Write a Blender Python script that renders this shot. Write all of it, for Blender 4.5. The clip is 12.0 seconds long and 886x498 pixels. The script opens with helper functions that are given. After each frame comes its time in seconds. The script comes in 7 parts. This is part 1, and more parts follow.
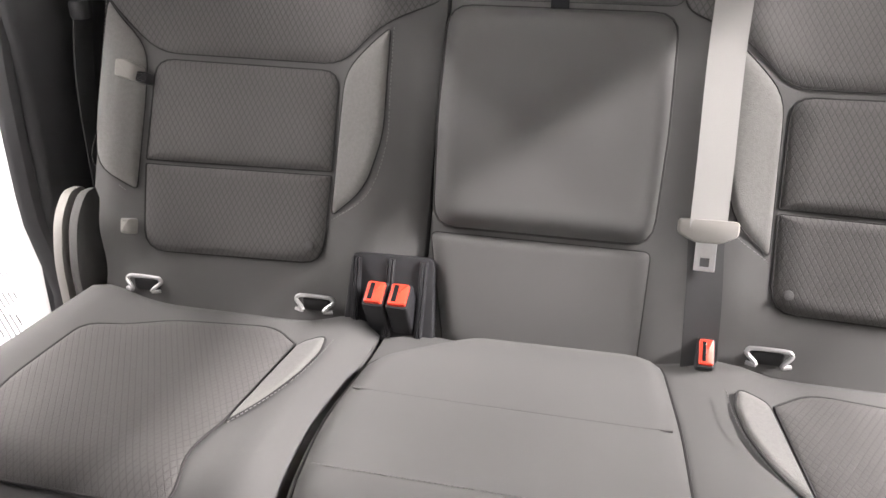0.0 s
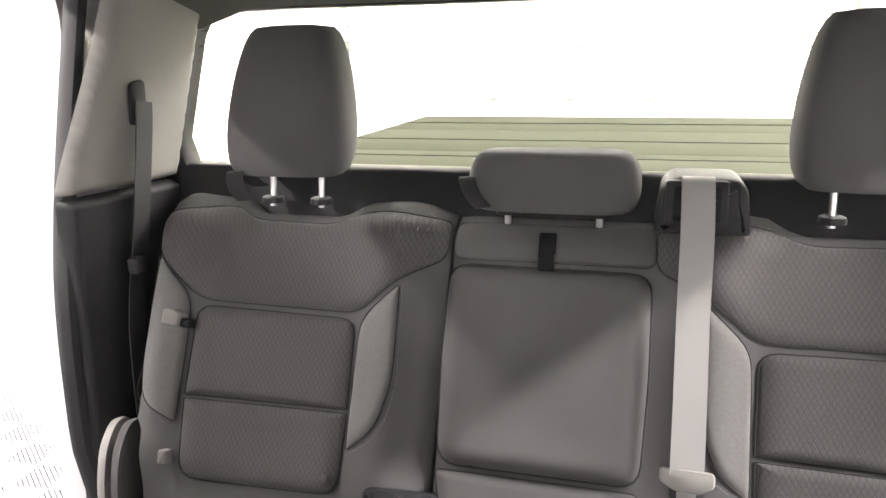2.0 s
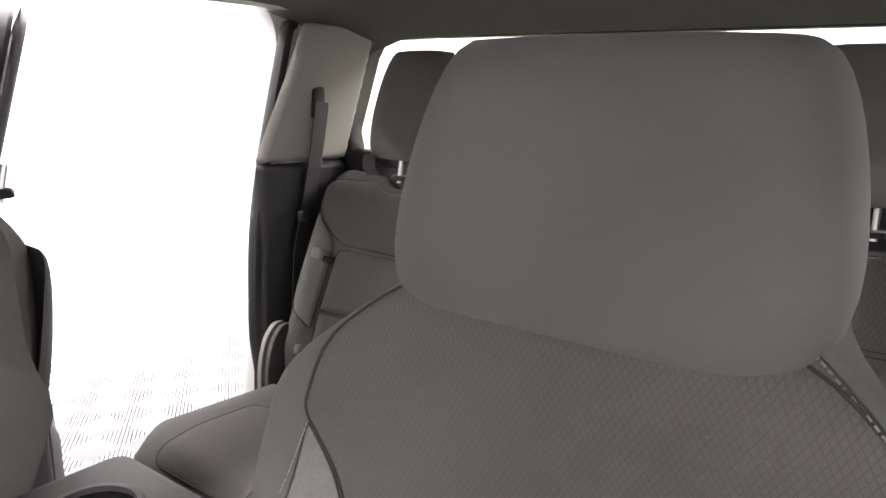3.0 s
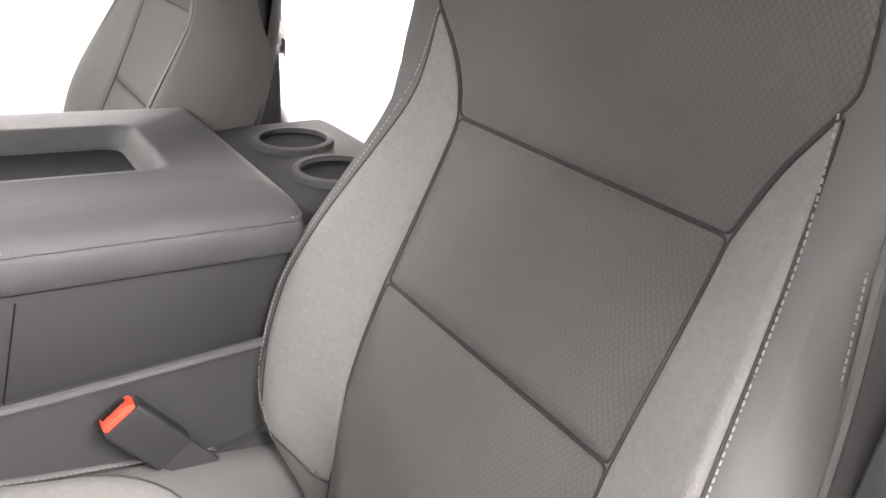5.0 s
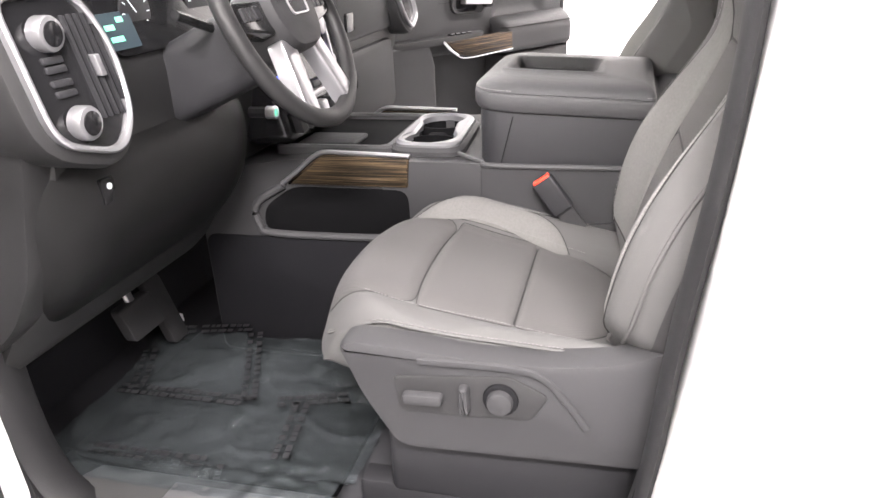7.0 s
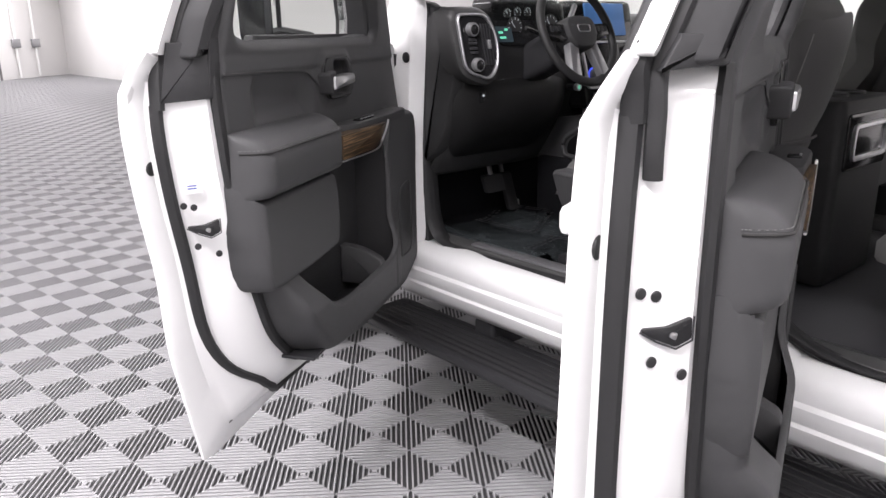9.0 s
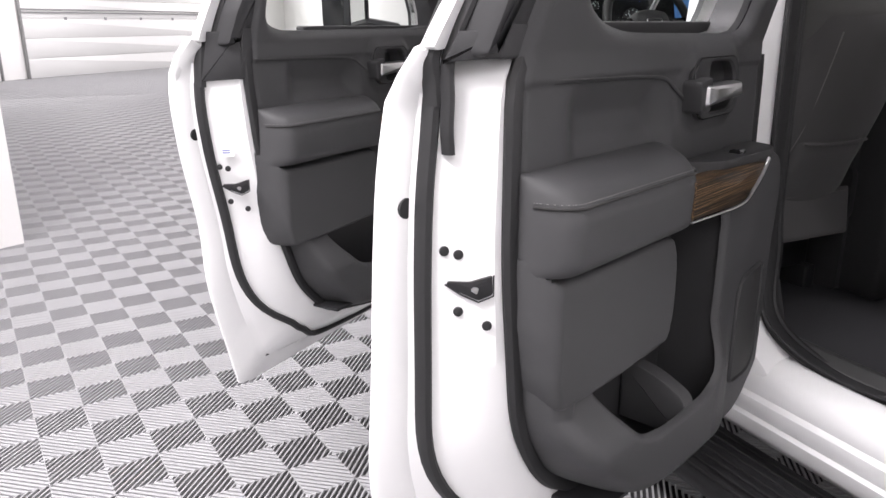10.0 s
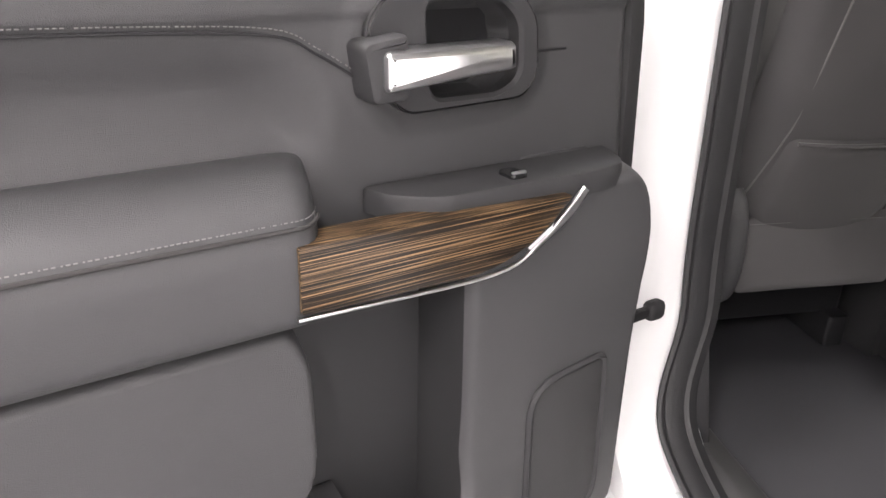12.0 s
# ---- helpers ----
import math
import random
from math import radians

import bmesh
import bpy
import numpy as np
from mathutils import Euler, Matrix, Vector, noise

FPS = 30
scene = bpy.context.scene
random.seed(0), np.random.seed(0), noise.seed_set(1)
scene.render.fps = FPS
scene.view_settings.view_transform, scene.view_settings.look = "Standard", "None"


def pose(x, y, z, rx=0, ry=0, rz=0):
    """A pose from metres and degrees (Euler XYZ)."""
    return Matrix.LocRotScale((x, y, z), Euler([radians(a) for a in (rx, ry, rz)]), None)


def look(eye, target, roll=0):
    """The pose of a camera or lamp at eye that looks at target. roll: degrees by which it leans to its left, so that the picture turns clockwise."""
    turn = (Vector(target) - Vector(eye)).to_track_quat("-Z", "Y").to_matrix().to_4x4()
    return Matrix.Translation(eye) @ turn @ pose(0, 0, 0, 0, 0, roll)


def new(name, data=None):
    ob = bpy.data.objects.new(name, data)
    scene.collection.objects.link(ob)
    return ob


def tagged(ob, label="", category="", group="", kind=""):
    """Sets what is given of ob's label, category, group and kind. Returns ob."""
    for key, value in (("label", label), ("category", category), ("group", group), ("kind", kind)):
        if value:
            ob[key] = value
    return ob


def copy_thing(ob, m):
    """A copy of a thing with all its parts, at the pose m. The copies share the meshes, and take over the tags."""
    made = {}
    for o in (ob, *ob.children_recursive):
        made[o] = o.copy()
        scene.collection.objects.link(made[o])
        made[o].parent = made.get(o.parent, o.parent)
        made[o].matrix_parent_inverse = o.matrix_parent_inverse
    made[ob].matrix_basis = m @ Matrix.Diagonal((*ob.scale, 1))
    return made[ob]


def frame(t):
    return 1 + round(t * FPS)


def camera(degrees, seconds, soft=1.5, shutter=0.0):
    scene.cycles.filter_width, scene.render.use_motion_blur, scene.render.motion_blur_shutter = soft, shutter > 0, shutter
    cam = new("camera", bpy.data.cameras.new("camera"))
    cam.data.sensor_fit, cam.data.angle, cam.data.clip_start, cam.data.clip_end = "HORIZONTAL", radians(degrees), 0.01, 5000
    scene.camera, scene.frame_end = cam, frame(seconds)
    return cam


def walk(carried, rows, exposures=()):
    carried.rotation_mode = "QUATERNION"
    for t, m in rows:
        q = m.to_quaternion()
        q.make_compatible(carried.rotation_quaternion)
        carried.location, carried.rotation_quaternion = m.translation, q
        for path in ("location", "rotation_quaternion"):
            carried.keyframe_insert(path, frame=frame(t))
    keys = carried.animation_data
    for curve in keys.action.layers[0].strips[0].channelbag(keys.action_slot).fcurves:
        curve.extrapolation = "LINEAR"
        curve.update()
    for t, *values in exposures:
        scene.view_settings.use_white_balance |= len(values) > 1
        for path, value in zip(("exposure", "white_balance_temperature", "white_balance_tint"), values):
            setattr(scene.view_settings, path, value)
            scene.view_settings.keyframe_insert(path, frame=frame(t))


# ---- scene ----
cam = camera(62.2, 12.0)
PATH = [
    (0, (-0.065, -0.01, 1.574), (0.305, -1.774, 0.707), 0.6),
    (0.5, (-0.071, -0.022, 1.629), (0.174, -1.856, 0.87), 0.3),
    (1, (-0.067, -0.015, 1.687), (0.134, -1.884, 1.006), -0.1),
    (1.5, (-0.082, -0.022, 1.747), (0.204, -1.893, 1.101), -0.9),
    (2, (-0.146, 0.033, 1.776), (0.371, -1.829, 1.262), -1.0),
    (2.5, (-0.413, 0.151, 1.775), (0.441, -1.584, 1.286), -1.0),
    (2.7, (-0.555, 0.185, 1.771), (0.465, -1.47, 1.311), -0.8),
    (4.5, (-0.87, 0.273, 1.64), (0.571, -0.958, 0.998), 4.7),
    (5, (-0.88, 0.26, 1.594), (0.6, -0.781, 0.743), 3.9),
    (5.5, (-0.922, 0.285, 1.565), (0.619, -0.491, 0.553), 2.9),
    (6, (-1.062, 0.257, 1.561), (0.616, -0.111, 0.537), 1.0),
    (6.5, (-1.313, 0.178, 1.567), (0.471, 0.235, 0.664), -1.2),
    (7, (-1.658, 0.023, 1.579), (0.127, 0.492, 0.808), -2.7),
    (7.2, (-1.761, -0.044, 1.579), (-0.004, 0.597, 0.868), -3.3),
    (8.8, (-2.605, -1.015, 1.501), (-1.28, 0.373, 0.937), -1.0),
    (9, (-2.627, -1.164, 1.485), (-1.375, 0.288, 0.917), -0.7),
    (9.5, (-2.593, -1.482, 1.477), (-1.547, 0.122, 0.898), -0.4),
    (10, (-2.333, -1.594, 1.49), (-1.509, 0.131, 0.901), -0.1),
    (10.5, (-2.04, -1.662, 1.504), (-1.424, 0.134, 0.877), 0.5),
    (11, (-1.783, -1.66, 1.517), (-1.322, 0.159, 0.825), 1.3),
    (11.5, (-1.575, -1.479, 1.508), (-1.227, 0.327, 0.722), 1.8),
    (12, (-1.409, -1.264, 1.484), (-1.031, 0.53, 0.685), 1.4),
]
walk(cam, [(t, look(eye, target, roll)) for t, eye, target, roll in PATH], exposures=[(0.0, 1.58, 6650, 17), (1.5, 1.62, 6650, 17), (2.7, 0.82, 6650, 17), (4.3, 0.7, 6650, 17), (5.0, 0.95, 6650, 17), (6.0, 1.07, 6650, 17), (7.2, 0.68, 6650, 17), (8.8, -0.9, 6400, 17), (9.5, -1.05, 6400, 17), (11.0, -0.92, 6400, 17), (11.5, -0.25, 6400, 17), (12.0, 0.4, 6650, 17)])

# ---- room light ----
world = bpy.data.worlds.new("world")
scene.world = world
world.use_nodes = True
world.node_tree.nodes["Background"].inputs[0].default_value = (0.9, 0.95, 1.0, 1)
world.node_tree.nodes["Background"].inputs[1].default_value = 0.1

CEILING = 4.6
# unseen lamps, their places and powers chosen for the brightness they give
LAMPS = [(x, y, 880.0 if (x, y) == (-4.6, -0.8) else 110.0 if (x, y) == (-4.6, 3.6) else p) for x, p in ((-4.6, 230.0), (-2.3, 150.0), (1.9, 50.0), (4.4, 200.0)) for y in (-5.0, -0.8, 3.6)]
# far lamps added to brighten the far wall and floor
LAMPS += [(x, y, 220.0 if y < 15 else 420.0) for x, y in ((-4.0, 10.0), (1.5, 10.0), (-5.5, 15.5), (-0.5, 17.5), (3.5, 22.0), (-2.0, 20.5), (3.6, 27.0))]


# ---- node materials ----
def material(name, colour, rough=0.5, metal=0.0, var=0.12, scale=60.0, bump=0.15, fine=400.0, coat=0.0, sheen=0.0, spec=0.5):
    """A surface with broad tone variation, fine grain and fine relief."""
    m = bpy.data.materials.new(name)
    m.use_nodes = True
    nt = m.node_tree
    p = nt.nodes["Principled BSDF"]
    p.inputs["Roughness"].default_value, p.inputs["Metallic"].default_value = rough, metal
    p.inputs["Coat Weight"].default_value, p.inputs["Sheen Weight"].default_value = coat, sheen
    p.inputs["Specular IOR Level"].default_value = spec
    co = nt.nodes.new("ShaderNodeTexCoord")
    broad, grain = nt.nodes.new("ShaderNodeTexNoise"), nt.nodes.new("ShaderNodeTexNoise")
    broad.inputs["Scale"].default_value, grain.inputs["Scale"].default_value = scale / 12, fine
    broad.inputs["Detail"].default_value, grain.inputs["Detail"].default_value = 3, 2
    mix = nt.nodes.new("ShaderNodeMix")
    mix.data_type = "RGBA"
    c = np.array(colour[:3])
    mix.inputs["A"].default_value = (*(c * (1 - var)), 1)
    mix.inputs["B"].default_value = (*(c * (1 + var)), 1)
    add = nt.nodes.new("ShaderNodeMath")
    add.operation = "MULTIPLY_ADD"
    add.inputs[1].default_value, add.inputs[2].default_value = 0.5, 0.0
    nt.links.new(co.outputs["Object"], broad.inputs["Vector"])
    nt.links.new(co.outputs["Object"], grain.inputs["Vector"])
    blend = nt.nodes.new("ShaderNodeMath")
    blend.operation = "ADD"
    nt.links.new(grain.outputs["Fac"], add.inputs[0])
    half = nt.nodes.new("ShaderNodeMath")
    half.operation = "MULTIPLY"
    half.inputs[1].default_value = 0.5
    nt.links.new(broad.outputs["Fac"], half.inputs[0])
    nt.links.new(add.outputs[0], blend.inputs[0])
    nt.links.new(half.outputs[0], blend.inputs[1])
    nt.links.new(blend.outputs[0], mix.inputs["Factor"])
    nt.links.new(mix.outputs["Result"], p.inputs["Base Color"])
    bp = nt.nodes.new("ShaderNodeBump")
    bp.inputs["Strength"].default_value, bp.inputs["Distance"].default_value = bump, 0.001
    nt.links.new(grain.outputs["Fac"], bp.inputs["Height"])
    nt.links.new(bp.outputs["Normal"], p.inputs["Normal"])
    return m


def maths(nt, op, a, b=None):
    n = nt.nodes.new("ShaderNodeMath")
    n.operation = op
    for k, v in enumerate((a, b)):
        if v is None:
            continue
        if isinstance(v, (int, float)):
            n.inputs[k].default_value = v
        else:
            nt.links.new(v, n.inputs[k])
    return n.outputs[0]


def woven(name, colour, line, pitch=0.011, across=0, up=2, strength=0.5):
    """Cloth with a quilted lattice of small diamonds pressed into it, over a fine weave."""
    m = material(name, colour, 0.9, var=0.2, fine=900, bump=0.45, sheen=0.06, spec=0.2)
    nt = m.node_tree
    p = nt.nodes["Principled BSDF"]
    co = nt.nodes.new("ShaderNodeTexCoord")
    sep = nt.nodes.new("ShaderNodeSeparateXYZ")
    nt.links.new(co.outputs["Object"], sep.inputs[0])
    u, v = sep.outputs[across], sep.outputs[up]
    a = maths(nt, "SINE", maths(nt, "MULTIPLY", maths(nt, "ADD", u, maths(nt, "MULTIPLY", v, 0.62)), math.pi / pitch))
    b = maths(nt, "SINE", maths(nt, "MULTIPLY", maths(nt, "SUBTRACT", u, maths(nt, "MULTIPLY", v, 0.62)), math.pi / pitch))
    near = maths(nt, "MINIMUM", maths(nt, "ABSOLUTE", a), maths(nt, "ABSOLUTE", b))
    ramp = nt.nodes.new("ShaderNodeMapRange")
    ramp.inputs["From Max"].default_value = 0.4
    nt.links.new(near, ramp.inputs["Value"])
    old = p.inputs["Base Color"].links[0].from_socket
    mix = nt.nodes.new("ShaderNodeMix")
    mix.data_type = "RGBA"
    nt.links.new(ramp.outputs[0], mix.inputs["Factor"])
    mix.inputs["A"].default_value = (*line, 1)
    nt.links.new(old, mix.inputs["B"])
    nt.links.new(mix.outputs["Result"], p.inputs["Base Color"])
    bp = nt.nodes.new("ShaderNodeBump")
    bp.inputs["Strength"].default_value, bp.inputs["Distance"].default_value = strength, 0.0015
    nt.links.new(ramp.outputs[0], bp.inputs["Height"])
    nt.links.new(p.inputs["Normal"].links[0].from_socket, bp.inputs["Normal"])
    nt.links.new(bp.outputs["Normal"], p.inputs["Normal"])
    return m


def streaked(name, dark, light, axis=0, rough=0.42, coat=0.12):
    """Open-pore wood with long fine streaks along one axis."""
    m = material(name, dark, rough, bump=0.1, coat=coat, spec=0.25)
    nt = m.node_tree
    p = nt.nodes["Principled BSDF"]
    co, mp = nt.nodes.new("ShaderNodeTexCoord"), nt.nodes.new("ShaderNodeMapping")
    k = [1000.0, 1000.0, 1000.0]
    k[axis] = 5.0
    mp.inputs["Scale"].default_value = k
    n = nt.nodes.new("ShaderNodeTexNoise")
    n.inputs["Scale"].default_value, n.inputs["Detail"].default_value = 1.0, 4
    r = nt.nodes.new("ShaderNodeValToRGB")
    r.color_ramp.elements[0].position, r.color_ramp.elements[1].position = 0.5, 0.66
    r.color_ramp.elements[0].color, r.color_ramp.elements[1].color = (*dark, 1), (*light, 1)
    nt.links.new(co.outputs["Object"], mp.inputs[0])
    nt.links.new(mp.outputs[0], n.inputs["Vector"])
    nt.links.new(n.outputs["Fac"], r.inputs[0])
    nt.links.new(r.outputs[0], p.inputs["Base Color"])
    b = nt.nodes.new("ShaderNodeBump")
    b.inputs["Strength"].default_value, b.inputs["Distance"].default_value = 0.35, 0.0006
    nt.links.new(n.outputs["Fac"], b.inputs["Height"])
    nt.links.new(b.outputs["Normal"], p.inputs["Normal"])
    return m


def clear(name, tint, rough=0.0):
    m = bpy.data.materials.new(name)
    m.use_nodes = True
    p = m.node_tree.nodes["Principled BSDF"]
    p.inputs["Base Color"].default_value = (*tint, 1)
    p.inputs["Transmission Weight"].default_value, p.inputs["Roughness"].default_value = 1.0, rough
    p.inputs["IOR"].default_value = 1.02
    return m


def thin_film(name):
    """A thin clear sheet: it lets nearly all light through and glints by Fresnel's law."""
    m = bpy.data.materials.new(name)
    m.use_nodes = True
    nt = m.node_tree
    nt.nodes.remove(nt.nodes["Principled BSDF"])
    out = nt.nodes["Material Output"]
    through_it, gloss, mix, fres = (nt.nodes.new("ShaderNode" + k) for k in ("BsdfTransparent", "BsdfGlossy", "MixShader", "Fresnel"))
    through_it.inputs["Color"].default_value = (0.92, 0.95, 0.96, 1)
    gloss.inputs["Roughness"].default_value = 0.09
    fres.inputs["IOR"].default_value = 1.5
    nt.links.new(fres.outputs[0], mix.inputs[0])
    haze, veil = nt.nodes.new("ShaderNodeBsdfDiffuse"), nt.nodes.new("ShaderNodeMixShader")
    haze.inputs["Color"].default_value = (0.5, 0.58, 0.61, 1)
    veil.inputs[0].default_value = 0.055
    nt.links.new(through_it.outputs[0], veil.inputs[1])
    nt.links.new(haze.outputs[0], veil.inputs[2])
    nt.links.new(veil.outputs[0], mix.inputs[1])
    nt.links.new(gloss.outputs[0], mix.inputs[2])
    nt.links.new(mix.outputs[0], out.inputs["Surface"])
    return m


def glowing(name, colour, strength):
    m = bpy.data.materials.new(name)
    m.use_nodes = True
    p = m.node_tree.nodes["Principled BSDF"]
    p.inputs["Base Color"].default_value = (*colour, 1)
    p.inputs["Emission Color"].default_value, p.inputs["Emission Strength"].default_value = (*colour, 1), strength
    return m


VINYL = material("vinyl_charcoal", (0.0345, 0.0345, 0.036), 0.58, var=0.14, fine=1100, bump=0.35, spec=0.3)
VINYL_SOFT = material("vinyl_soft_charcoal", (0.0515, 0.0515, 0.0535), 0.54, var=0.16, fine=1000, bump=0.6, spec=0.38)
PLASTIC = material("plastic_black", (0.022, 0.022, 0.024), 0.48, var=0.14, fine=1500, bump=0.3, spec=0.28)
GLOSS = material("gloss_black", (0.012, 0.012, 0.013), 0.15, bump=0.02)
SEAT_GREY = material("seat_cloth_grey", (0.092, 0.091, 0.0895), 0.85, var=0.1, fine=1600, bump=0.35, sheen=0.05, spec=0.15)
CLOTH = woven("seat_cloth_lattice", (0.092, 0.089, 0.087), (0.058, 0.056, 0.055), 0.009, across=0, up=2, strength=0.42)
CLOTH_FINE = woven("seat_cloth_fine", (0.085, 0.082, 0.08), (0.062, 0.06, 0.059), 0.0045, across=0, up=2, strength=0.25)
CLOTH_FLAT_FINE = woven("cushion_cloth_fine", (0.083, 0.08, 0.079), (0.05, 0.048, 0.047), 0.006, across=0, up=1, strength=0.4)
BACK_CLOTH = material("seat_back_cloth", (0.072, 0.07, 0.071), 0.8, var=0.15, fine=1200, bump=0.3, sheen=0.15, spec=0.25)
SIDE_CLOTH = material("seat_side_cloth", (0.05, 0.049, 0.05), 0.85, var=0.15, fine=1200, bump=0.3, spec=0.15)
CLOTH_FLAT = woven("cushion_cloth_lattice", (0.086, 0.083, 0.081), (0.064, 0.061, 0.06), 0.009, across=0, up=1, strength=0.35)
HEATHER = material("heather_cloth", (0.142, 0.14, 0.134), 0.95, var=0.3, scale=2400, fine=700, bump=0.6, sheen=0.08, spec=0.2)
STITCH = material("pale_thread", (0.2, 0.195, 0.19), 0.8, bump=0.3)
# seam lines, coloured dark to hold the shade of the creases
SEAM = material("seam_and_crease_shade", (0.025, 0.024, 0.024), 0.9, bump=0.3)
STITCH_DARK = material("grey_thread", (0.14, 0.138, 0.135), 0.8, bump=0.3)
PAINT = material("white_paint", (0.82, 0.82, 0.82), 0.28, var=0.012, fine=30, bump=0.0, coat=0.8)
RUBBER = material("black_rubber", (0.015, 0.015, 0.016), 0.6, var=0.15, bump=0.2)
SILL_PLASTIC = material("sill_plastic", (0.06, 0.06, 0.06), 0.3, var=0.08, fine=1200, bump=0.1)
CHROME = material("satin_chrome", (0.68, 0.68, 0.69), 0.3, metal=1.0, var=0.03, bump=0.02)
STEEL = material("bare_steel", (0.5, 0.5, 0.5), 0.3, metal=1.0, var=0.1, bump=0.1)
SILVER = material("silver_paint", (0.33, 0.33, 0.34), 0.3, metal=0.7, var=0.04, bump=0.05)
ANCHOR = material("pale_metal", (0.42, 0.42, 0.42), 0.35, metal=0.6, var=0.05, bump=0.05)
ORANGE = material("orange_plastic", (0.85, 0.06, 0.03), 0.4, var=0.04, bump=0.05)
TRIM_GREY = material("pillar_grey", (0.26, 0.25, 0.235), 0.7, var=0.05, fine=1200, bump=0.2)
HEADLINER = material("headliner_cloth", (0.2, 0.195, 0.185), 0.95, var=0.06, fine=1500, bump=0.4)
CARPET = material("dark_carpet", (0.012, 0.012, 0.0135), 0.95, var=0.4, fine=700, bump=0.8, spec=0.05)
FLOOR_VINYL = material("floor_vinyl", (0.045, 0.045, 0.049), 0.55, var=0.2, scale=40, fine=600, bump=0.4)
BELT_GREY = material("belt_webbing", (0.3, 0.295, 0.285), 0.65, var=0.08, fine=1500, bump=0.5)
BELT_DARK = material("dark_webbing", (0.03, 0.03, 0.031), 0.65, var=0.08, fine=1500, bump=0.5)
WOOD = streaked("dark_wood", (0.009, 0.006, 0.004), (0.26, 0.16, 0.08))
WOOD_Y = streaked("dark_wood_along", (0.012, 0.009, 0.006), (0.17, 0.115, 0.062), axis=1)
WALL_WHITE = material("wall_paint", (0.8, 0.79, 0.78), 0.6, var=0.04, scale=8, fine=60, bump=0.4)
DOOR_WHITE = material("garage_door_paint", (0.78, 0.78, 0.77), 0.45, var=0.03, scale=10, bump=0.1)
TILE = material("grey_floor_tile", (0.345, 0.345, 0.355), 0.5, var=0.1, scale=30, fine=250, bump=0.2)
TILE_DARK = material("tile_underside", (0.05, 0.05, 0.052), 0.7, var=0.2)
GLASS = clear("window_glass", (0.93, 0.97, 0.94))
GLASS_GREEN = clear("tinted_glass", (0.9, 0.93, 0.78))
FILM = thin_film("clear_film")
DASH_BLACK = material("dash_black", (0.0195, 0.0195, 0.02), 0.5, var=0.14, fine=1300, bump=0.3, spec=0.4)
BLACK = material("matt_black", (0.008, 0.008, 0.009), 0.7, var=0.2, spec=0.12)
INK = material("black_ink", (0.02, 0.02, 0.022), 0.6)
COVER = material("bed_cover", (0.04, 0.043, 0.034), 0.95, var=0.1, bump=0.3, spec=0.05)
MIRROR = material("mirror_glass", (0.85, 0.87, 0.86), 0.02, metal=1.0, var=0.0, bump=0.0)
LAMP_GLOW = glowing("lamp_tube", (1.0, 0.98, 0.95), 14.0)
SCREEN_GLOW = glowing("screen_glow", (0.05, 0.14, 0.35), 0.5)
TRIP_GLOW = glowing("trip_glow", (0.015, 0.03, 0.04), 0.3)
DIAL_GLOW = glowing("dial_glow", (0.55, 0.6, 0.62), 0.5)
GREEN_GLOW = glowing("green_glow", (0.15, 0.7, 0.45), 0.8)
BLUE_GLOW = glowing("blue_ring_glow", (0.05, 0.1, 1.0), 2.0)


# ---- mesh tools ----
def thing(name, label, category, m=None, group="", kind=""):
    ob = new(name)
    ob.empty_display_size = 0.1
    if m is not None:
        ob.matrix_world = m
    return tagged(ob, label, category, group, kind)


def part(name, bm, mat, parent=None, label="", smooth=38):
    """One mesh object from a bmesh, under a thing or a part."""
    bmesh.ops.recalc_face_normals(bm, faces=bm.faces)
    me = bpy.data.meshes.new(name)
    bm.to_mesh(me)
    bm.free()
    me.materials.append(mat)
    if smooth:
        me.polygons.foreach_set("use_smooth", [True] * len(me.polygons))
        me.set_sharp_from_angle(angle=radians(smooth))
    ob = new(name, me)
    if parent is not None:
        ob.parent = parent
    if label:
        ob["label"] = label
    return ob


def rounded(pts, r=0.02, n=4):
    """A closed outline with its corners rounded off; a corner may carry its own radius as a third number."""
    out, count = [], len(pts)
    for i, q in enumerate(pts):
        p = Vector(q[:2])
        rad = q[2] if len(q) > 2 else r
        a, b = Vector(pts[i - 1][:2]) - p, Vector(pts[(i + 1) % count][:2]) - p
        cut = min(rad, a.length * 0.48, b.length * 0.48)
        s, e = p + a.normalized() * cut, p + b.normalized() * cut
        for k in range(n + 1):
            t = k / n
            out.append(s * (1 - t) ** 2 + p * 2 * t * (1 - t) + e * t * t)
    return out


def dense(pts, step):
    out = []
    for i, p in enumerate(pts):
        q = pts[(i + 1) % len(pts)]
        k = max(1, int((q - p).length / step))
        out += [p.lerp(q, j / k) for j in range(k)]
    return out


def inset(pts, d):
    """The outline moved inwards by d."""
    n = len(pts)
    area = sum(pts[i].x * pts[(i + 1) % n].y - pts[(i + 1) % n].x * pts[i].y for i in range(n))
    side = 1 if area > 0 else -1
    out = []
    for i, p in enumerate(pts):
        t = pts[(i + 1) % n] - pts[i - 1]
        t = t.normalized() if t.length > 1e-9 else Vector((1, 0))
        out.append(p + Vector((-t.y, t.x)) * d * side)
    return out


def bridge(bm, rings, caps=(True, True), closed=True):
    vs = [[bm.verts.new(p) for p in r] for r in rings]
    for a, b in zip(vs, vs[1:]):
        n = len(a)
        for i in range(n if closed else n - 1):
            j = (i + 1) % n
            bm.faces.new((a[i], a[j], b[j], b[i]))
    if caps[0]:
        bm.faces.new(vs[0])
    if caps[1]:
        bm.faces.new(list(reversed(vs[-1])))
    return vs


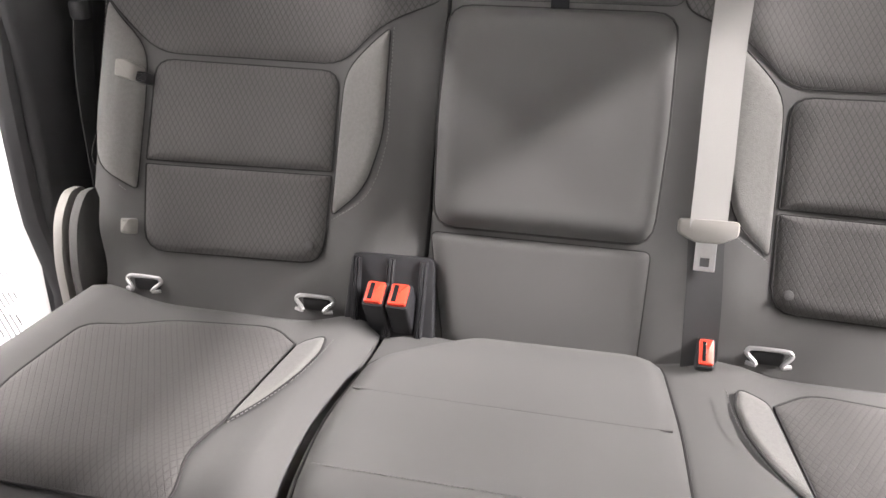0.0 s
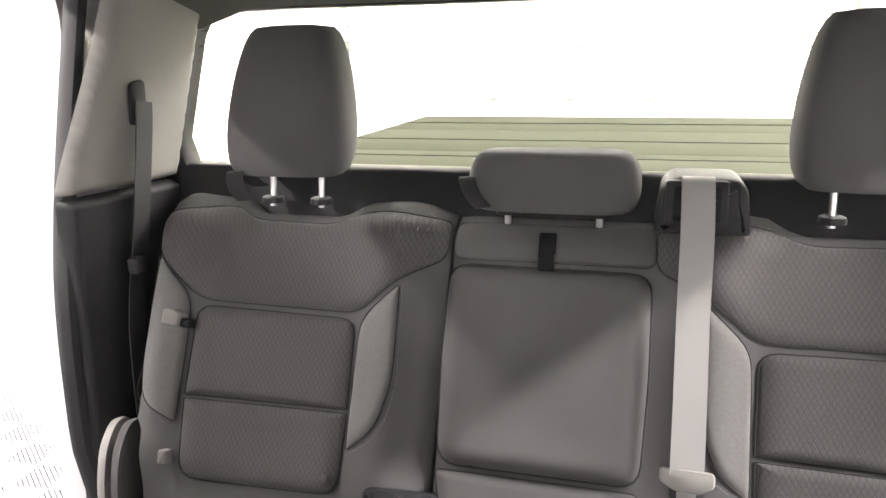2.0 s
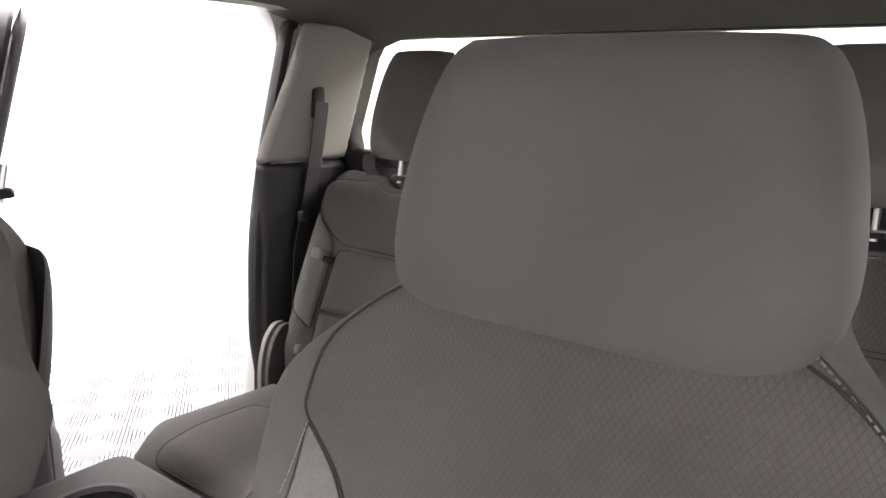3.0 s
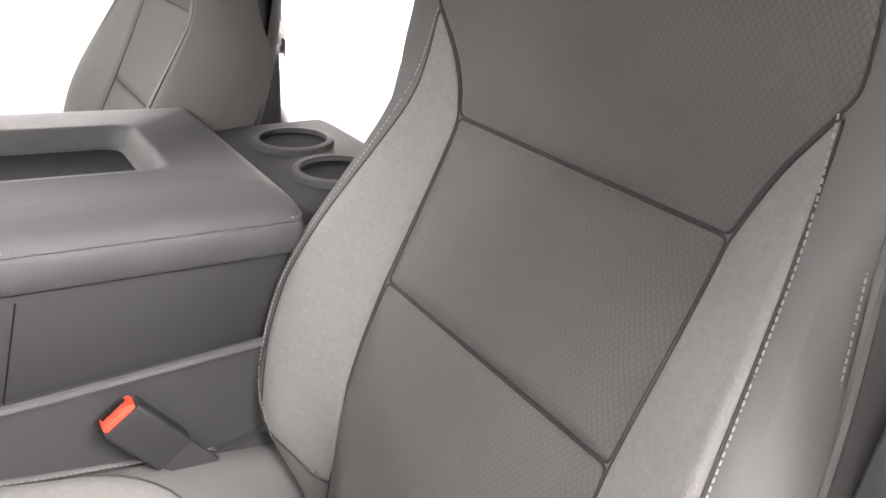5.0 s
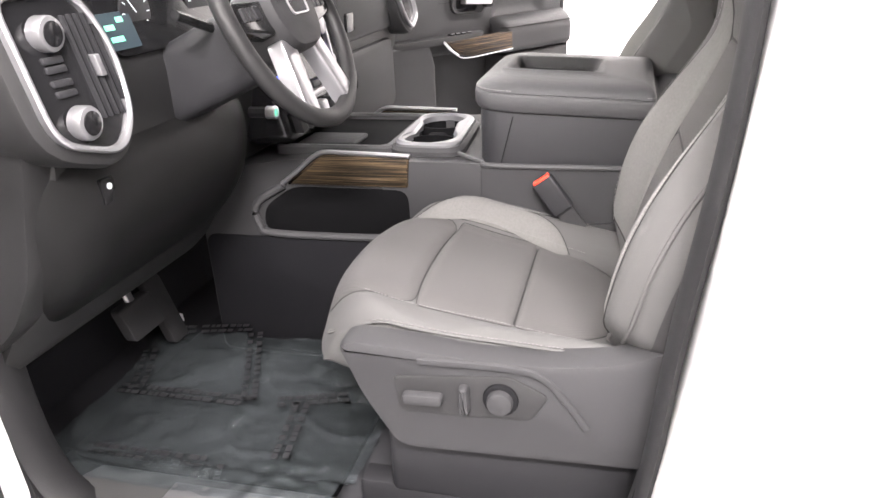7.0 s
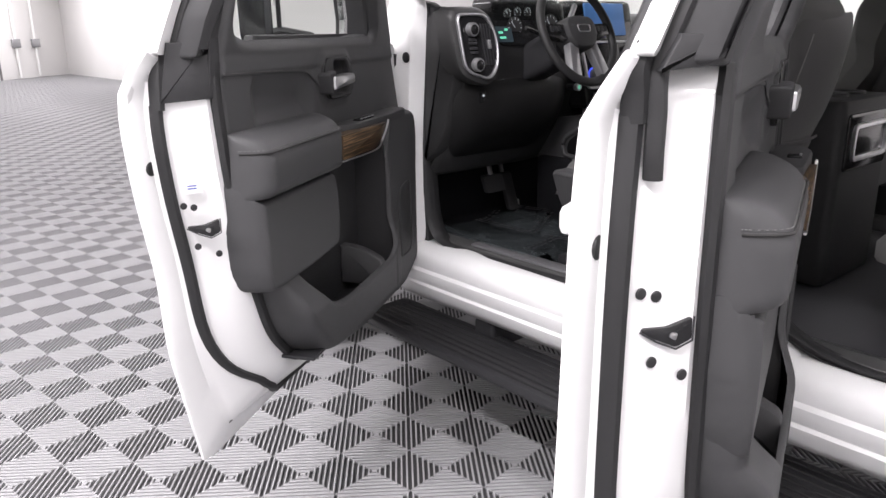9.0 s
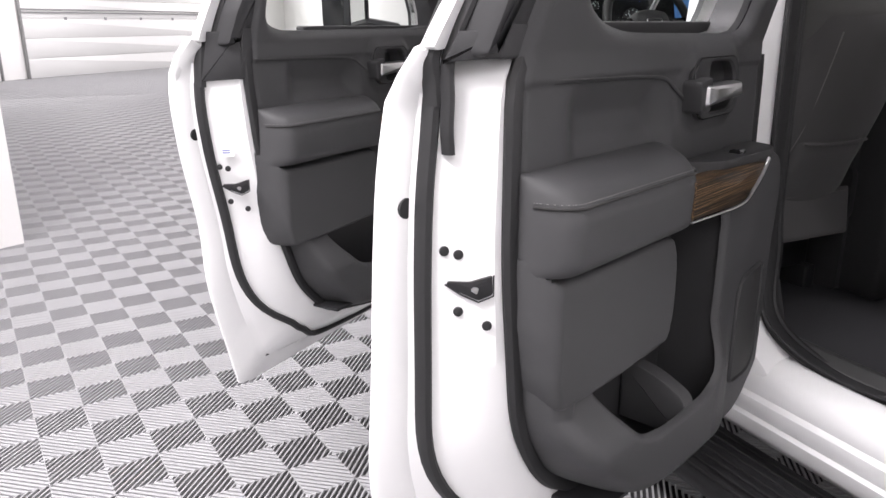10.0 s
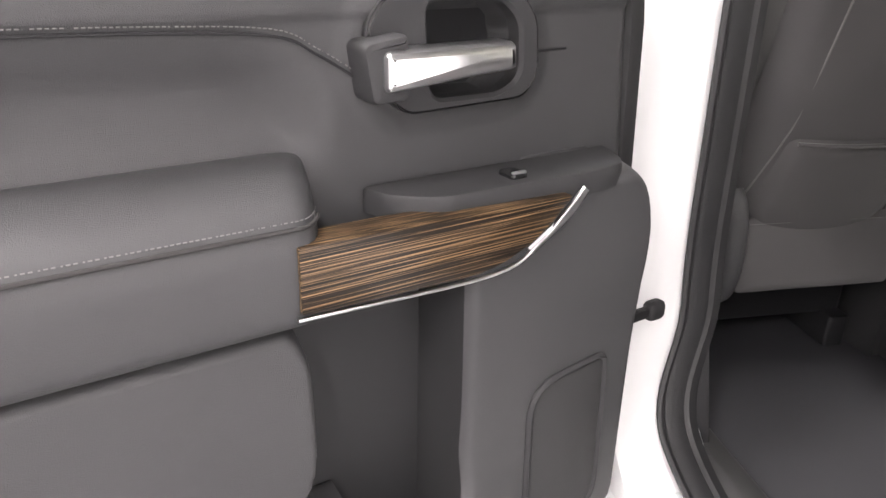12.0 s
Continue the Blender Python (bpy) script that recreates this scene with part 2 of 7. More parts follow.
def slab(outline, f, w0, w1, r=0.004, bm=None, back=True):
    """An outline given thickness from w0 to w1, its outer edge rounded by r. f(u, v, w) is a place."""
    bm = bm or bmesh.new()
    up = 1 if w1 > w0 else -1
    rings = [(0, w0), (0, w1 - up * r), (0.3 * r, w1 - up * 0.3 * r), (r, w1)] if r else [(0, w0), (0, w1)]
    bridge(bm, [[f(p.x, p.y, w) for p in (inset(outline, d) if d else outline)] for d, w in rings], (back, True))
    return bm


def pad(outline, surf, puff=0.012, sink=0.005, edge=0.18, bm=None, rings=12):
    """A stuffed panel: its rim sinks into the seam and its middle stands proud of surf(u, v, w)."""
    bm = bm or bmesh.new()
    c = sum(outline, Vector((0, 0))) / len(outline)
    rows = []
    for k in range(rings):
        t = (k / rings) ** 1.7
        h = -sink + (puff + sink) * min(1.0, t / edge) ** 0.55 if t < edge else puff
        rows.append([surf(*(p.lerp(c, t)), h) for p in outline])
    vs = bridge(bm, rows, (False, False))
    mid = bm.verts.new(surf(c.x, c.y, puff))
    last = vs[-1]
    for i in range(len(last)):
        bm.faces.new((last[i], last[(i + 1) % len(last)], mid))
    return bm


def panel(name, outline, surf, puff, mat, parent, label="", sink=0.004, edge=0.18, thread=0.0022, deep=0.0035):
    """A stuffed panel; a dark tube round it stands for the seam's shaded crease."""
    part("seam", tube([surf(p.x, p.y, -deep) for p in outline], thread, thread, 6, closed=True), SEAM, parent)
    return part(name, pad(outline, surf, puff, sink, edge), mat, parent, label)


def box(x0, x1, y0, y1, z0, z1, r=0.006, bm=None, taper=0.0):
    bm = bm or bmesh.new()
    o = rounded([(x0, y0), (x1, y0), (x1, y1), (x0, y1)], max(r * 1.5, 1e-4), 3)
    c = Vector(((x0 + x1) / 2, (y0 + y1) / 2))
    rows = []
    for d, z in ((r, z0), (0.3 * r, z0 + 0.3 * r), (0, z0 + r), (0, z1 - r), (0.3 * r, z1 - 0.3 * r), (r, z1)):
        k = 1 - taper * (z - z0) / (z1 - z0)
        rows.append([((p.x - c.x) * k + c.x, (p.y - c.y) * k + c.y, z) for p in inset(o, d)])
    bridge(bm, rows)
    return bm


def spline(pts, n=8):
    """A smooth open line through the points."""
    pts = [Vector(p) for p in pts]
    ext = [2 * pts[0] - pts[1], *pts, 2 * pts[-1] - pts[-2]]
    out = []
    for i in range(1, len(ext) - 2):
        a, b, c, d = ext[i - 1 : i + 3]
        for k in range(n):
            t = k / n
            out.append(0.5 * (2 * b + (c - a) * t + (2 * a - 5 * b + 4 * c - d) * t * t + (3 * b - a - 3 * c + d) * t**3))
    return out + [pts[-1]]


def tube(path, ra, rb=None, n=8, bm=None, up=(0, 0, 1), closed=False):
    """A rod of elliptic section, ra across and rb along up, swept along the path."""
    bm = bm or bmesh.new()
    rb = rb or ra
    path = [Vector(p) for p in path]
    rings = []
    for i, p in enumerate(path):
        if closed:
            t = path[(i + 1) % len(path)] - path[i - 1]
        else:
            t = path[min(i + 1, len(path) - 1)] - path[max(i - 1, 0)]
        t.normalize()
        s = t.cross(Vector(up))
        s = s.normalized() if s.length > 1e-5 else t.orthogonal().normalized()
        q = s.cross(t)
        rings.append([p + s * ra * math.cos(2 * math.pi * k / n) + q * rb * math.sin(2 * math.pi * k / n) for k in range(n)])
    if closed:
        rings.append(rings[0])
        bridge(bm, rings, (False, False))
        bmesh.ops.remove_doubles(bm, verts=bm.verts, dist=1e-6)
    else:
        bridge(bm, rings)
    return bm


def band(path, width, thick, side, bm=None):
    """A flat strap along the path: width along side, thick across."""
    bm = bm or bmesh.new()
    path, side = [Vector(p) for p in path], Vector(side).normalized()
    rows = []
    for i, p in enumerate(path):
        t = (path[min(i + 1, len(path) - 1)] - path[max(i - 1, 0)]).normalized()
        q = t.cross(side).normalized()
        a, b = side * width / 2, q * thick / 2
        rows.append([p - a - b, p + a - b, p + a + b, p - a + b])
    bridge(bm, rows)
    return bm


def disc(m, r, h, n=20, bevel=0.0, bm=None, hole=0.0):
    """A round button along the local z of m, from 0 to h."""
    bm = bm or bmesh.new()
    rows = [(r, 0), (r, h - bevel), (r - bevel * 0.3, h - bevel * 0.3), (r - bevel, h)] if bevel else [(r, 0), (r, h)]
    if hole:
        rows += [(hole, h), (hole, 0)]
    ring = [[m @ Vector((a * math.cos(2 * math.pi * k / n), a * math.sin(2 * math.pi * k / n), z)) for k in range(n)] for a, z in rows]
    bridge(bm, ring, (not hole, not hole))
    return bm


def flat(u, v, w):
    return Vector((u, v, w))


def facing(axis, sign=1):
    """A frame for slab(): (u, v) run across the plane and w stands off it along one axis."""
    if axis == "x":
        return lambda u, v, w: Vector((w * sign, u, v))
    if axis == "y":
        return lambda u, v, w: Vector((u, w * sign, v))
    return lambda u, v, w: Vector((u, v, w * sign))


def smooth_step(t):
    t = max(0.0, min(1.0, t))
    return t * t * (3 - 2 * t)


def stitches(path, normal, step=0.005, size=0.0007, bm=None):
    """A row of short threads along a line."""
    bm = bm or bmesh.new()
    path = [Vector(p) for p in path]
    run = 0.0
    for a, b in zip(path, path[1:]):
        d = (b - a).length
        while run < d:
            p, q = a.lerp(b, run / d), a.lerp(b, min(1.0, (run + step * 0.62) / d))
            if (q - p).length > 1e-4:
                tube([p, q], size, size, 4, bm, normal)
            run += step
        run -= d
    return bm


def edge_of(pts, poly):
    """Distances from places to an outline, negative outside it, and the nearest places on it."""
    pts, a = np.asarray(pts, float), np.array([tuple(p[:2]) for p in poly])
    b = np.roll(a, 1, axis=0)
    best, spot, inside = np.full(len(pts), 1e9), np.zeros((len(pts), 2)), np.zeros(len(pts), bool)
    for p, q in zip(a, b):
        e = q - p
        t = np.clip(((pts - p) @ e) / max(e @ e, 1e-12), 0, 1)
        near = p + t[:, None] * e
        d = np.hypot(*(pts - near).T)
        hit = d < best
        best[hit], spot[hit] = d[hit], near[hit]
        if p[1] != q[1]:
            inside ^= ((p[1] > pts[:, 1]) != (q[1] > pts[:, 1])) & (pts[:, 0] < e[0] * (pts[:, 1] - p[1]) / e[1] + p[0])
    return np.where(inside, best, -best), spot


def steps(t):
    t = np.clip(t, 0, 1)
    return t * t * (3 - 2 * t)


def moulded(outline, height, step=0.005):
    """A moulded sheet over an outline in (u, z); height(places) is how far it stands off the door."""
    us, zs = [p.x for p in outline], [p.y for p in outline]
    nu, nz = int((max(us) - min(us)) / step) + 2, int((max(zs) - min(zs)) / step) + 2
    grid = np.array([(min(us) + i * step, min(zs) + j * step) for i in range(nu + 1) for j in range(nz + 1)])
    d, spot = edge_of(grid, outline)
    grid[d < 0] = spot[d < 0]
    w = height(grid)
    inside = (d >= 0).reshape(nu + 1, nz + 1)
    bm, made = bmesh.new(), {}
    for i in range(nu):
        for j in range(nz):
            if inside[i : i + 2, j : j + 2].any():
                vs = []
                for k in (i * (nz + 1) + j, (i + 1) * (nz + 1) + j, (i + 1) * (nz + 1) + j + 1, i * (nz + 1) + j + 1):
                    if k not in made:
                        made[k] = bm.verts.new((grid[k, 0], w[k], grid[k, 1]))
                    vs.append(made[k])
                bm.faces.new(vs)
    bmesh.ops.remove_doubles(bm, verts=bm.verts, dist=1e-5)
    return bm


def holed(bm, hole, step=0.006):
    """Opens a moulded sheet along an outline in (u, z)."""
    bm.verts.ensure_lookup_table()
    d, spot = edge_of([(v.co.x, v.co.z) for v in bm.verts], hole)
    gone = []
    for v, depth, near in zip(bm.verts, d, spot):
        if 0 < depth < step:
            v.co.x, v.co.z = near
        elif depth >= step:
            gone.append(v)
    bmesh.ops.delete(bm, geom=gone, context="VERTS")
    return bm


def lined(outline, f, thick, r=0.012):
    """A moulded sheet laid over a curved wall f(u, v, w), its rim turned in."""
    outline = [Vector(p[:2]) for p in dense(outline, 0.01)]
    bm = moulded(outline, lambda pts: thick - 0.03 * (1 - np.sqrt(np.clip(1 - (1 - np.clip(edge_of(pts, outline)[0] / r, 0, 1)) ** 2, 0, 1))), 0.008)
    for v in bm.verts:
        v.co = f(v.co.x, v.co.z, v.co.y)
    return bm


# ---- the workshop ----
def wall(name, a, b, z0, z1, thick, mat, label):
    """A straight wall from a to b, its thickness to the left of the way."""
    a, b = Vector(a), Vector(b)
    t = (b - a).normalized()
    n = Vector((-t.y, t.x)) * thick
    bm = bmesh.new()
    bridge(bm, [[(*p, z) for p in (a, b, b + n, a + n)] for z in (z0, z1)])
    return tagged(part(name, bm, mat, smooth=0), label, "wall", kind="structure")


NW, NE, SE, SW = (-9.0, 17.4), (6.0, 32.0), (6.0, -7.0), (-9.0, -7.0)
wall("wall_east", SE, NE, 0, CEILING, -0.2, WALL_WHITE, "white painted block wall of the workshop")
wall("wall_north", NE, NW, 0, CEILING, -0.2, WALL_WHITE, "white painted far wall of the workshop")
wall("wall_west", NW, SW, 0, CEILING, -0.2, WALL_WHITE, "white painted side wall of the workshop")
wall("wall_south", SW, SE, 0, CEILING, -0.2, WALL_WHITE, "white painted wall behind the truck")
wall("wall_partition", (-2.86, 4.19), (-6.3, 2.28), 0, CEILING, -0.24, WALL_WHITE, "white painted block partition with a chipped foot")
bm = bmesh.new()
bridge(bm, [[(*p, z) for p in (SW, SE, NE, NW)] for z in (CEILING, CEILING + 0.1)])
tagged(part("ceiling", bm, WALL_WHITE, smooth=0), "plain white workshop ceiling", "ceiling", kind="structure")
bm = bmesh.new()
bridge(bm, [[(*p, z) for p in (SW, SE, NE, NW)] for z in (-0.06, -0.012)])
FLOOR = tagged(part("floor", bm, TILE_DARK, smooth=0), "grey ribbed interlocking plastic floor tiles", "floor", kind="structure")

# added lamps: long tubes under the ceiling, out of view
one = None
for x, y, power in LAMPS:
    if one is None:
        one = thing("ceiling_lamp", "strip lamp added under the ceiling, out of view", "lamp", pose(x, y, CEILING - 0.06), "ceiling lamps")
        part("housing", box(-0.16, 0.16, -1.25, 1.25, 0.0, 0.06, 0.01), DOOR_WHITE, one)
        part("tube", slab(rounded([(-0.12, -1.2), (0.12, -1.2), (0.12, 1.2), (-0.12, 1.2)], 0.02), flat, 0.0, -0.02, 0.004), LAMP_GLOW, one, "bright tube")
    else:
        copy_thing(one, pose(x, y, CEILING - 0.06))
    data = bpy.data.lights.new("strip", "AREA")
    data.shape, data.size, data.size_y, data.energy, data.color = "RECTANGLE", 0.3, 2.4, power, (1.0, 0.985, 0.965)
    lamp = new("strip_light", data)
    lamp.matrix_world = pose(x, y, CEILING - 0.1)


GALV = material("galvanised_steel", (0.3, 0.3, 0.3), 0.5, metal=0.6, var=0.2)


def garage_door(a, b, height, lift, label):
    """A white sectional door on a wall from a to b."""
    a, b = Vector(a), Vector(b)
    t = (b - a).normalized()
    w = (b - a).length
    door = thing("garage_door", label, "garage door", Matrix.Translation((*a, lift)) @ Matrix.Rotation(math.atan2(t.y, t.x), 4, "Z"), kind="")
    rows = 7
    for k in range(rows):
        z0, z1 = k * height / rows, (k + 1) * height / rows - 0.008
        bm = slab(rounded([(0.02, z0), (w - 0.02, z0), (w - 0.02, z1), (0.02, z1)], 0.006, 2), facing("y"), 0.0, 0.045, 0.01)
        part("section", bm, DOOR_WHITE, door)
    for u in (0.0, w):
        part("track", box(u - 0.03, u + 0.03, 0.0, 0.09, 0, height + 0.1, 0.004), GALV, door, "galvanised steel track")
    for u in np.arange(w / 6, w - 0.1, w / 6):
        part("hinge", box(u - 0.05, u + 0.05, 0.045, 0.06, height / rows * 3 - 0.04, height / rows * 3 + 0.04, 0.003), SILVER, door)
    for z in (1.78, 1.86):
        part("strut", box(0.05, w - 0.05, 0.045, 0.085, z, z + 0.03, 0.004), GALV, door, "steel strut")
    return door


garage_door((2.75, -7.0), (-1.6, -7.0), 3.2, 0.0, "white sectional garage door behind the truck")
bpy.data.objects["garage_door"].matrix_world = pose(-1.6, -7.0, 0)
garage_door((-1.6 + 0.0, -7.0), (-6.2, -7.0), 3.2, 0.0, "white sectional garage door beside another one")
bpy.data.objects["garage_door.001"].matrix_world = pose(-6.4, -7.0, 0)
side = Vector(NW) - Vector(NE)
inward = Vector((side.y, -side.x)).normalized() * -0.02
for at, span in ((0.205, 9.3), (0.69, 4.6)):
    a = Vector(NE) + side * at + inward
    garage_door(a, a + side.normalized() * span, 3.8, 0.0, "white sectional garage door in the far wall")
for at in (0.1, 0.155):
    a = Vector(NE) + side * at + Vector((side.y, -side.x)).normalized() * -0.12
    pipe = thing("wall_pipe", "white painted conduit with a box on the far wall", "pipe", pose(a.x, a.y, 0))
    part("pipe", tube([(0, 0, 0.05), (0, 0, 3.9)], 0.05), DOOR_WHITE, pipe)
    part("junction_box", box(-0.14, 0.14, -0.1, 0.1, 1.1, 1.4, 0.01), SILVER, pipe)

# floor tiles: rings of ribs round the middle of each square
TILE_O, TILE_S, TILE_A = Vector((-1.034, 1.113)), 0.25, radians(-37.5)


def tile_mesh():
    bm = bmesh.new()
    pitch, h = TILE_S / 2 / 6.5, 0.012
    square = ((-1, -1), (1, -1), (1, 1), (-1, 1))
    bridge(bm, [[(pitch * 0.45 * a, pitch * 0.45 * b, z) for a, b in square] for z in (-h, 0)], (False, True))
    for k in range(1, 7):
        lim = TILE_S / 2 - 0.0006
        ox, oy = min(k * pitch + pitch * 0.16, lim), min(k * pitch + pitch * 0.3, lim)
        ix, iy = k * pitch - pitch * 0.16, k * pitch - pitch * 0.3
        e = 0.0008
        rings = [[(x * a, y * b, z) for a, b in square] for x, y, z in ((ox, oy, -h), (ox, oy, -e), (ox - e, oy - e, 0), (ix + e, iy + e, 0), (ix, iy, -e), (ix, iy, -h))]
        bridge(bm, rings, (False, False))
    for a in range(4):
        m = Matrix.Rotation(a * math.pi / 2, 3, "Z")
        d = Vector((1, 1, 0)).normalized()
        s = Vector((-1, 1, 0)).normalized() * 0.0016
        bridge(bm, [[m @ (d * q + s * k + Vector((0, 0, z))) for k in (-1, 1)] for q, z in ((0.01, -0.0015), (TILE_S * 0.705, -0.0015))], (False, False), False)
    return bm


TILE_ME = part("tile", tile_mesh(), TILE, FLOOR, smooth=0)
TILE_ME.matrix_world = pose(*(TILE_O), 0, 0, 0, math.degrees(TILE_A))
eu, ev = Vector((math.cos(TILE_A), math.sin(TILE_A))), Vector((-math.sin(TILE_A), math.cos(TILE_A)))
spots = []
for i in range(-60, 101):
    for j in range(-60, 101):
        c = TILE_O + (eu * i + ev * j) * TILE_S
        if -7.3 < c.x < 3.9 and -4.5 < c.y < 16.0:
            spots.append((abs(c.x + 1.3) + abs(c.y - 0.9), c))
spots.sort(key=lambda s: s[0])
TILE_ME.matrix_world = pose(spots[0][1].x, spots[0][1].y, 0, 0, 0, math.degrees(TILE_A))
for _, c in spots[1:300]:
    ob = TILE_ME.copy()
    scene.collection.objects.link(ob)
    ob.matrix_world = pose(c.x, c.y, 0, 0, 0, math.degrees(TILE_A))
base = TILE_ME.data
co = np.zeros(len(base.vertices) * 3)
base.vertices.foreach_get("co", co)
co = co.reshape(-1, 3)
ca, sa = math.cos(TILE_A), math.sin(TILE_A)
co = np.stack([co[:, 0] * ca - co[:, 1] * sa, co[:, 0] * sa + co[:, 1] * ca, co[:, 2]], 1)
polys = [tuple(p.vertices) for p in base.polygons]
verts, faces = [], []
for _, c in spots[300:]:
    k = len(verts)
    verts.extend((co + (c.x, c.y, 0)).tolist())
    faces.extend(tuple(v + k for v in p) for p in polys)
me = bpy.data.meshes.new("tile_field")
me.from_pydata(verts, [], faces)
me.materials.append(TILE)
rest = new("tile_field", me)
rest.parent = FLOOR
rest["kind"] = "stuff"

# far tiles: the same ribs with plain edges as far as the far wall, plain squares where no path leads
reach = lambda p: p.y < NW[1] + (p.x - NW[0]) * (NE[1] - NW[1]) / (NE[0] - NW[0])
pitch = TILE_S / 2 / 6.5
square = ((-1, -1), (1, -1), (1, 1), (-1, 1))
verts, faces, plain = [], [], bmesh.new()
for i in range(-90, 210):
    for j in range(-90, 210):
        c = TILE_O + (eu * i + ev * j) * TILE_S
        if not (-9.2 < c.x < 6.2 and -7.2 < c.y < 33 and reach(c)) or (-7.3 < c.x < 3.9 and -4.5 < c.y < 16.0):
            continue
        if c.y < 3:
            vs = [plain.verts.new((*(c + (eu * a + ev * b) * TILE_S * 0.495), -0.002)) for a, b in square]
            plain.faces.new(vs)
            continue
        for k in range(1, 7):
            lim = TILE_S / 2 - 0.0006
            ox, oy = min(k * pitch + pitch * 0.16, lim), min(k * pitch + pitch * 0.3, lim)
            ix, iy = k * pitch - pitch * 0.16, k * pitch - pitch * 0.3
            n = len(verts)
            for x, y, z in ((ox, oy, -0.012), (ox, oy, 0), (ix, iy, 0), (ix, iy, -0.012)):
                verts += [(*(c + eu * (x * a) + ev * (y * b)), z) for a, b in square]
            faces += [(n + r * 4 + q, n + r * 4 + (q + 1) % 4, n + r * 4 + 4 + (q + 1) % 4, n + r * 4 + 4 + q) for r in range(3) for q in range(4)]
me = bpy.data.meshes.new("tile_distance")
me.from_pydata(verts, [], faces)
me.materials.append(TILE)
ob = new("tile_distance", me)
ob.parent, ob["kind"] = FLOOR, "stuff"
ob = part("tile_edge", plain, TILE, FLOOR, smooth=0)
ob["kind"] = "stuff"


# ---- the truck's body ----
BODY = thing("pickup_truck", "white crew cab pickup truck with its doors standing open", "pickup truck")


def ringed(outer, inner, f, w0, w1, r=0.004):
    """A flat frame between two outlines."""
    bm = bmesh.new()
    n = 96

    def even(pts):
        pts = [Vector(p) for p in pts]
        c = sum(pts, Vector((0, 0))) / len(pts)
        out = []
        for k in range(n):
            a = 2 * math.pi * k / n
            d = Vector((math.cos(a), math.sin(a)))
            best = None
            for i, p in enumerate(pts):
                q = pts[(i + 1) % len(pts)]
                e = q - p
                den = d.x * e.y - d.y * e.x
                if abs(den) < 1e-12:
                    continue
                s = ((p.x - c.x) * e.y - (p.y - c.y) * e.x) / den
                t = ((p.x - c.x) * d.y - (p.y - c.y) * d.x) / den
                if s > 0 and -1e-9 <= t <= 1 + 1e-9 and (best is None or s > best):
                    best = s
            out.append(c + d * (best or 0))
        return out

    a, b = even(outer), even(inner)
    up = 1 if w1 > w0 else -1
    rows = [[f(p.x, p.y, w0) for p in a], [f(p.x, p.y, w1 - up * r) for p in a], [f(p.x, p.y, w1) for p in inset(a, r)],
            [f(p.x, p.y, w1) for p in inset(b, -r)], [f(p.x, p.y, w1 - up * r) for p in b], [f(p.x, p.y, w0) for p in b]]
    rows.append(rows[0])
    bridge(bm, rows, (False, False))
    bmesh.ops.remove_doubles(bm, verts=bm.verts, dist=1e-6)
    return bm


def extruded(section, y0, y1, axis="y", bm=None):
    bm = bm or bmesh.new()
    put = (lambda a, b, t: (a, t, b)) if axis == "y" else (lambda a, b, t: (t, a, b))
    bridge(bm, [[put(p[0], p[1], t) for p in section] for t in (y0, y1)])
    return bm


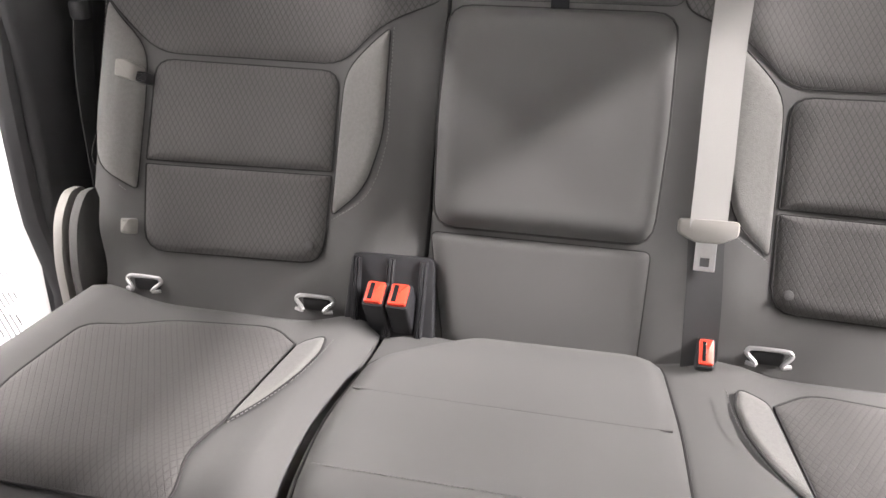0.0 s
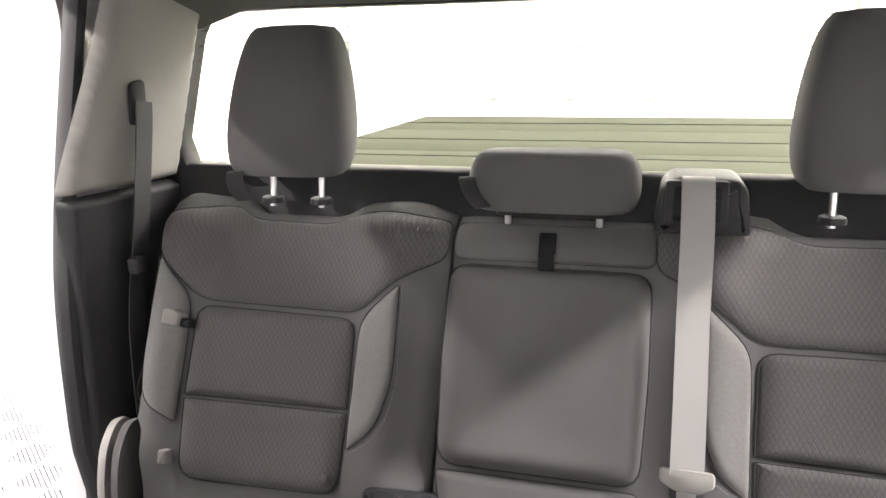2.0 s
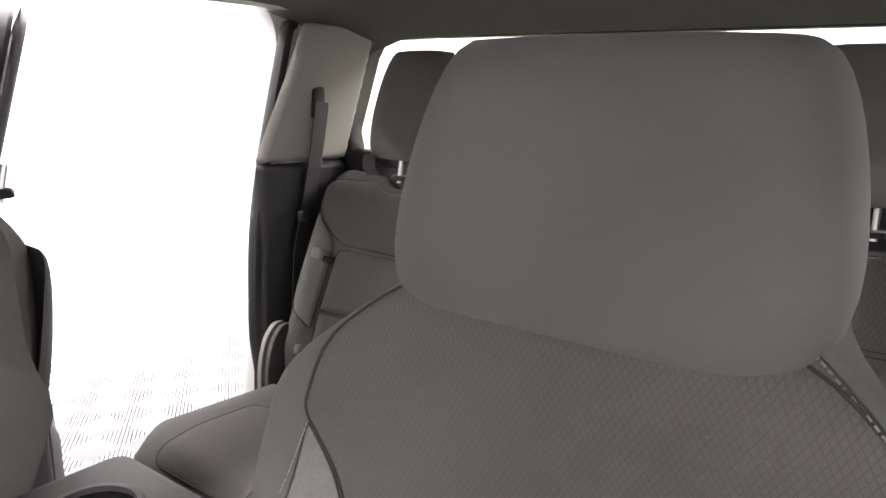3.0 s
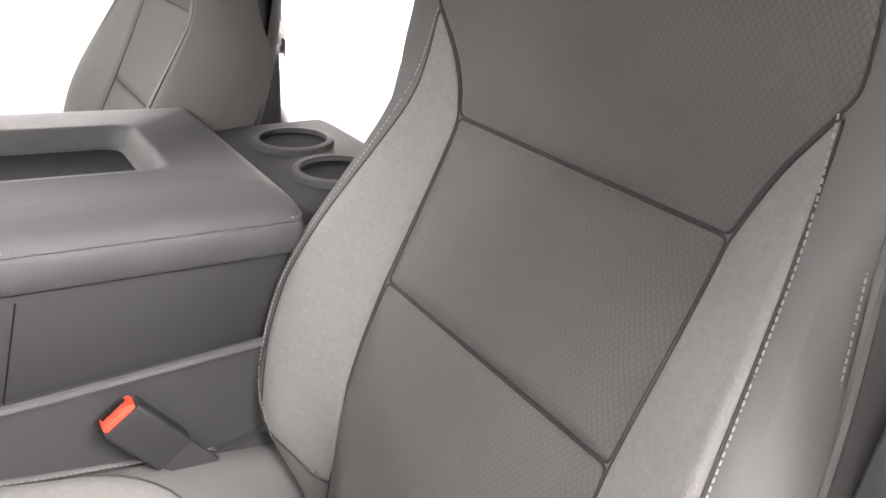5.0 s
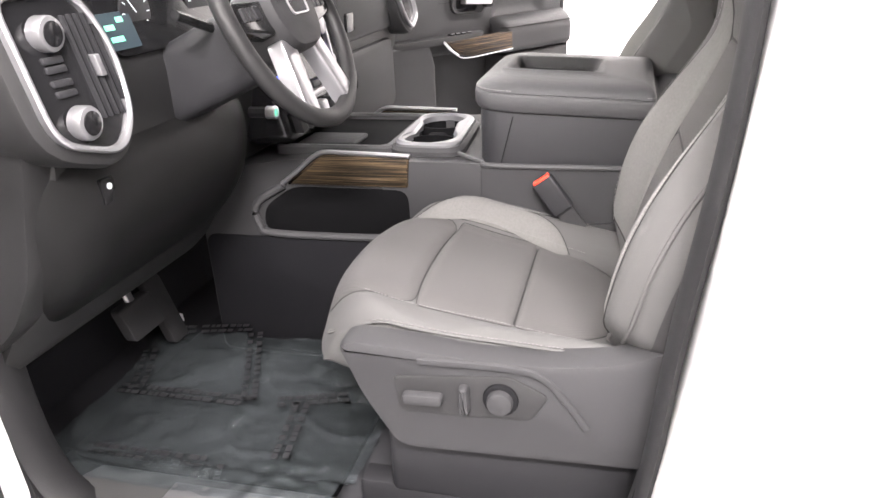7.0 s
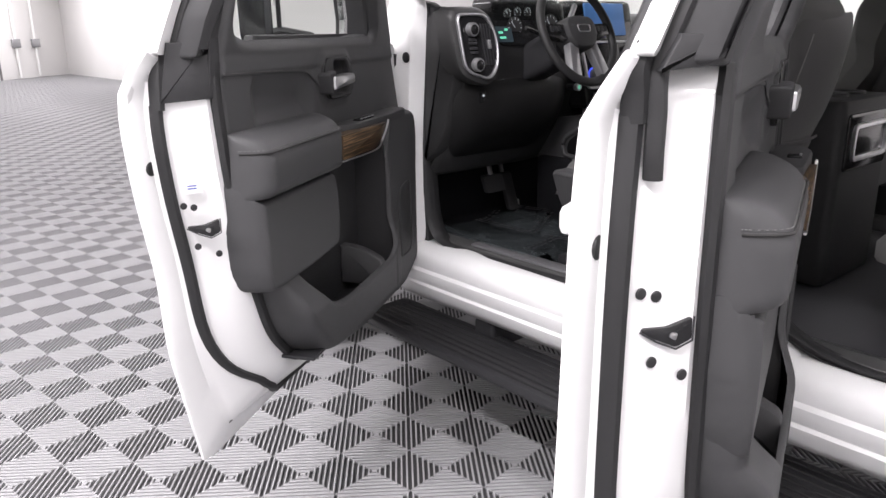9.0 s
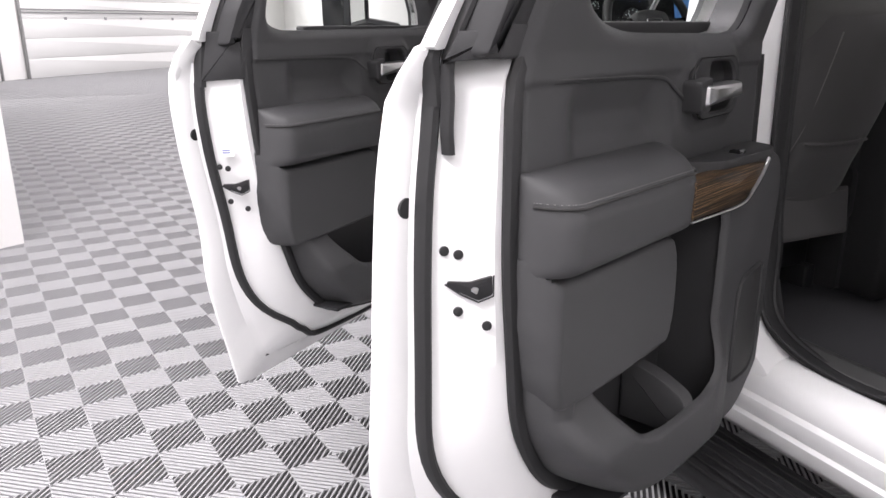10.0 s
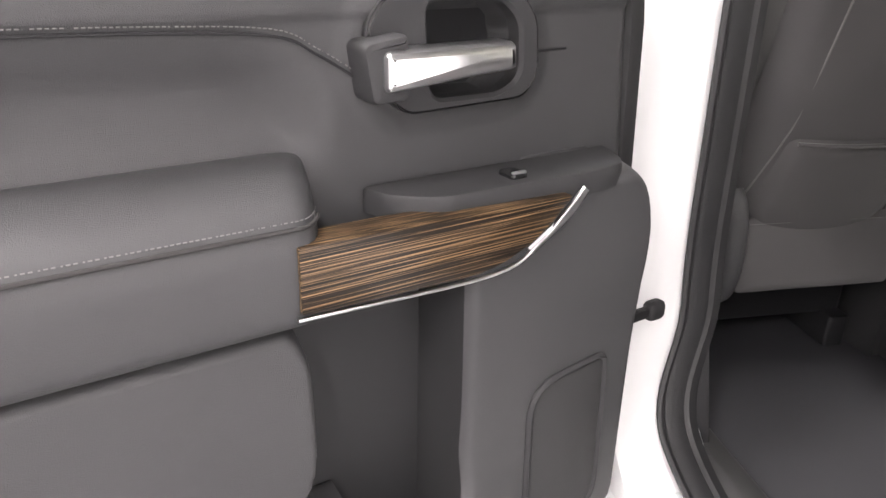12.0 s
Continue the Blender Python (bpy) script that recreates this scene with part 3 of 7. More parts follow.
for s, sidename in ((-1, "driver"), (1, "passenger")):
    fx = lambda u, v, w, s=s: Vector((w + s * 0.085, u, v))
    # rocker with pressed steps
    rock = [(0.79, 0.475), (0.83, 0.485), (0.862, 0.52), (0.872, 0.556), (0.866, 0.566), (0.872, 0.578), (0.876, 0.612), (0.868, 0.624), (0.872, 0.64),
            (0.868, 0.672), (0.85, 0.692), (0.80, 0.702), (0.755, 0.705), (0.735, 0.70), (0.73, 0.6), (0.74, 0.48)]
    part("rocker", extruded([(s * (a + 0.085), b) for a, b in rock], -1.12, 1.06), PAINT, BODY)
    # hinge pillar, centre pillar, rear pillar
    front = rounded([(0.962, 0.66, 0.1), (1.2, 0.60), (1.24, 1.3), (1.05, 1.62), (0.935, 1.6, 0.05), (0.985, 1.0, 0.2)], 0.03)
    part("hinge_pillar", slab(front, fx, s * 0.79, s * 0.862, 0.012), PAINT, BODY)
    kick = rounded([(0.955, 0.66), (1.2, 0.64), (1.24, 1.3), (1.05, 1.6), (0.935, 1.58), (0.985, 1.0)], 0.03)
    part("kick_panel", slab(kick, facing("x"), s * 0.872, s * 0.80, 0.015), VINYL, BODY, "charcoal kick panel")
    mid = rounded([(0.10, 0.60), (0.07, 0.675, 0.02), (0.0, 0.71, 0.08), (-0.04, 0.95, 0.2), (-0.065, 1.12), (-0.115, 1.55), (-0.125, 1.96), (-0.285, 1.96), (-0.3, 1.3),
                   (-0.315, 0.98, 0.15), (-0.36, 0.78, 0.1), (-0.51, 0.68), (-0.48, 0.60)], 0.05)
    part("centre_pillar", slab(mid, fx, s * 0.715, s * 0.866, 0.014), PAINT, BODY)
    back = rounded([(-0.86, 0.68), (-0.99, 0.78, 0.1), (-1.03, 1.0, 0.15), (-1.05, 1.4, 0.2), (-1.13, 1.88, 0.06), (-1.05, 2.0), (-1.42, 1.99), (-1.42, 0.62), (-0.9, 0.62)], 0.03)
    part("rear_pillar", slab(back, fx, s * 0.80, s * 0.87, 0.014), PAINT, BODY)
    rail = rounded([(-1.15, 1.925), (0.52, 1.93), (0.9, 1.6), (1.02, 1.62), (0.6, 2.0), (-1.15, 2.01)], 0.03)
    part("roof_rail", slab(rail, fx, s * 0.70, s * 0.86, 0.014), PAINT, BODY)
    # rubber seals round the openings
    fr = spline([(0.918, 1.57), (0.965, 1.2), (0.98, 0.95), (0.948, 0.76), (0.85, 0.70), (0.6, 0.695), (0.3, 0.70), (0.07, 0.715), (-0.005, 0.78), (-0.03, 0.93), (-0.05, 1.12), (-0.085, 1.37), (-0.1, 1.6), (-0.1, 1.93)], 8)
    part("door_seal", tube([(s * 0.838, p.x, p.y) for p in fr], 0.012, 0.038, 8, up=(s, 0, 0)), RUBBER, BODY)
    rr = spline([(-0.295, 1.93), (-0.31, 1.3), (-0.325, 0.98), (-0.385, 0.79), (-0.53, 0.712), (-0.75, 0.71), (-0.9, 0.79), (-0.96, 0.98), (-0.99, 1.4), (-1.1, 1.84), (-1.13, 1.9)], 8)
    part("door_seal", tube([(s * (0.80 + 0.05 * smooth_step((0.95 - p.y) / 0.2) + 0.046 * smooth_step((-0.85 - p.x) / 0.1) * smooth_step((p.y - 0.9) / 0.2)), p.x - 0.012 * smooth_step((-0.85 - p.x) / 0.1), p.y) for p in rr], 0.015, 0.022, 8, up=(s, 0, 0)), RUBBER, BODY)
    part("door_seal", tube([(s * (0.776 + 0.05 * smooth_step((0.95 - p.y) / 0.2)), p.x, p.y) for p in rr if p.x > -0.9], 0.012, 0.018, 6, up=(s, 0, 0)), RUBBER, BODY)
    part("seal_rib", tube([(s * (0.826 + 0.05 * smooth_step((0.95 - p.y) / 0.2)), p.x - 0.012 * smooth_step((p.x + 0.6) / 0.2), p.y + 0.012 * smooth_step((0.8 - p.y) / 0.08)) for p in rr if p.x > -0.88], 0.005, 0.006, 6, up=(s, 0, 0)), RUBBER, BODY)
    # black plugs in the hinge pillar
    for y, z in ((0.972, 1.397), (0.994, 1.124)):
        m = Matrix.Translation((s * 0.947, y, z)) @ Matrix.Rotation(s * math.pi / 2, 4, "Y")
        part("plug", disc(m, 0.019, 0.005, 16, 0.002), RUBBER, BODY, "round black rubber plug")
    # front wing behind the wheel
    wing = rounded([(1.1, 0.52), (1.45, 0.52), (1.6, 1.1), (2.4, 1.15), (2.4, 1.28), (1.1, 1.33)], 0.04)
    part("front_wing", slab(wing, fx, s * 0.86, s * 0.975, 0.02), PAINT, BODY)
    # step bar
    bar = rounded([(0.86, 0.385), (1.09, 0.383), (1.115, 0.398), (1.105, 0.418), (0.86, 0.425)], 0.012, 3)
    step = thing("running_board", "black ribbed running board below the sill", "running board", group="running boards")
    part("board", extruded([(s * p.x, p.y) for p in bar], -1.15, 1.12), PLASTIC, step)
    for k in range(7):
        x = s * (0.885 + 0.03 * k)
        part("rib", box(x - 0.006, x + 0.006, -1.1, 1.07, 0.415, 0.4265, 0.002), RUBBER, step)
    for y in (-0.85, -0.1, 0.62):
        part("bracket", box(min(s * 0.62, s * 0.90), max(s * 0.62, s * 0.90), y - 0.05, y + 0.05, 0.375, 0.475, 0.01), PLASTIC, step, "black steel bracket")
    # bed side
    part("bed_side", box(min(s * 0.86, s * 1.0), max(s * 0.86, s * 1.0), -3.25, -1.45, 0.75, 1.47, 0.03), PAINT, BODY)
    for y in (1.95, -2.45):
        m = Matrix.Translation((s * 0.72, y, 0.4)) @ Matrix.Rotation(s * math.pi / 2, 4, "Y")
        wheel = part("wheel", disc(m, 0.24, 0.2, 32, 0.02), SILVER, BODY, "grey alloy wheel")
        part("tyre", disc(m, 0.4, 0.25, 48, 0.05, hole=0.235), RUBBER, wheel)

part("roof", slab(rounded([(-0.87, -1.4), (0.87, -1.4), (0.87, 0.56), (-0.87, 0.56)], 0.1), flat, 1.985, 2.04, 0.03), PAINT, BODY)
part("underbody", box(-0.74, 0.74, -3.2, 2.2, 0.5, 0.62, 0.02), PLASTIC, BODY)
part("bonnet", slab(rounded([(-0.85, 1.15), (0.85, 1.15), (0.85, 2.4), (-0.85, 2.4)], 0.1), flat, 1.24, 1.3, 0.03), PAINT, BODY)
part("tailgate", box(-0.84, 0.84, -3.27, -3.2, 0.75, 1.46, 0.02), PAINT, BODY)
part("bed_floor", box(-0.84, 0.84, -3.2, -1.45, 0.75, 0.79, 0.005), PLASTIC, BODY)
f = lambda u, v, w: Vector((u, 1.05 - 0.62 * (v - 1.3) / 0.6 + w, v))
part("windscreen", slab(rounded([(-0.72, 1.31), (0.72, 1.31), (0.66, 1.96), (-0.66, 1.96)], 0.05), f, 0, 0.006, 0), GLASS, BODY).visible_shadow = False

# rear wall of the cab with its window
slope = lambda u, v, w: Vector((u, -1.272 - 0.284 * (v - 1.565) + w, v))
win_o = rounded([(-0.9, 1.42), (0.9, 1.42), (0.86, 1.99), (-0.86, 1.99)], 0.03)
win_i = rounded([(-0.785, 1.567), (0.785, 1.567), (0.757, 1.868), (-0.757, 1.868)], 0.03)
part("rear_wall", ringed(win_o, win_i, slope, -0.05, 0.0, 0.006), PLASTIC, BODY)
part("rear_lower_wall", box(-0.86, 0.86, -1.31, -1.235, 0.6, 1.43, 0.01), PLASTIC, BODY)
w = part("rear_window", slab(rounded([(-0.79, 1.562), (0.79, 1.562), (0.76, 1.874), (-0.76, 1.874)], 0.03), slope, -0.03, -0.025, 0), GLASS_GREEN, BODY, "green tinted rear window with heater lines")
w.visible_shadow = False
for k in range(9):
    z = 1.59 + k * 0.03
    part("heater_line", tube([slope(-0.76, z, -0.024), slope(0.76, z, -0.024)], 0.0007, 0.0007, 4), COVER, w)
cover = thing("bed_cover", "grey folding cover over the truck bed", "bed cover")
for k in range(3):
    y0 = -1.46 - k * 0.6
    part("panel", box(-0.84, 0.84, y0 - 0.595, y0, 1.465, 1.5, 0.008), COVER, cover)

# cab floor and lining
part("cab_floor", box(-0.83, 0.83, -1.23, 0.55, 0.62, 0.655, 0.004), FLOOR_VINYL, BODY, "dark grey vinyl cab floor")
part("front_floor", box(-0.83, 0.83, 0.55, 1.14, 0.62, 0.653, 0.004), CARPET, BODY)
part("toe_board", extruded([(1.05, 0.63), (1.18, 0.7), (1.22, 1.0), (1.26, 1.0), (1.26, 0.6)], -0.86, 0.86, "x"), CARPET, BODY)
lin = bmesh.new()
rows = []
for y, z, d in ((-1.36, 1.872, 0.05), (-1.3, 1.888, 0.03), (-1.2, 1.915, 0.02), (-1.05, 1.945, 0.015), (-0.6, 1.97, 0.02), (0.2, 1.975, 0.02), (0.5, 1.95, 0.02)):
    rows.append([(x, y, z - d * smooth_step((abs(x) - 0.6) / 0.22)) for x in np.linspace(-0.86, 0.86, 17)])
bridge(lin, rows, (False, False), False)
bmesh.ops.solidify(lin, geom=lin.faces[:], thickness=0.006)
part("headliner", lin, HEADLINER, BODY, "grey cloth headliner")
for s in (-1, 1):
    # rear pillar lining: pale above, dark below
    up = rounded([(-1.0, 1.541), (-1.02, 1.6), (-1.09, 1.78), (-1.13, 1.9), (-1.345, 1.9), (-1.262, 1.541)], 0.015)
    g = lambda u, v, w, s=s: Vector((s * (0.845 + 0.18 * (u + 1.0) - 0.09 * max(0, v - 1.5415) - w), u, v))
    quarter = part("pillar_lining", lined(up, g, 0.03), TRIM_GREY, BODY, "pale grey moulded pillar lining", 60)
    low = rounded([(-0.965, 0.72), (-0.97, 0.95), (-0.99, 1.3), (-1.0, 1.538), (-1.262, 1.538), (-1.23, 0.72)], 0.012)
    part("pillar_lining", lined(low, g, 0.034), VINYL, BODY, "dark lower pillar lining", 60)
    hole = rounded([(-1.14, 1.655), (-1.14, 1.735), (-1.175, 1.74), (-1.18, 1.66)], 0.012)
    part("belt_slot", slab(hole, g, 0.02, 0.036, 0.004), PLASTIC, quarter)
    belt = [g(-1.16, 1.70, 0.045), g(-1.152, 1.64, 0.05), g(-1.12, 1.45, 0.055), g(-1.08, 1.28, 0.06), g(-1.07, 1.0, 0.06)]
    strap = thing("seat_belt", "dark grey rear seat belt beside the pillar", "seat belt", group="seat belts")
    part("webbing", band(spline(belt, 5), 0.046, 0.0022, (0, 1, 0.15)), BELT_DARK, strap)
    part("stop_button", box(min(s * 0.745, s * 0.77), max(s * 0.745, s * 0.77), -1.1, -1.07, 1.39, 1.42, 0.006), PLASTIC, strap)
    # centre pillar lining and sill trim
    b = rounded([(0.02, 0.7), (-0.035, 0.95), (-0.075, 1.3), (-0.11, 1.6), (-0.11, 1.95), (-0.29, 1.95), (-0.3, 1.3), (-0.32, 0.95), (-0.4, 0.7)], 0.03)
    part("centre_lining", slab(b, facing("x"), s * 0.80, s * 0.765, 0.012), VINYL, BODY)
    sill = rounded([(0.845, 0.698), (0.845, 0.716), (0.79, 0.724), (0.735, 0.705), (0.715, 0.655), (0.78, 0.64)], 0.008)
    part("sill_trim", extruded([(s * p.x, p.y) for p in sill], -0.94, 0.94), SILL_PLASTIC, BODY, "black plastic sill trim")
    part("sill_plate", box(min(s * 0.775, s * 0.83), max(s * 0.775, s * 0.83), 0.3, 0.76, 0.716, 0.7265, 0.003), SILVER, BODY, "brushed metal tread plate")


# ---- seats ----
def body_of(front, half, s_range, depth, n_a=25, n_s=22, bm=None):
    """A closed cushion: front(a, s, w) gives its face, half(s) its half width, depth(s) its thickness."""
    bm = bm or bmesh.new()
    rows = []
    for s in np.linspace(*s_range, n_s):
        h, d = half(s), depth(s)
        ring = [front(h * math.sin(t), s, -0.008) for t in np.linspace(-math.pi / 2, math.pi / 2, n_a)]
        back = [front(h * 0.97 * math.sin(t), s, -0.008 - d * (1 - 0.42 * abs(math.sin(t)) ** 3)) for t in np.linspace(math.pi / 2, -math.pi / 2, 13)]
        rows.append(ring + back)
    bridge(bm, rows)
    return bm


def rounded_head(w, h, d, top=0.86, bm=None):
    """A headrest: a soft block, narrower at the top."""
    bm = bm or bmesh.new()
    rows = []
    for k in range(15):
        t = k / 14
        z = h * (0.5 - 0.5 * math.cos(math.pi * t))
        e = math.sin(math.pi * t) ** (0.33 if top > 0.8 else 0.42) if 0 < k < 14 else 0.0
        e = 0.55 + 0.45 * e if top > 0.8 else 0.4 + 0.6 * e
        hw, hd = w / 2 * e * (1 + (top - 1) * z / h), d / 2 * e
        lean = -0.22 * (z - h / 2)
        ring = []
        for q in range(28):
            a = 2 * math.pi * q / 28
            c, s = math.cos(a), math.sin(a)
            ring.append((hw * math.copysign(abs(c) ** 0.45, c), lean + hd * math.copysign(abs(s) ** 0.6, s), z))
        rows.append(ring)
    bridge(bm, rows)
    return bm


def headrest(parent, x, y, z, w, h, d, gap, top=0.86, spread=0.05, back=0.0):
    hr = part("headrest", rounded_head(w, h, d, top), SEAT_GREY, parent, "grey cloth headrest")
    hr.location = (x, y, z)
    for s in (-1, 1):
        post = part("headrest_post", tube([(s * spread, 0.012 - back, -gap - 0.02), (s * spread, -back, 0.02)], 0.006, n=10), CHROME, hr, "chrome headrest post")
        m = Matrix.Translation((s * spread, 0.012 - back, -gap - 0.012))
        part("post_collar", disc(m, 0.021, 0.012, 20, 0.005), PLASTIC, hr)
    return hr


def bucket_seat(x0, y0, mirror, label):
    """A front seat: cushion, reclined back, headrest, side shields and rails."""
    seat = thing("front_seat", label, "seat", pose(x0, y0, 0), "front seats")
    k = mirror
    up = Vector((0, -0.364, 0.931))
    ahead = Vector((0, 0.931, 0.364))

    def roll(s):
        return 0.05 * smooth_step((s - 0.62) / 0.09) ** 1.5 - 0.085 * smooth_step((s - 0.42) / 0.22)

    def thick(s):
        return 0.15 - 0.04 * smooth_step((s - 0.3) / 0.35)

    def wing(b, s):
        return 0.05 * smooth_step((b - 0.14) / 0.1) * (0.3 + 0.7 * math.exp(-(((s - 0.2) / 0.26) ** 2)))

    half = lambda s: 0.262 + 0.045 * math.exp(-(((s - 0.19) / 0.18) ** 2)) - 0.03 * smooth_step((s - 0.4) / 0.2) - 0.11 * smooth_step((s - 0.53) / 0.16) ** 1.2 - 0.12 * smooth_step((0.09 - s) / 0.14)

    def face(a, s, w):
        b = abs(a)
        rim = 0.045 - 0.02 * smooth_step((s - 0.4) / 0.1)
        edge = 0.075 * max(0.0, (b - half(s) + rim) / 0.045) ** 2
        lumbar = 0.016 * math.exp(-(((s - 0.2) / 0.16) ** 2))
        return Vector((a + k * 0.035 * smooth_step((s - 0.42) / 0.22), 0.02, 1.0)) + up * s + ahead * (w + wing(b, s) - edge + lumbar - roll(s))

    back = part("backrest", body_of(lambda a, s, w: face(a, s, w + 0.006), half, (-0.09, 0.695), lambda s: max(0.04, (thick(s) - roll(s)) * (1 - 0.6 * smooth_step((s - 0.59) / 0.11))), 37, 64), SEAT_GREY, seat, "grey cloth backrest")

    def quilt(name, pts, mat, puff, lab="", r=0.02):
        return panel(name, dense(rounded(pts, min(r, 0.006)), 0.012), face, puff, mat, back, lab, 0.003, 0.16, 0.0012, 0.0015)

    quilt("lower_insert", [(-k * 0.11, -0.05), (k * 0.17, -0.05), (k * 0.18, 0.06), (k * 0.164, 0.16), (k * 0.151, 0.267), (-k * 0.15, 0.267), (-k * 0.148, 0.12)], CLOTH_FINE, 0.006, "dark fine woven cloth insert", 0.012)
    quilt("upper_insert", [(-0.15, 0.269), (0.15, 0.269), (0.151, 0.441), (-0.151, 0.441)], CLOTH_FINE, 0.006, "dark fine woven cloth insert", 0.012)
    quilt("shoulder_panel", [(-0.151, 0.443), (0.151, 0.443), (0.163, 0.488, 0.04), (0.196, 0.536, 0.01), (0.18, 0.6, 0.04), (0.12, 0.65, 0.05), (0.06, 0.655), (-0.06, 0.655), (-0.12, 0.65, 0.05), (-0.18, 0.6, 0.04), (-0.196, 0.536, 0.01), (-0.163, 0.488, 0.04)], CLOTH_FINE, 0.005, "", 0.012)
    for s in (-1, 1):
        low = 0.185 if s == k else 0.13
        outer = [(s * (half(q) - 0.057), q) for q in (0.46, 0.38, 0.3, 0.22, 0.15, 0.1)]
        quilt("bolster_panel", [(s * low, 0.045, 0.01), (s * (0.164 if s == k else 0.15), 0.15), (s * 0.153, 0.27), (s * 0.153, 0.44), (s * 0.166, 0.488, 0.03), (s * 0.192, 0.528, 0.008), *outer, (s * 0.232, 0.055, 0.03), (s * (low + 0.03), 0.035)], HEATHER, 0.003, "pale heather cloth bolster", 0.02)
        line = [face(s * (half(q) - 0.053), q, 0.002) for q in (0.525, 0.46, 0.38, 0.3, 0.22, 0.15, 0.09, 0.05)]
        part("stitching", stitches(spline(line, 4), (0, 1, 0.4)), STITCH, back, "pale stitching")
        side = [face(s * 0.1, 0.668, 0.001)] + [face(s * (half(q) - 0.013), q, 0.001) for q in (0.645, 0.605, 0.545, 0.46, 0.36, 0.26, 0.17, 0.09, 0.04)]
        if s != k:
            continue
        part("side_piping", tube(spline(side, 6), 0.0035, 0.0035, 6), SEAT_GREY, back)
        part("stitching", stitches(spline([p + ahead * 0.002 - Vector((s * 0.0065, 0, 0)) for p in side], 6), (s, 0, 0)), STITCH, back, "pale stitching")
        # side panel, a darker grey than the backrest beside it
        bm, rows = bmesh.new(), []
        for q in np.linspace(0.56, 0.02, 44):
            a, b = face(s * (half(q) - 0.003), q, -0.004), face(s * half(q) * 0.975, q, -0.01 - max(0.04, thick(q) - roll(q)) * 0.56)
            rows.append([a.lerp(b, t) + Vector((s * (0.0045 + 0.007 * math.sin(math.pi * t)), 0, 0)) for t in np.linspace(0, 1, 7)])
        bridge(bm, rows, (False, False), False)
        part("side_panel", bm, SIDE_CLOTH, back, "side panel in a darker grey than the backrest", 180)
        rim = [Vector((s * half(q) * 0.985 + s * 0.004, 0.02, 1.0)) + up * q + ahead * w for q, w in ((0.58, -0.03), (0.5, -0.04), (0.4, -0.06), (0.3, -0.068), (0.2, -0.066), (0.1, -0.066), (0.0, -0.066))]
        part("stitching", stitches(spline(rim, 6), (s, 0, 0)), STITCH, back, "pale stitching")

    # cushion
    def top(a, v, w):
        b = abs(a)
        lift = 0.05 * (1 - 1.05 * smooth_step(v / 0.45)) if a * k > 0 else 0.045 * (1 - 0.35 * smooth_step((v - 0.3) / 0.2))
        rise = lift * smooth_step((b - 0.15) / 0.08)
        edge = 0.06 * max(0.0, (b - 0.235 + 0.04 * smooth_step((v - 0.3) / 0.2)) / 0.05) ** 2
        nose = 0.15 * max(0.0, (v - 0.42) / 0.16) ** 2.5
        return Vector((a, v - 0.28 * max(0.0, v - 0.46) - 0.06 * (b / 0.2) ** 2.5 * smooth_step((v - 0.25) / 0.25), 0.975 + 0.205 * v + w + rise - edge - nose))

    chalf = lambda v: 0.258 - 0.02 * smooth_step((v - 0.2) / 0.25) - 0.09 * smooth_step((v - 0.44) / 0.2) ** 1.5
    bm = bmesh.new()
    rows = []
    for v in np.linspace(-0.06, 0.585, 36):
        h = chalf(v)
        ring = [top(h * math.sin(t), v, -0.003) for t in np.linspace(-math.pi / 2, math.pi / 2, 31)]
        foot = 0.968 - 0.04 * smooth_step((v - 0.36) / 0.2)
        for q, z in ((1.02, 0.6), (1.03, 0.35), (1.0, 0.1), (0.95, 0.0), (0.5, 0.0), (-0.5, 0.0), (-0.95, 0.0), (-1.0, 0.1), (-1.03, 0.35), (-1.02, 0.6)):
            p = ring[-1] if q > 0 else ring[0]
            if abs(q) < 0.6:
                ring.append(Vector((h * q, p.y, min(foot, p.z))))
            else:
                side = top(h * (1 if q > 0 else -1), v, -0.003)
                low = min(foot, side.z - 0.004)
                ring.append(Vector((h * q, side.y, low + (side.z - low) * z)))
        rows.append(ring)
    bridge(bm, rows)
    cush = part("cushion", bm, SEAT_GREY, seat, "grey cloth seat cushion")

    def cq(name, pts, mat, puff, lab="", r=0.02):
        return panel(name, dense(rounded(pts, r), 0.012), top, puff, mat, cush, lab, 0.004, 0.18, 0.001, 0.0025)

    cq("rear_insert", [(-0.11, 0.032), (0.11, 0.032), (0.162, 0.09, 0.05), (0.17, 0.181), (-0.17, 0.181), (-0.162, 0.09, 0.05)], CLOTH_FLAT_FINE, 0.005, "dark fine woven cloth insert", 0.02)
    cq("middle_insert", [(-0.17, 0.183), (0.17, 0.183), (0.176, 0.351), (-0.176, 0.351)], CLOTH_FLAT_FINE, 0.006, "dark fine woven cloth insert", 0.01)
    cq("front_insert", [(-0.176, 0.353), (0.176, 0.353), (0.17, 0.48), (0.13, 0.56), (-0.13, 0.56), (-0.17, 0.48)], CLOTH_FLAT_FINE, 0.005, "dark cloth front of the cushion", 0.04)
    for s in (-1, 1):
        if s == -k:
            cq("cushion_bolster", [(s * 0.14, 0.11, 0.01), (s * 0.168, 0.17), (s * 0.178, 0.22), (s * 0.183, 0.3), (s * 0.18, 0.38), (s * 0.148, 0.475, 0.01), (s * 0.196, 0.455), (s * 0.236, 0.4), (s * 0.248, 0.3), (s * 0.24, 0.2), (s * 0.2, 0.135)], HEATHER, 0.003, "pale heather cloth bolster", 0.03)
        line = [top(s * a, q, 0.003) for a, q in ((0.17, 0.09), (0.179, 0.2), (0.184, 0.35), (0.172, 0.46))]
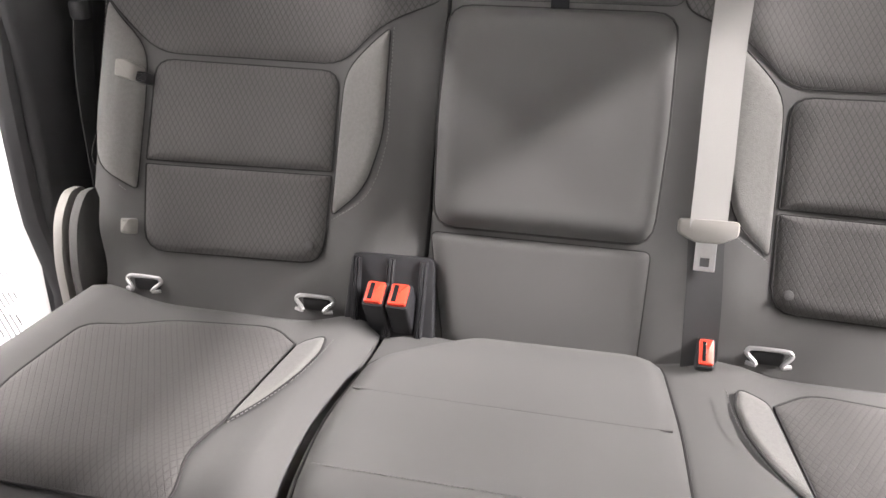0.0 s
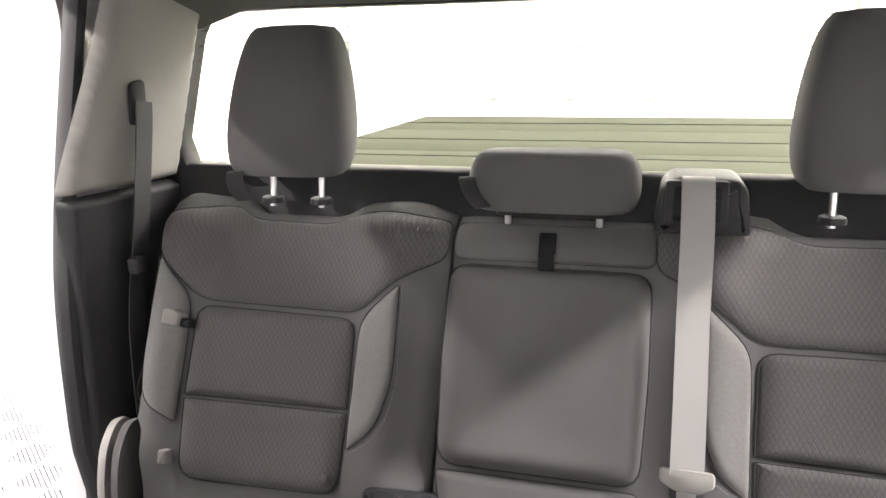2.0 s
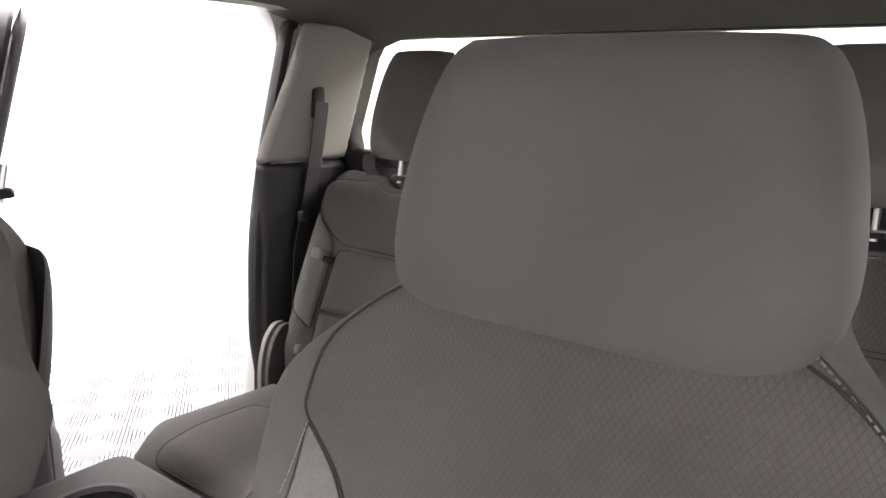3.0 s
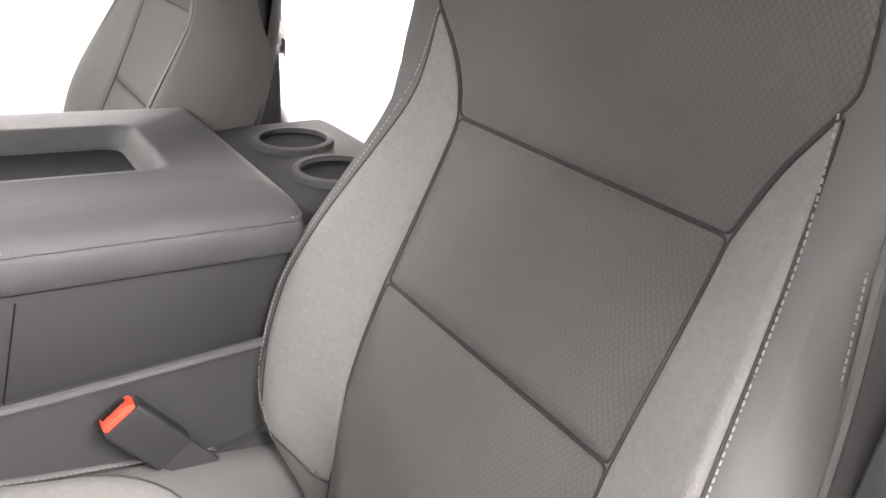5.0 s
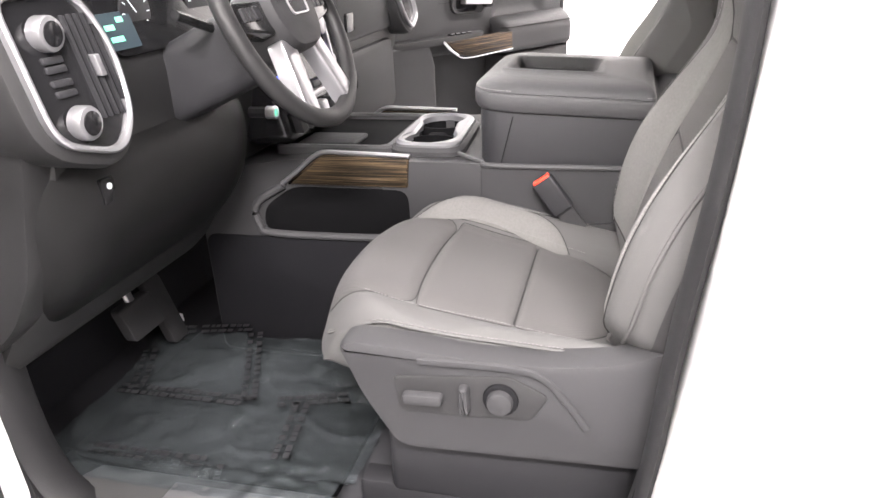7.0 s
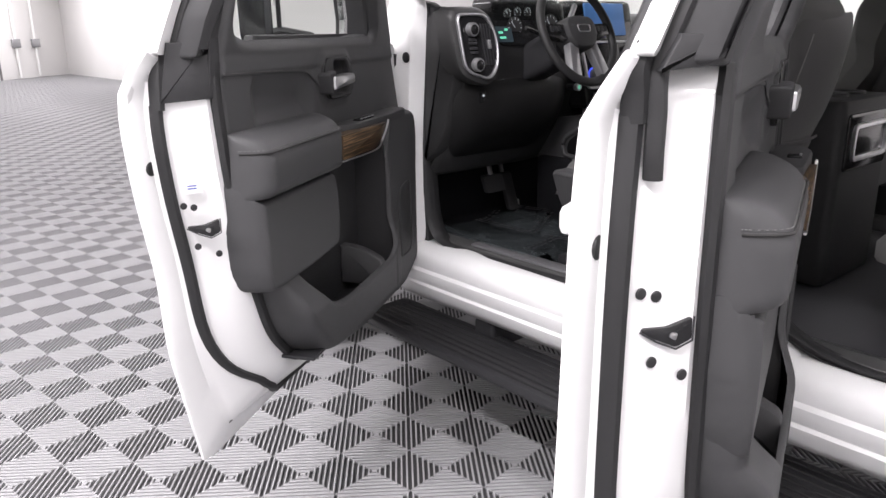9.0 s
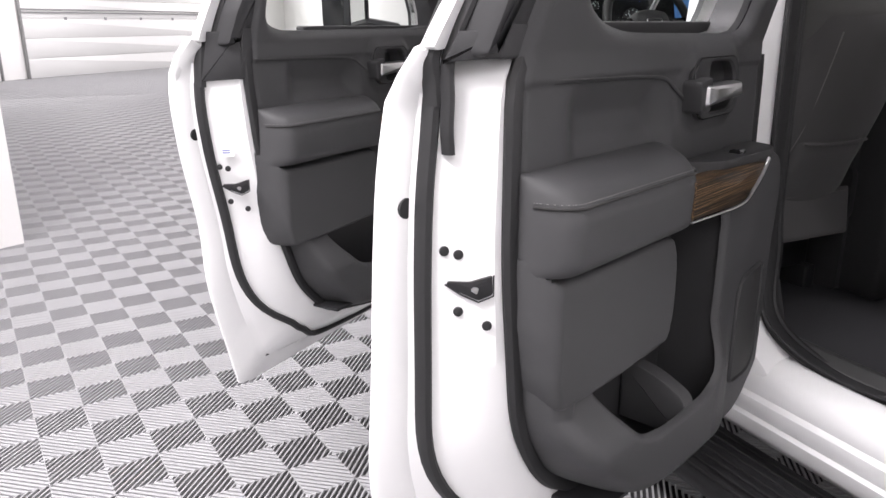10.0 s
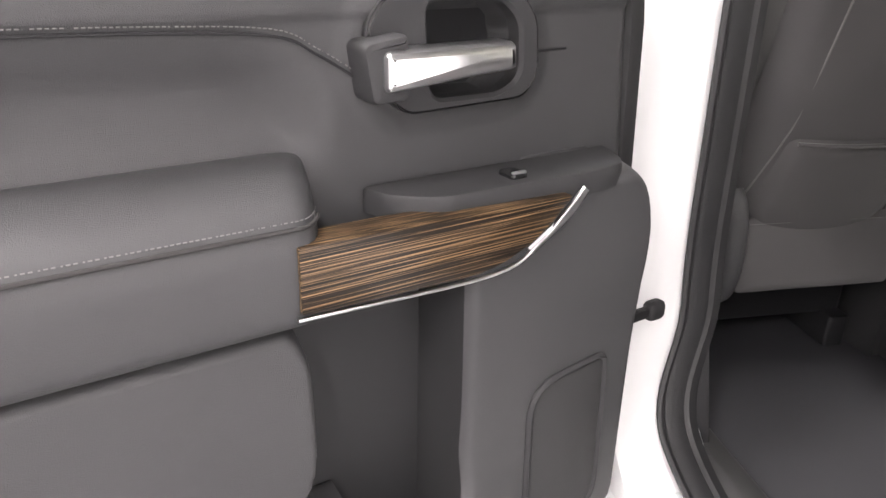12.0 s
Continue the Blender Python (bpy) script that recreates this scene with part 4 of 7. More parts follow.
        line2 = [top(s * a, q, 0.001) for a, q in ((0.249, 0.0), (0.252, 0.12), (0.249, 0.25), (0.243, 0.36), (0.228, 0.46), (0.17, 0.56))]
        part("stitching", stitches(spline(line, 6), (0, 0, 1), 0.006, 0.0008), STITCH_DARK, cush, "grey stitching")
        part("stitching", stitches(spline(line2, 6), (0, 0, 1), 0.006, 0.0008), STITCH_DARK, cush, "grey stitching")
        part("cushion_piping", tube(spline([p + Vector((s * 0.005, 0, -0.002)) for p in line2], 6), 0.003, n=6), SEAT_GREY, cush)
    # shields and rails
    out = rounded([(-0.06, 0.868), (0.34, 0.86), (0.395, 0.95), (0.428, 1.035), (0.4, 1.045), (0.2, 1.03), (0.1, 1.03, 0.05), (0.0, 1.045, 0.08), (-0.08, 1.09), (-0.13, 1.05), (-0.13, 0.9)], 0.025)
    fx = facing("x")
    shield = part("side_shield", slab(out, fx, k * 0.25, k * 0.302, 0.014), VINYL, seat, "moulded grey plastic side shield")
    plate_at = rounded([(0.34, 0.994), (0.165, 1.01), (0.108, 0.982), (0.135, 0.938), (0.332, 0.932)], 0.012)
    plate = part("switch_plate", slab(plate_at, fx, k * 0.3, k * 0.3055, 0.003), DASH_BLACK, shield, "dark recessed switch plate")
    lever = rounded([(0.324, 0.953), (0.262, 0.955), (0.262, 0.974), (0.324, 0.972)], 0.008)
    part("seat_switch", slab(lever, fx, k * 0.305, k * 0.32, 0.006), VINYL, shield, "long seat adjusting switch")
    lever = rounded([(0.238, 0.946), (0.222, 0.946), (0.224, 0.992), (0.238, 0.992)], 0.006)
    part("recline_switch", slab(lever, fx, k * 0.305, k * 0.322, 0.006), VINYL, shield)
    m = Matrix.Translation((k * 0.305, 0.178, 0.972)) @ Matrix.Rotation(k * math.pi / 2, 4, "Y")
    part("lumbar_ring", disc(m, 0.026, 0.006, 24, 0.003), BLACK, shield)
    part("lumbar_knob", disc(m, 0.019, 0.018, 24, 0.005), VINYL, shield)
    crease = [(k * 0.3035, y, z) for y, z in ((0.3, 1.022), (0.17, 1.022), (0.12, 1.012), (0.085, 0.975), (0.055, 0.935))]
    part("shield_crease", tube(spline(crease, 6), 0.004, 0.006, 8), VINYL, shield)
    part("inner_shield", slab(out, fx, -k * 0.245, -k * 0.28, 0.014), VINYL, seat)
    part("seat_base", box(-0.24, 0.24, -0.02, 0.38, 0.72, 0.9, 0.01), PLASTIC, seat)
    for s in (-1, 1):
        part("seat_rail", box(s * 0.21 - 0.025, s * 0.21 + 0.025, -0.06, 0.44, 0.655, 0.73, 0.006), PLASTIC, seat, "black seat rail")
    # back shell with a map pocket
    shell = lambda a, s, w: Vector((a, 0.02, 1.0)) + up * s - ahead * (thick(s) + 0.004 - 0.035 * (a / 0.22) ** 2 + w)
    part("back_panel", pad(dense(rounded([(-0.175, -0.03), (0.175, -0.03), (0.2, 0.2), (0.2, 0.5), (0.16, 0.6), (-0.16, 0.6), (-0.2, 0.5), (-0.2, 0.2)], 0.04), 0.02), shell, 0.014, 0.012), BACK_CLOTH, seat, "dark cloth back panel")
    part("map_pocket", pad(dense(rounded([(-0.12, 0.02), (0.12, 0.02), (0.15, 0.1), (0.135, 0.26), (-0.135, 0.26), (-0.15, 0.1)], 0.02), 0.02), shell, 0.03, 0.0), BACK_CLOTH, seat, "dark cloth map pocket")
    part("pocket_hem", tube(spline([shell(a, 0.255, 0.031) for a in np.linspace(-0.125, 0.125, 9)], 3), 0.004, n=6), BACK_CLOTH, seat)
    for s in (-1, 1):
        part("back_seam", tube(spline([shell(s * a, q, 0.013) for a, q in ((0.12, 0.55), (0.13, 0.4), (0.135, 0.27), (0.16, 0.12), (0.17, 0.02))], 5), 0.0022, n=6), STITCH_DARK, seat)
    flap = lambda a, v, w: Vector((a, -0.17 + 0.25 * (v - 1.0) - w, v))
    part("lower_apron", pad(dense(rounded([(-0.16, 0.885), (0.16, 0.885), (0.185, 1.02), (-0.185, 1.02)], 0.012), 0.02), flap, 0.004, 0.004), BACK_CLOTH, seat, "dark cloth lower apron")
    part("apron_seam", stitches([flap(a, 1.012, 0.012) for a in np.linspace(-0.16, 0.16, 12)], (0, 1, 0)), STITCH_DARK, seat)
    cover = [(k * x, y, z) for x, y, z in ((0.205, -0.185, 1.08), (0.2, -0.205, 1.04), (0.195, -0.208, 0.96), (0.192, -0.19, 0.9), (0.192, -0.15, 0.885))]
    part("recliner_cover", tube(spline(cover, 6), 0.03, 0.026, 12, up=(1, 0, 0)), VINYL_SOFT, seat, "charcoal recliner cover")
    headrest(seat, -0.026, -0.192, 1.62, 0.295, 0.166, 0.13, 0.012, 0.82, 0.06, 0.075)
    return seat


bucket_seat(-0.478, 0.0, -1, "grey cloth driver's seat with pale bolsters, beside the console")
bucket_seat(0.47, 0.055, 1, "grey cloth passenger seat with pale bolsters")

# rear bench
UP, OUT = Vector((0, -0.4067, 0.9135)), Vector((0, 0.9135, -(-0.4067)))


def bench_face(x, s, w):
    b = abs(x)
    swell = 0.022 * math.exp(-(((b - 0.265) / 0.05) ** 2)) + 0.034 * math.exp(-(((b - 0.70) / 0.05) ** 2))
    edge = 0.09 * max(0.0, (b - 0.71) / 0.07) ** 2
    crown = 0.05 * smooth_step((s - 0.5) / 0.1)
    return Vector((x, -0.95, 1.0)) + UP * s + OUT * (w + swell * smooth_step(s / 0.1) - edge - crown)


def bench_top(x):
    """The height of the backrest along its width, with a scoop under each outer headrest."""
    b = abs(x)
    scoop = 0.034 * (smooth_step((b - 0.335) / 0.06) - smooth_step((b - 0.555) / 0.05))
    return 0.585 - 0.02 * smooth_step((0.24 - b) / 0.08) - scoop - 0.035 * smooth_step((b - 0.69) / 0.08)


def bench_back(x0, x1, s0, thick=0.12):
    bm = bmesh.new()
    rows = []
    for x in np.linspace(x0, x1, 36):
        e = 0.012 * max(0, 1 - min(x - x0, x1 - x) / 0.014) ** 2
        t = bench_top(x)
        def held(q):
            """The outer edge steps in below the shoulder, beside the hinge cover."""
            top = 0.705 + 0.071 * smooth_step((q - 0.125) / 0.06)
            return math.copysign(min(abs(x), top), x)

        ring = [bench_face(held(s), s, -0.006 - e) for s in np.linspace(s0, t - 0.012, 40)]
        ring += [bench_face(x, t - 0.003, -0.014 - e), bench_face(x, t, -0.035 - e), bench_face(x, t - 0.005, -thick * 0.9)]
        ring += [bench_face(held(s), s, -thick) for s in np.linspace(t - 0.05, s0, 14)]
        rows.append(ring)
    bridge(bm, rows)
    return bm


def cushion_top(x, v, w):
    """The bench cushion: v runs forward from its back edge."""
    b = abs(x)
    swell = 0.02 * math.exp(-(((b - 0.27) / 0.05) ** 2)) + 0.024 * math.exp(-(((b - 0.69) / 0.06) ** 2))
    edge = 0.12 * max(0.0, (b - 0.70) / 0.075) ** 2
    nose = 0.1 * max(0.0, (v - 0.37) / 0.12) ** 2.2
    back = 0.03 * smooth_step((0.035 - v) / 0.05)
    x += 0.018 * math.exp(-(((v - 0.28) / 0.13) ** 2) - ((x - 0.22) / 0.06) ** 2)
    return Vector((x, -0.955 + v * (1 - (0.4 if x > 0 else 0.62) * smooth_step((b - (0.58 if x > 0 else 0.45)) / 0.25) ** 2), 0.982 + 0.045 * v + w + swell - edge - nose - back))


def cushion_body(x0, x1):
    bm = bmesh.new()
    rows = []
    for x in np.linspace(x0, x1, 26):
        e = 0.014 * max(0, 1 - min(x - x0, x1 - x) / 0.018) ** 2
        ring = [cushion_top(x, v, -0.007 - e) for v in np.linspace(0.0, 0.47, 26)]
        ring += [cushion_top(x, 0.47, -0.05), cushion_top(x, 0.44, -0.06), Vector((x, -0.64 - 0.2 * smooth_step((abs(x) - 0.5) / 0.25) ** 2, 0.86)), Vector((x, -0.95, 0.86))]
        rows.append(ring)
    bridge(bm, rows)
    return bm


def side_place(seat, back, cush, s, cloth, flat_cloth):
    """The panels of one outer place of the bench; s is its side."""
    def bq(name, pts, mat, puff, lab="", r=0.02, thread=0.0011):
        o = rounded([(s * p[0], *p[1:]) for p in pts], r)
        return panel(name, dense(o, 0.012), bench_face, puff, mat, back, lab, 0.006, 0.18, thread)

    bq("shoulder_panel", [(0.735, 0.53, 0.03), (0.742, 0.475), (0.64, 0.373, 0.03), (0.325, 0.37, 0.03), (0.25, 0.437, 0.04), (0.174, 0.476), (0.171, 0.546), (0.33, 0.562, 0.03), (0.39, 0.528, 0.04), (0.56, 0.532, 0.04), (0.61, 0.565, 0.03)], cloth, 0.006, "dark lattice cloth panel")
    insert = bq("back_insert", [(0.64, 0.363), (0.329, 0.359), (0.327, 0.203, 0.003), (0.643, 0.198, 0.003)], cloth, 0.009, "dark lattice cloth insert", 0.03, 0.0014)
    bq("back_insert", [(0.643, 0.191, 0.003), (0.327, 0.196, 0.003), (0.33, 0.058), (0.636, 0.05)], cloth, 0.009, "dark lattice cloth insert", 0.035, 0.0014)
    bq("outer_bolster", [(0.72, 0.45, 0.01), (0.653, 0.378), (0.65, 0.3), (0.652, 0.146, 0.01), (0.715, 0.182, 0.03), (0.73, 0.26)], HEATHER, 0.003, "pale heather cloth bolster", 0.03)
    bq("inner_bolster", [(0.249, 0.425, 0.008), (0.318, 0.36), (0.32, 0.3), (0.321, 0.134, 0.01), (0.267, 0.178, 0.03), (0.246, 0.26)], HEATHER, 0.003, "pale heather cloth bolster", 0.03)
    for line in (((0.722, 0.447), (0.742, 0.33), (0.744, 0.25), (0.732, 0.185), (0.665, 0.145)), ((0.243, 0.425), (0.24, 0.32), (0.239, 0.25), (0.26, 0.172), (0.318, 0.128))):
        part("stitching", stitches(spline([bench_face(s * a, q, 0.0015) for a, q in line], 5), OUT, 0.006, 0.0008), STITCH_DARK, back, "grey stitching")
    rim = [bench_face(s * x, bench_top(x) - 0.026, 0.0015) for x in np.linspace(0.18, 0.72, 46)]
    part("stitching", stitches(rim, OUT, 0.007, 0.0008), STITCH_DARK, back, "grey stitching")
    m = Matrix.Translation(bench_face(s * 0.35, 0.085, 0.006)) @ OUT.to_track_quat("Z", "Y").to_matrix().to_4x4()
    part("press_stud", disc(m, 0.0075, 0.0035, 18, 0.0025), SEAT_GREY, back, "small grey press stud")

    def cq(name, pts, mat, puff, lab="", r=0.03):
        o = rounded([(s * p[0], *p[1:]) for p in pts], r)
        return panel(name, dense(o, 0.014), cushion_top, puff, mat, cush, lab)

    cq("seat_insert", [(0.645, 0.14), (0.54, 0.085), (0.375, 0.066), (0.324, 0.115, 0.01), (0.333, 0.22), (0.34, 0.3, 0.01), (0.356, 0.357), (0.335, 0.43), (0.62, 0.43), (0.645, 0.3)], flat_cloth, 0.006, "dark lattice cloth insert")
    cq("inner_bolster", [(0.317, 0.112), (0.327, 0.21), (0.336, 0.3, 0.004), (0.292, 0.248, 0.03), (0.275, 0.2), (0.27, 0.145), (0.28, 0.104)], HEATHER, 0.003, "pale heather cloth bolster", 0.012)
    part("stitching", stitches(spline([cushion_top(s * a, q, 0.002) for a, q in ((0.262, 0.12), (0.266, 0.19), (0.284, 0.253), (0.33, 0.312))], 6), (0, 0, 1), 0.006, 0.0008), STITCH_DARK, cush, "grey stitching")
    # bent wire child seat anchors
    for x in (0.334, 0.628):
        c = Vector((s * x, -0.95, 0.998))
        ring = [c + Vector((a, b, h)) for a, b, h in ((-0.03, 0.012, -0.008), (-0.018, 0.016, -0.008), (-0.02, 0.014, -0.003), (-0.03, 0.008, 0.005), (-0.028, 0.006, 0.01), (-0.02, 0.005, 0.012), (0.02, 0.005, 0.012), (0.028, 0.006, 0.01), (0.03, 0.008, 0.005), (0.02, 0.014, -0.003), (0.018, 0.016, -0.008), (0.03, 0.012, -0.008))]
        anchor = part("child_seat_anchor", tube(spline(ring, 3), 0.0033, n=8), ANCHOR, seat, "bent metal wire anchor")
        # solid black block in place of the dark hollow behind the wire
        part("anchor_slot", box(c.x - 0.022, c.x + 0.022, c.y - 0.03, c.y + 0.006, c.z - 0.014, c.z + 0.007, 0.004), RUBBER, anchor, "black block standing for the shaded hollow behind the anchor")
    # grey end cover beside the cushion
    cov = rounded([(-0.985, 0.92), (-0.925, 0.92), (-0.928, 1.03), (-0.95, 1.1), (-0.985, 1.135), (-1.02, 1.13), (-1.02, 1.0)], 0.035)
    part("end_cover", slab(cov, facing("x"), s * 0.735, s * 0.756, 0.012), SEAT_GREY, seat, "pale grey hinge cover")
    part("end_cover", slab(cov, facing("x"), s * 0.763, s * 0.785, 0.012), TRIM_GREY, seat, "pale grey hinge cover")
    headrest(seat, s * 0.485, -1.225, 1.563, 0.272, 0.268, 0.115, 0.043, 0.7, 0.05)


single = thing("rear_seat", "grey cloth single rear seat with pale bolsters and folded belts", "seat", group="rear seats")
sb = part("backrest", bench_back(0.172, 0.776, -0.06), SEAT_GREY, single, "grey cloth backrest")
sc = part("cushion", cushion_body(0.222, 0.775), SEAT_GREY, single, "grey cloth cushion")
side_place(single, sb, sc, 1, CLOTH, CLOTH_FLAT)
double = thing("rear_seat", "grey cloth double rear seat with a folding middle armrest", "seat", group="rear seats")
db = part("backrest", bench_back(-0.776, 0.166, -0.06), SEAT_GREY, double, "grey cloth backrest")
dc = part("cushion", cushion_body(-0.775, 0.214), SEAT_GREY, double, "grey cloth cushion")
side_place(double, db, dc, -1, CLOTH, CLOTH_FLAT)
for s in (single, double):
    x = (0.25, 0.72) if s is single else (-0.72, 0.15)
    part("seat_stand", box(x[0] + 0.1 * (s is double), x[1] - 0.1 * (s is single), -1.15, -0.86, 0.655, 0.87, 0.015), PLASTIC, s)


def mq(name, pts, mat, puff, lab="", r=0.03, surf=bench_face, parent=db, thread=0.0022):
    return panel(name, dense(rounded(pts, r), 0.014), surf, puff, mat, parent, lab, 0.007, 0.12, thread)


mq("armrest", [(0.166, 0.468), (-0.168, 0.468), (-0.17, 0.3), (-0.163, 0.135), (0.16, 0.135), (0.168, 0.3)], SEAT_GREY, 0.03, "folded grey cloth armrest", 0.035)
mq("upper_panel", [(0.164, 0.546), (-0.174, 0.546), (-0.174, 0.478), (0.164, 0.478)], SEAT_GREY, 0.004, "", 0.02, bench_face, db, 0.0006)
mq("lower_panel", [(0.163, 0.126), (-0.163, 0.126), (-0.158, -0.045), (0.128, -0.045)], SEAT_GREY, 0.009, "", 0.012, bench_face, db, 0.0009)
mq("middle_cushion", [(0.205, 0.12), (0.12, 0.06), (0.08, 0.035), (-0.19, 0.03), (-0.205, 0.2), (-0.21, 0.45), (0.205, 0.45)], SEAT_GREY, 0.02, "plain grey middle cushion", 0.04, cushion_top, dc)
part("cushion_seam", tube([cushion_top(x, 0.222, 0.0188) for x in np.linspace(-0.19, 0.19, 14)], 0.0018, n=6), SEAT_GREY, dc)
part("stitching", stitches([cushion_top(x, 0.372, 0.0205) for x in np.linspace(-0.19, 0.19, 14)], (0, 0, 1), 0.006), STITCH_DARK, dc)
part("pull_strap", band(spline([bench_face(0.0, 0.462, 0.02), bench_face(0.0, 0.485, 0.034), bench_face(0.0, 0.515, 0.036), bench_face(0.0, 0.522, 0.026), bench_face(0.0, 0.49, 0.016)], 5), 0.026, 0.002, (1, 0, 0)), BLACK, double, "black armrest pull strap")
hm = part("headrest", rounded_head(0.292, 0.098, 0.1, 0.97), SEAT_GREY, double, "low wide grey cloth headrest")
hm.location = (0.0, -1.2, 1.518)
for s in (-1, 1):
    part("post_collar", disc(Matrix.Translation((s * 0.078, -0.005, -0.012)), 0.022, 0.012, 20, 0.005), PLASTIC, hm)
    part("headrest_post", tube([(s * 0.078, 0, -0.03), (s * 0.078, 0, 0.02)], 0.006), CHROME, hm)
# buckle well between the seats, with two buckles
well = thing("buckle_well", "black plastic well between the rear cushions", "buckle well")
part("well_wall", slab(rounded([(0.272, 0.085), (0.15, 0.085), (0.14, -0.05), (0.285, -0.05)], 0.012), lambda u, v, w: bench_face(u, v, w), -0.02, 0.014, 0.004), PLASTIC, well)
for x in (0.262, 0.212, 0.163):
    part("well_rib", slab(rounded([(x - 0.006, 0.08), (x + 0.006, 0.08), (x + 0.006, -0.04), (x - 0.006, -0.04)], 0.003), lambda u, v, w: bench_face(u, v, w), 0.01, 0.026, 0.004), PLASTIC, well)


def buckle(m, label):
    """A belt buckle: a black body along z with an orange button on top."""
    b = thing("seat_belt_buckle", label, "belt buckle", m, "buckles")
    part("buckle_body", slab(rounded([(-0.022, -0.012), (0.022, -0.012), (0.022, 0.012), (-0.022, 0.012)], 0.005), flat, -0.075, 0.0, 0.003), PLASTIC, b)
    part("button", slab(rounded([(-0.018, -0.0095), (0.018, -0.0095), (0.018, 0.0095), (-0.018, 0.0095)], 0.003), flat, -0.002, 0.006, 0.003), ORANGE, b, "orange release button")
    part("slot", slab(rounded([(-0.014, 0.001), (0.014, 0.001), (0.014, 0.006), (-0.014, 0.006)], 0.001), flat, 0.0, 0.0068, 0.0005), GLOSS, b)
    part("stalk", band([(0, 0, -0.07), (0, 0.004, -0.13)], 0.036, 0.006, (1, 0, 0)), BELT_DARK, b)
    return b


for x in (0.224, 0.188):
    buckle(Matrix(((0, 1.4, 0, x), (-0.88, 0, 0.475, -0.908), (0.475, 0, 0.88, 1.05), (0, 0, 0, 1))), "black rear buckle with an orange button")
buckle(Matrix(((0, 1, 0, -0.245), (-0.7505, 0, 0.661, -0.91), (0.661, 0, 0.7505, 1.015), (0, 0, 0, 1))), "black rear buckle beside the middle cushion")
# middle belt over its guide
guide = thing("belt_guide", "black plastic belt guide on top of the rear seat", "belt guide")
gs = lambda u, v, w: Vector((-0.236 + (u + 0.236) * 1.12, -1.135 - 0.25 * (v - 1.53) + w, v - 0.03))
part("guide_hood", slab(rounded([(-0.172, 1.53), (-0.3, 1.53), (-0.294, 1.6, 0.02), (-0.28, 1.615, 0.02), (-0.195, 1.615, 0.02), (-0.182, 1.6)], 0.008), gs, -0.09, 0.015, 0.012), PLASTIC, guide)
part("guide_frame", ringed([Vector((-0.268, 1.545)), Vector((-0.186, 1.545)), Vector((-0.186, 1.612)), Vector((-0.268, 1.612))], [Vector((-0.256, 1.555)), Vector((-0.198, 1.555)), Vector((-0.198, 1.602)), Vector((-0.256, 1.602))], gs, 0.01, 0.024, 0.002), PLASTIC, guide)
mb = thing("seat_belt", "grey middle seat belt hanging with its silver tongue", "seat belt", group="seat belts")
path = [Vector((-0.226, -1.2, 1.57)), Vector((-0.226, -1.135, 1.588)), Vector((-0.226, -1.108, 1.57)), Vector((-0.227, -1.075, 1.5)), bench_face(-0.228, 0.4, 0.045), bench_face(-0.229, 0.25, 0.04), bench_face(-0.229, 0.165, 0.036)]
part("webbing", band(spline(path, 6), 0.048, 0.002, (1, 0, 0)), BELT_GREY, mb, "pale grey webbing")
low = [bench_face(-0.229, 0.15, 0.03), bench_face(-0.235, 0.06, 0.028), bench_face(-0.24, -0.05, 0.02)]
part("lower_webbing", band(spline(low, 5), 0.048, 0.002, (1, 0, 0)), BELT_DARK, mb, "black lower webbing")
ts = lambda u, v, w: bench_face(-0.229 + u, v, w + 0.036)
tongue = part("tongue_body", slab(rounded([(-0.038, 0.178), (0.038, 0.178), (0.038, 0.158), (0.016, 0.146), (-0.016, 0.146), (-0.038, 0.158)], 0.006), ts, -0.006, 0.008, 0.003), TRIM_GREY, mb, "grey plastic tongue body")
part("tongue", ringed([Vector(p) for p in ((-0.013, 0.148), (0.013, 0.148), (0.013, 0.108), (-0.013, 0.108))], [Vector(p) for p in ((-0.006, 0.126), (0.006, 0.126), (0.006, 0.114), (-0.006, 0.114))], ts, -0.002, 0.002, 0.0005), STEEL, mb, "bright steel tongue")
# webbing loops and fallen tabs on the single seat
clip = thing("belt_clip", "small grey plastic clip on the seat bolster", "clip")
part("clip", slab(rounded([(0.655, 0.318), (0.678, 0.322), (0.678, 0.348), (0.665, 0.35), (0.652, 0.342)], 0.004), bench_face, 0.0, 0.03, 0.004), TRIM_GREY, clip)
part("clip_hook", slab(rounded([(0.64, 0.316), (0.656, 0.318), (0.656, 0.335), (0.64, 0.335)], 0.004), bench_face, 0.0, 0.02, 0.004), PLASTIC, clip)
clip = thing("belt_clip", "small grey lower clip beside the seat insert", "clip")
part("clip", slab(rounded([(0.646, 0.075), (0.66, 0.075), (0.66, 0.1), (0.646, 0.1)], 0.004), bench_face, 0.0, 0.022, 0.004), TRIM_GREY, clip)
for x, y in ((0.55, -1.15), (0.12, -1.16), (-0.62, -1.17)):
    loop = thing("tether_loop", "black webbing tether loop behind the headrest", "strap", group="tether loops")
    part("webbing", band(spline([(x, y - 0.05, 1.54), (x + 0.02, y, 1.575), (x + 0.005, y + 0.03, 1.55), (x - 0.015, y + 0.035, 1.53)], 6), 0.03, 0.002, (0.8, 0.6, 0)), BELT_DARK, loop)


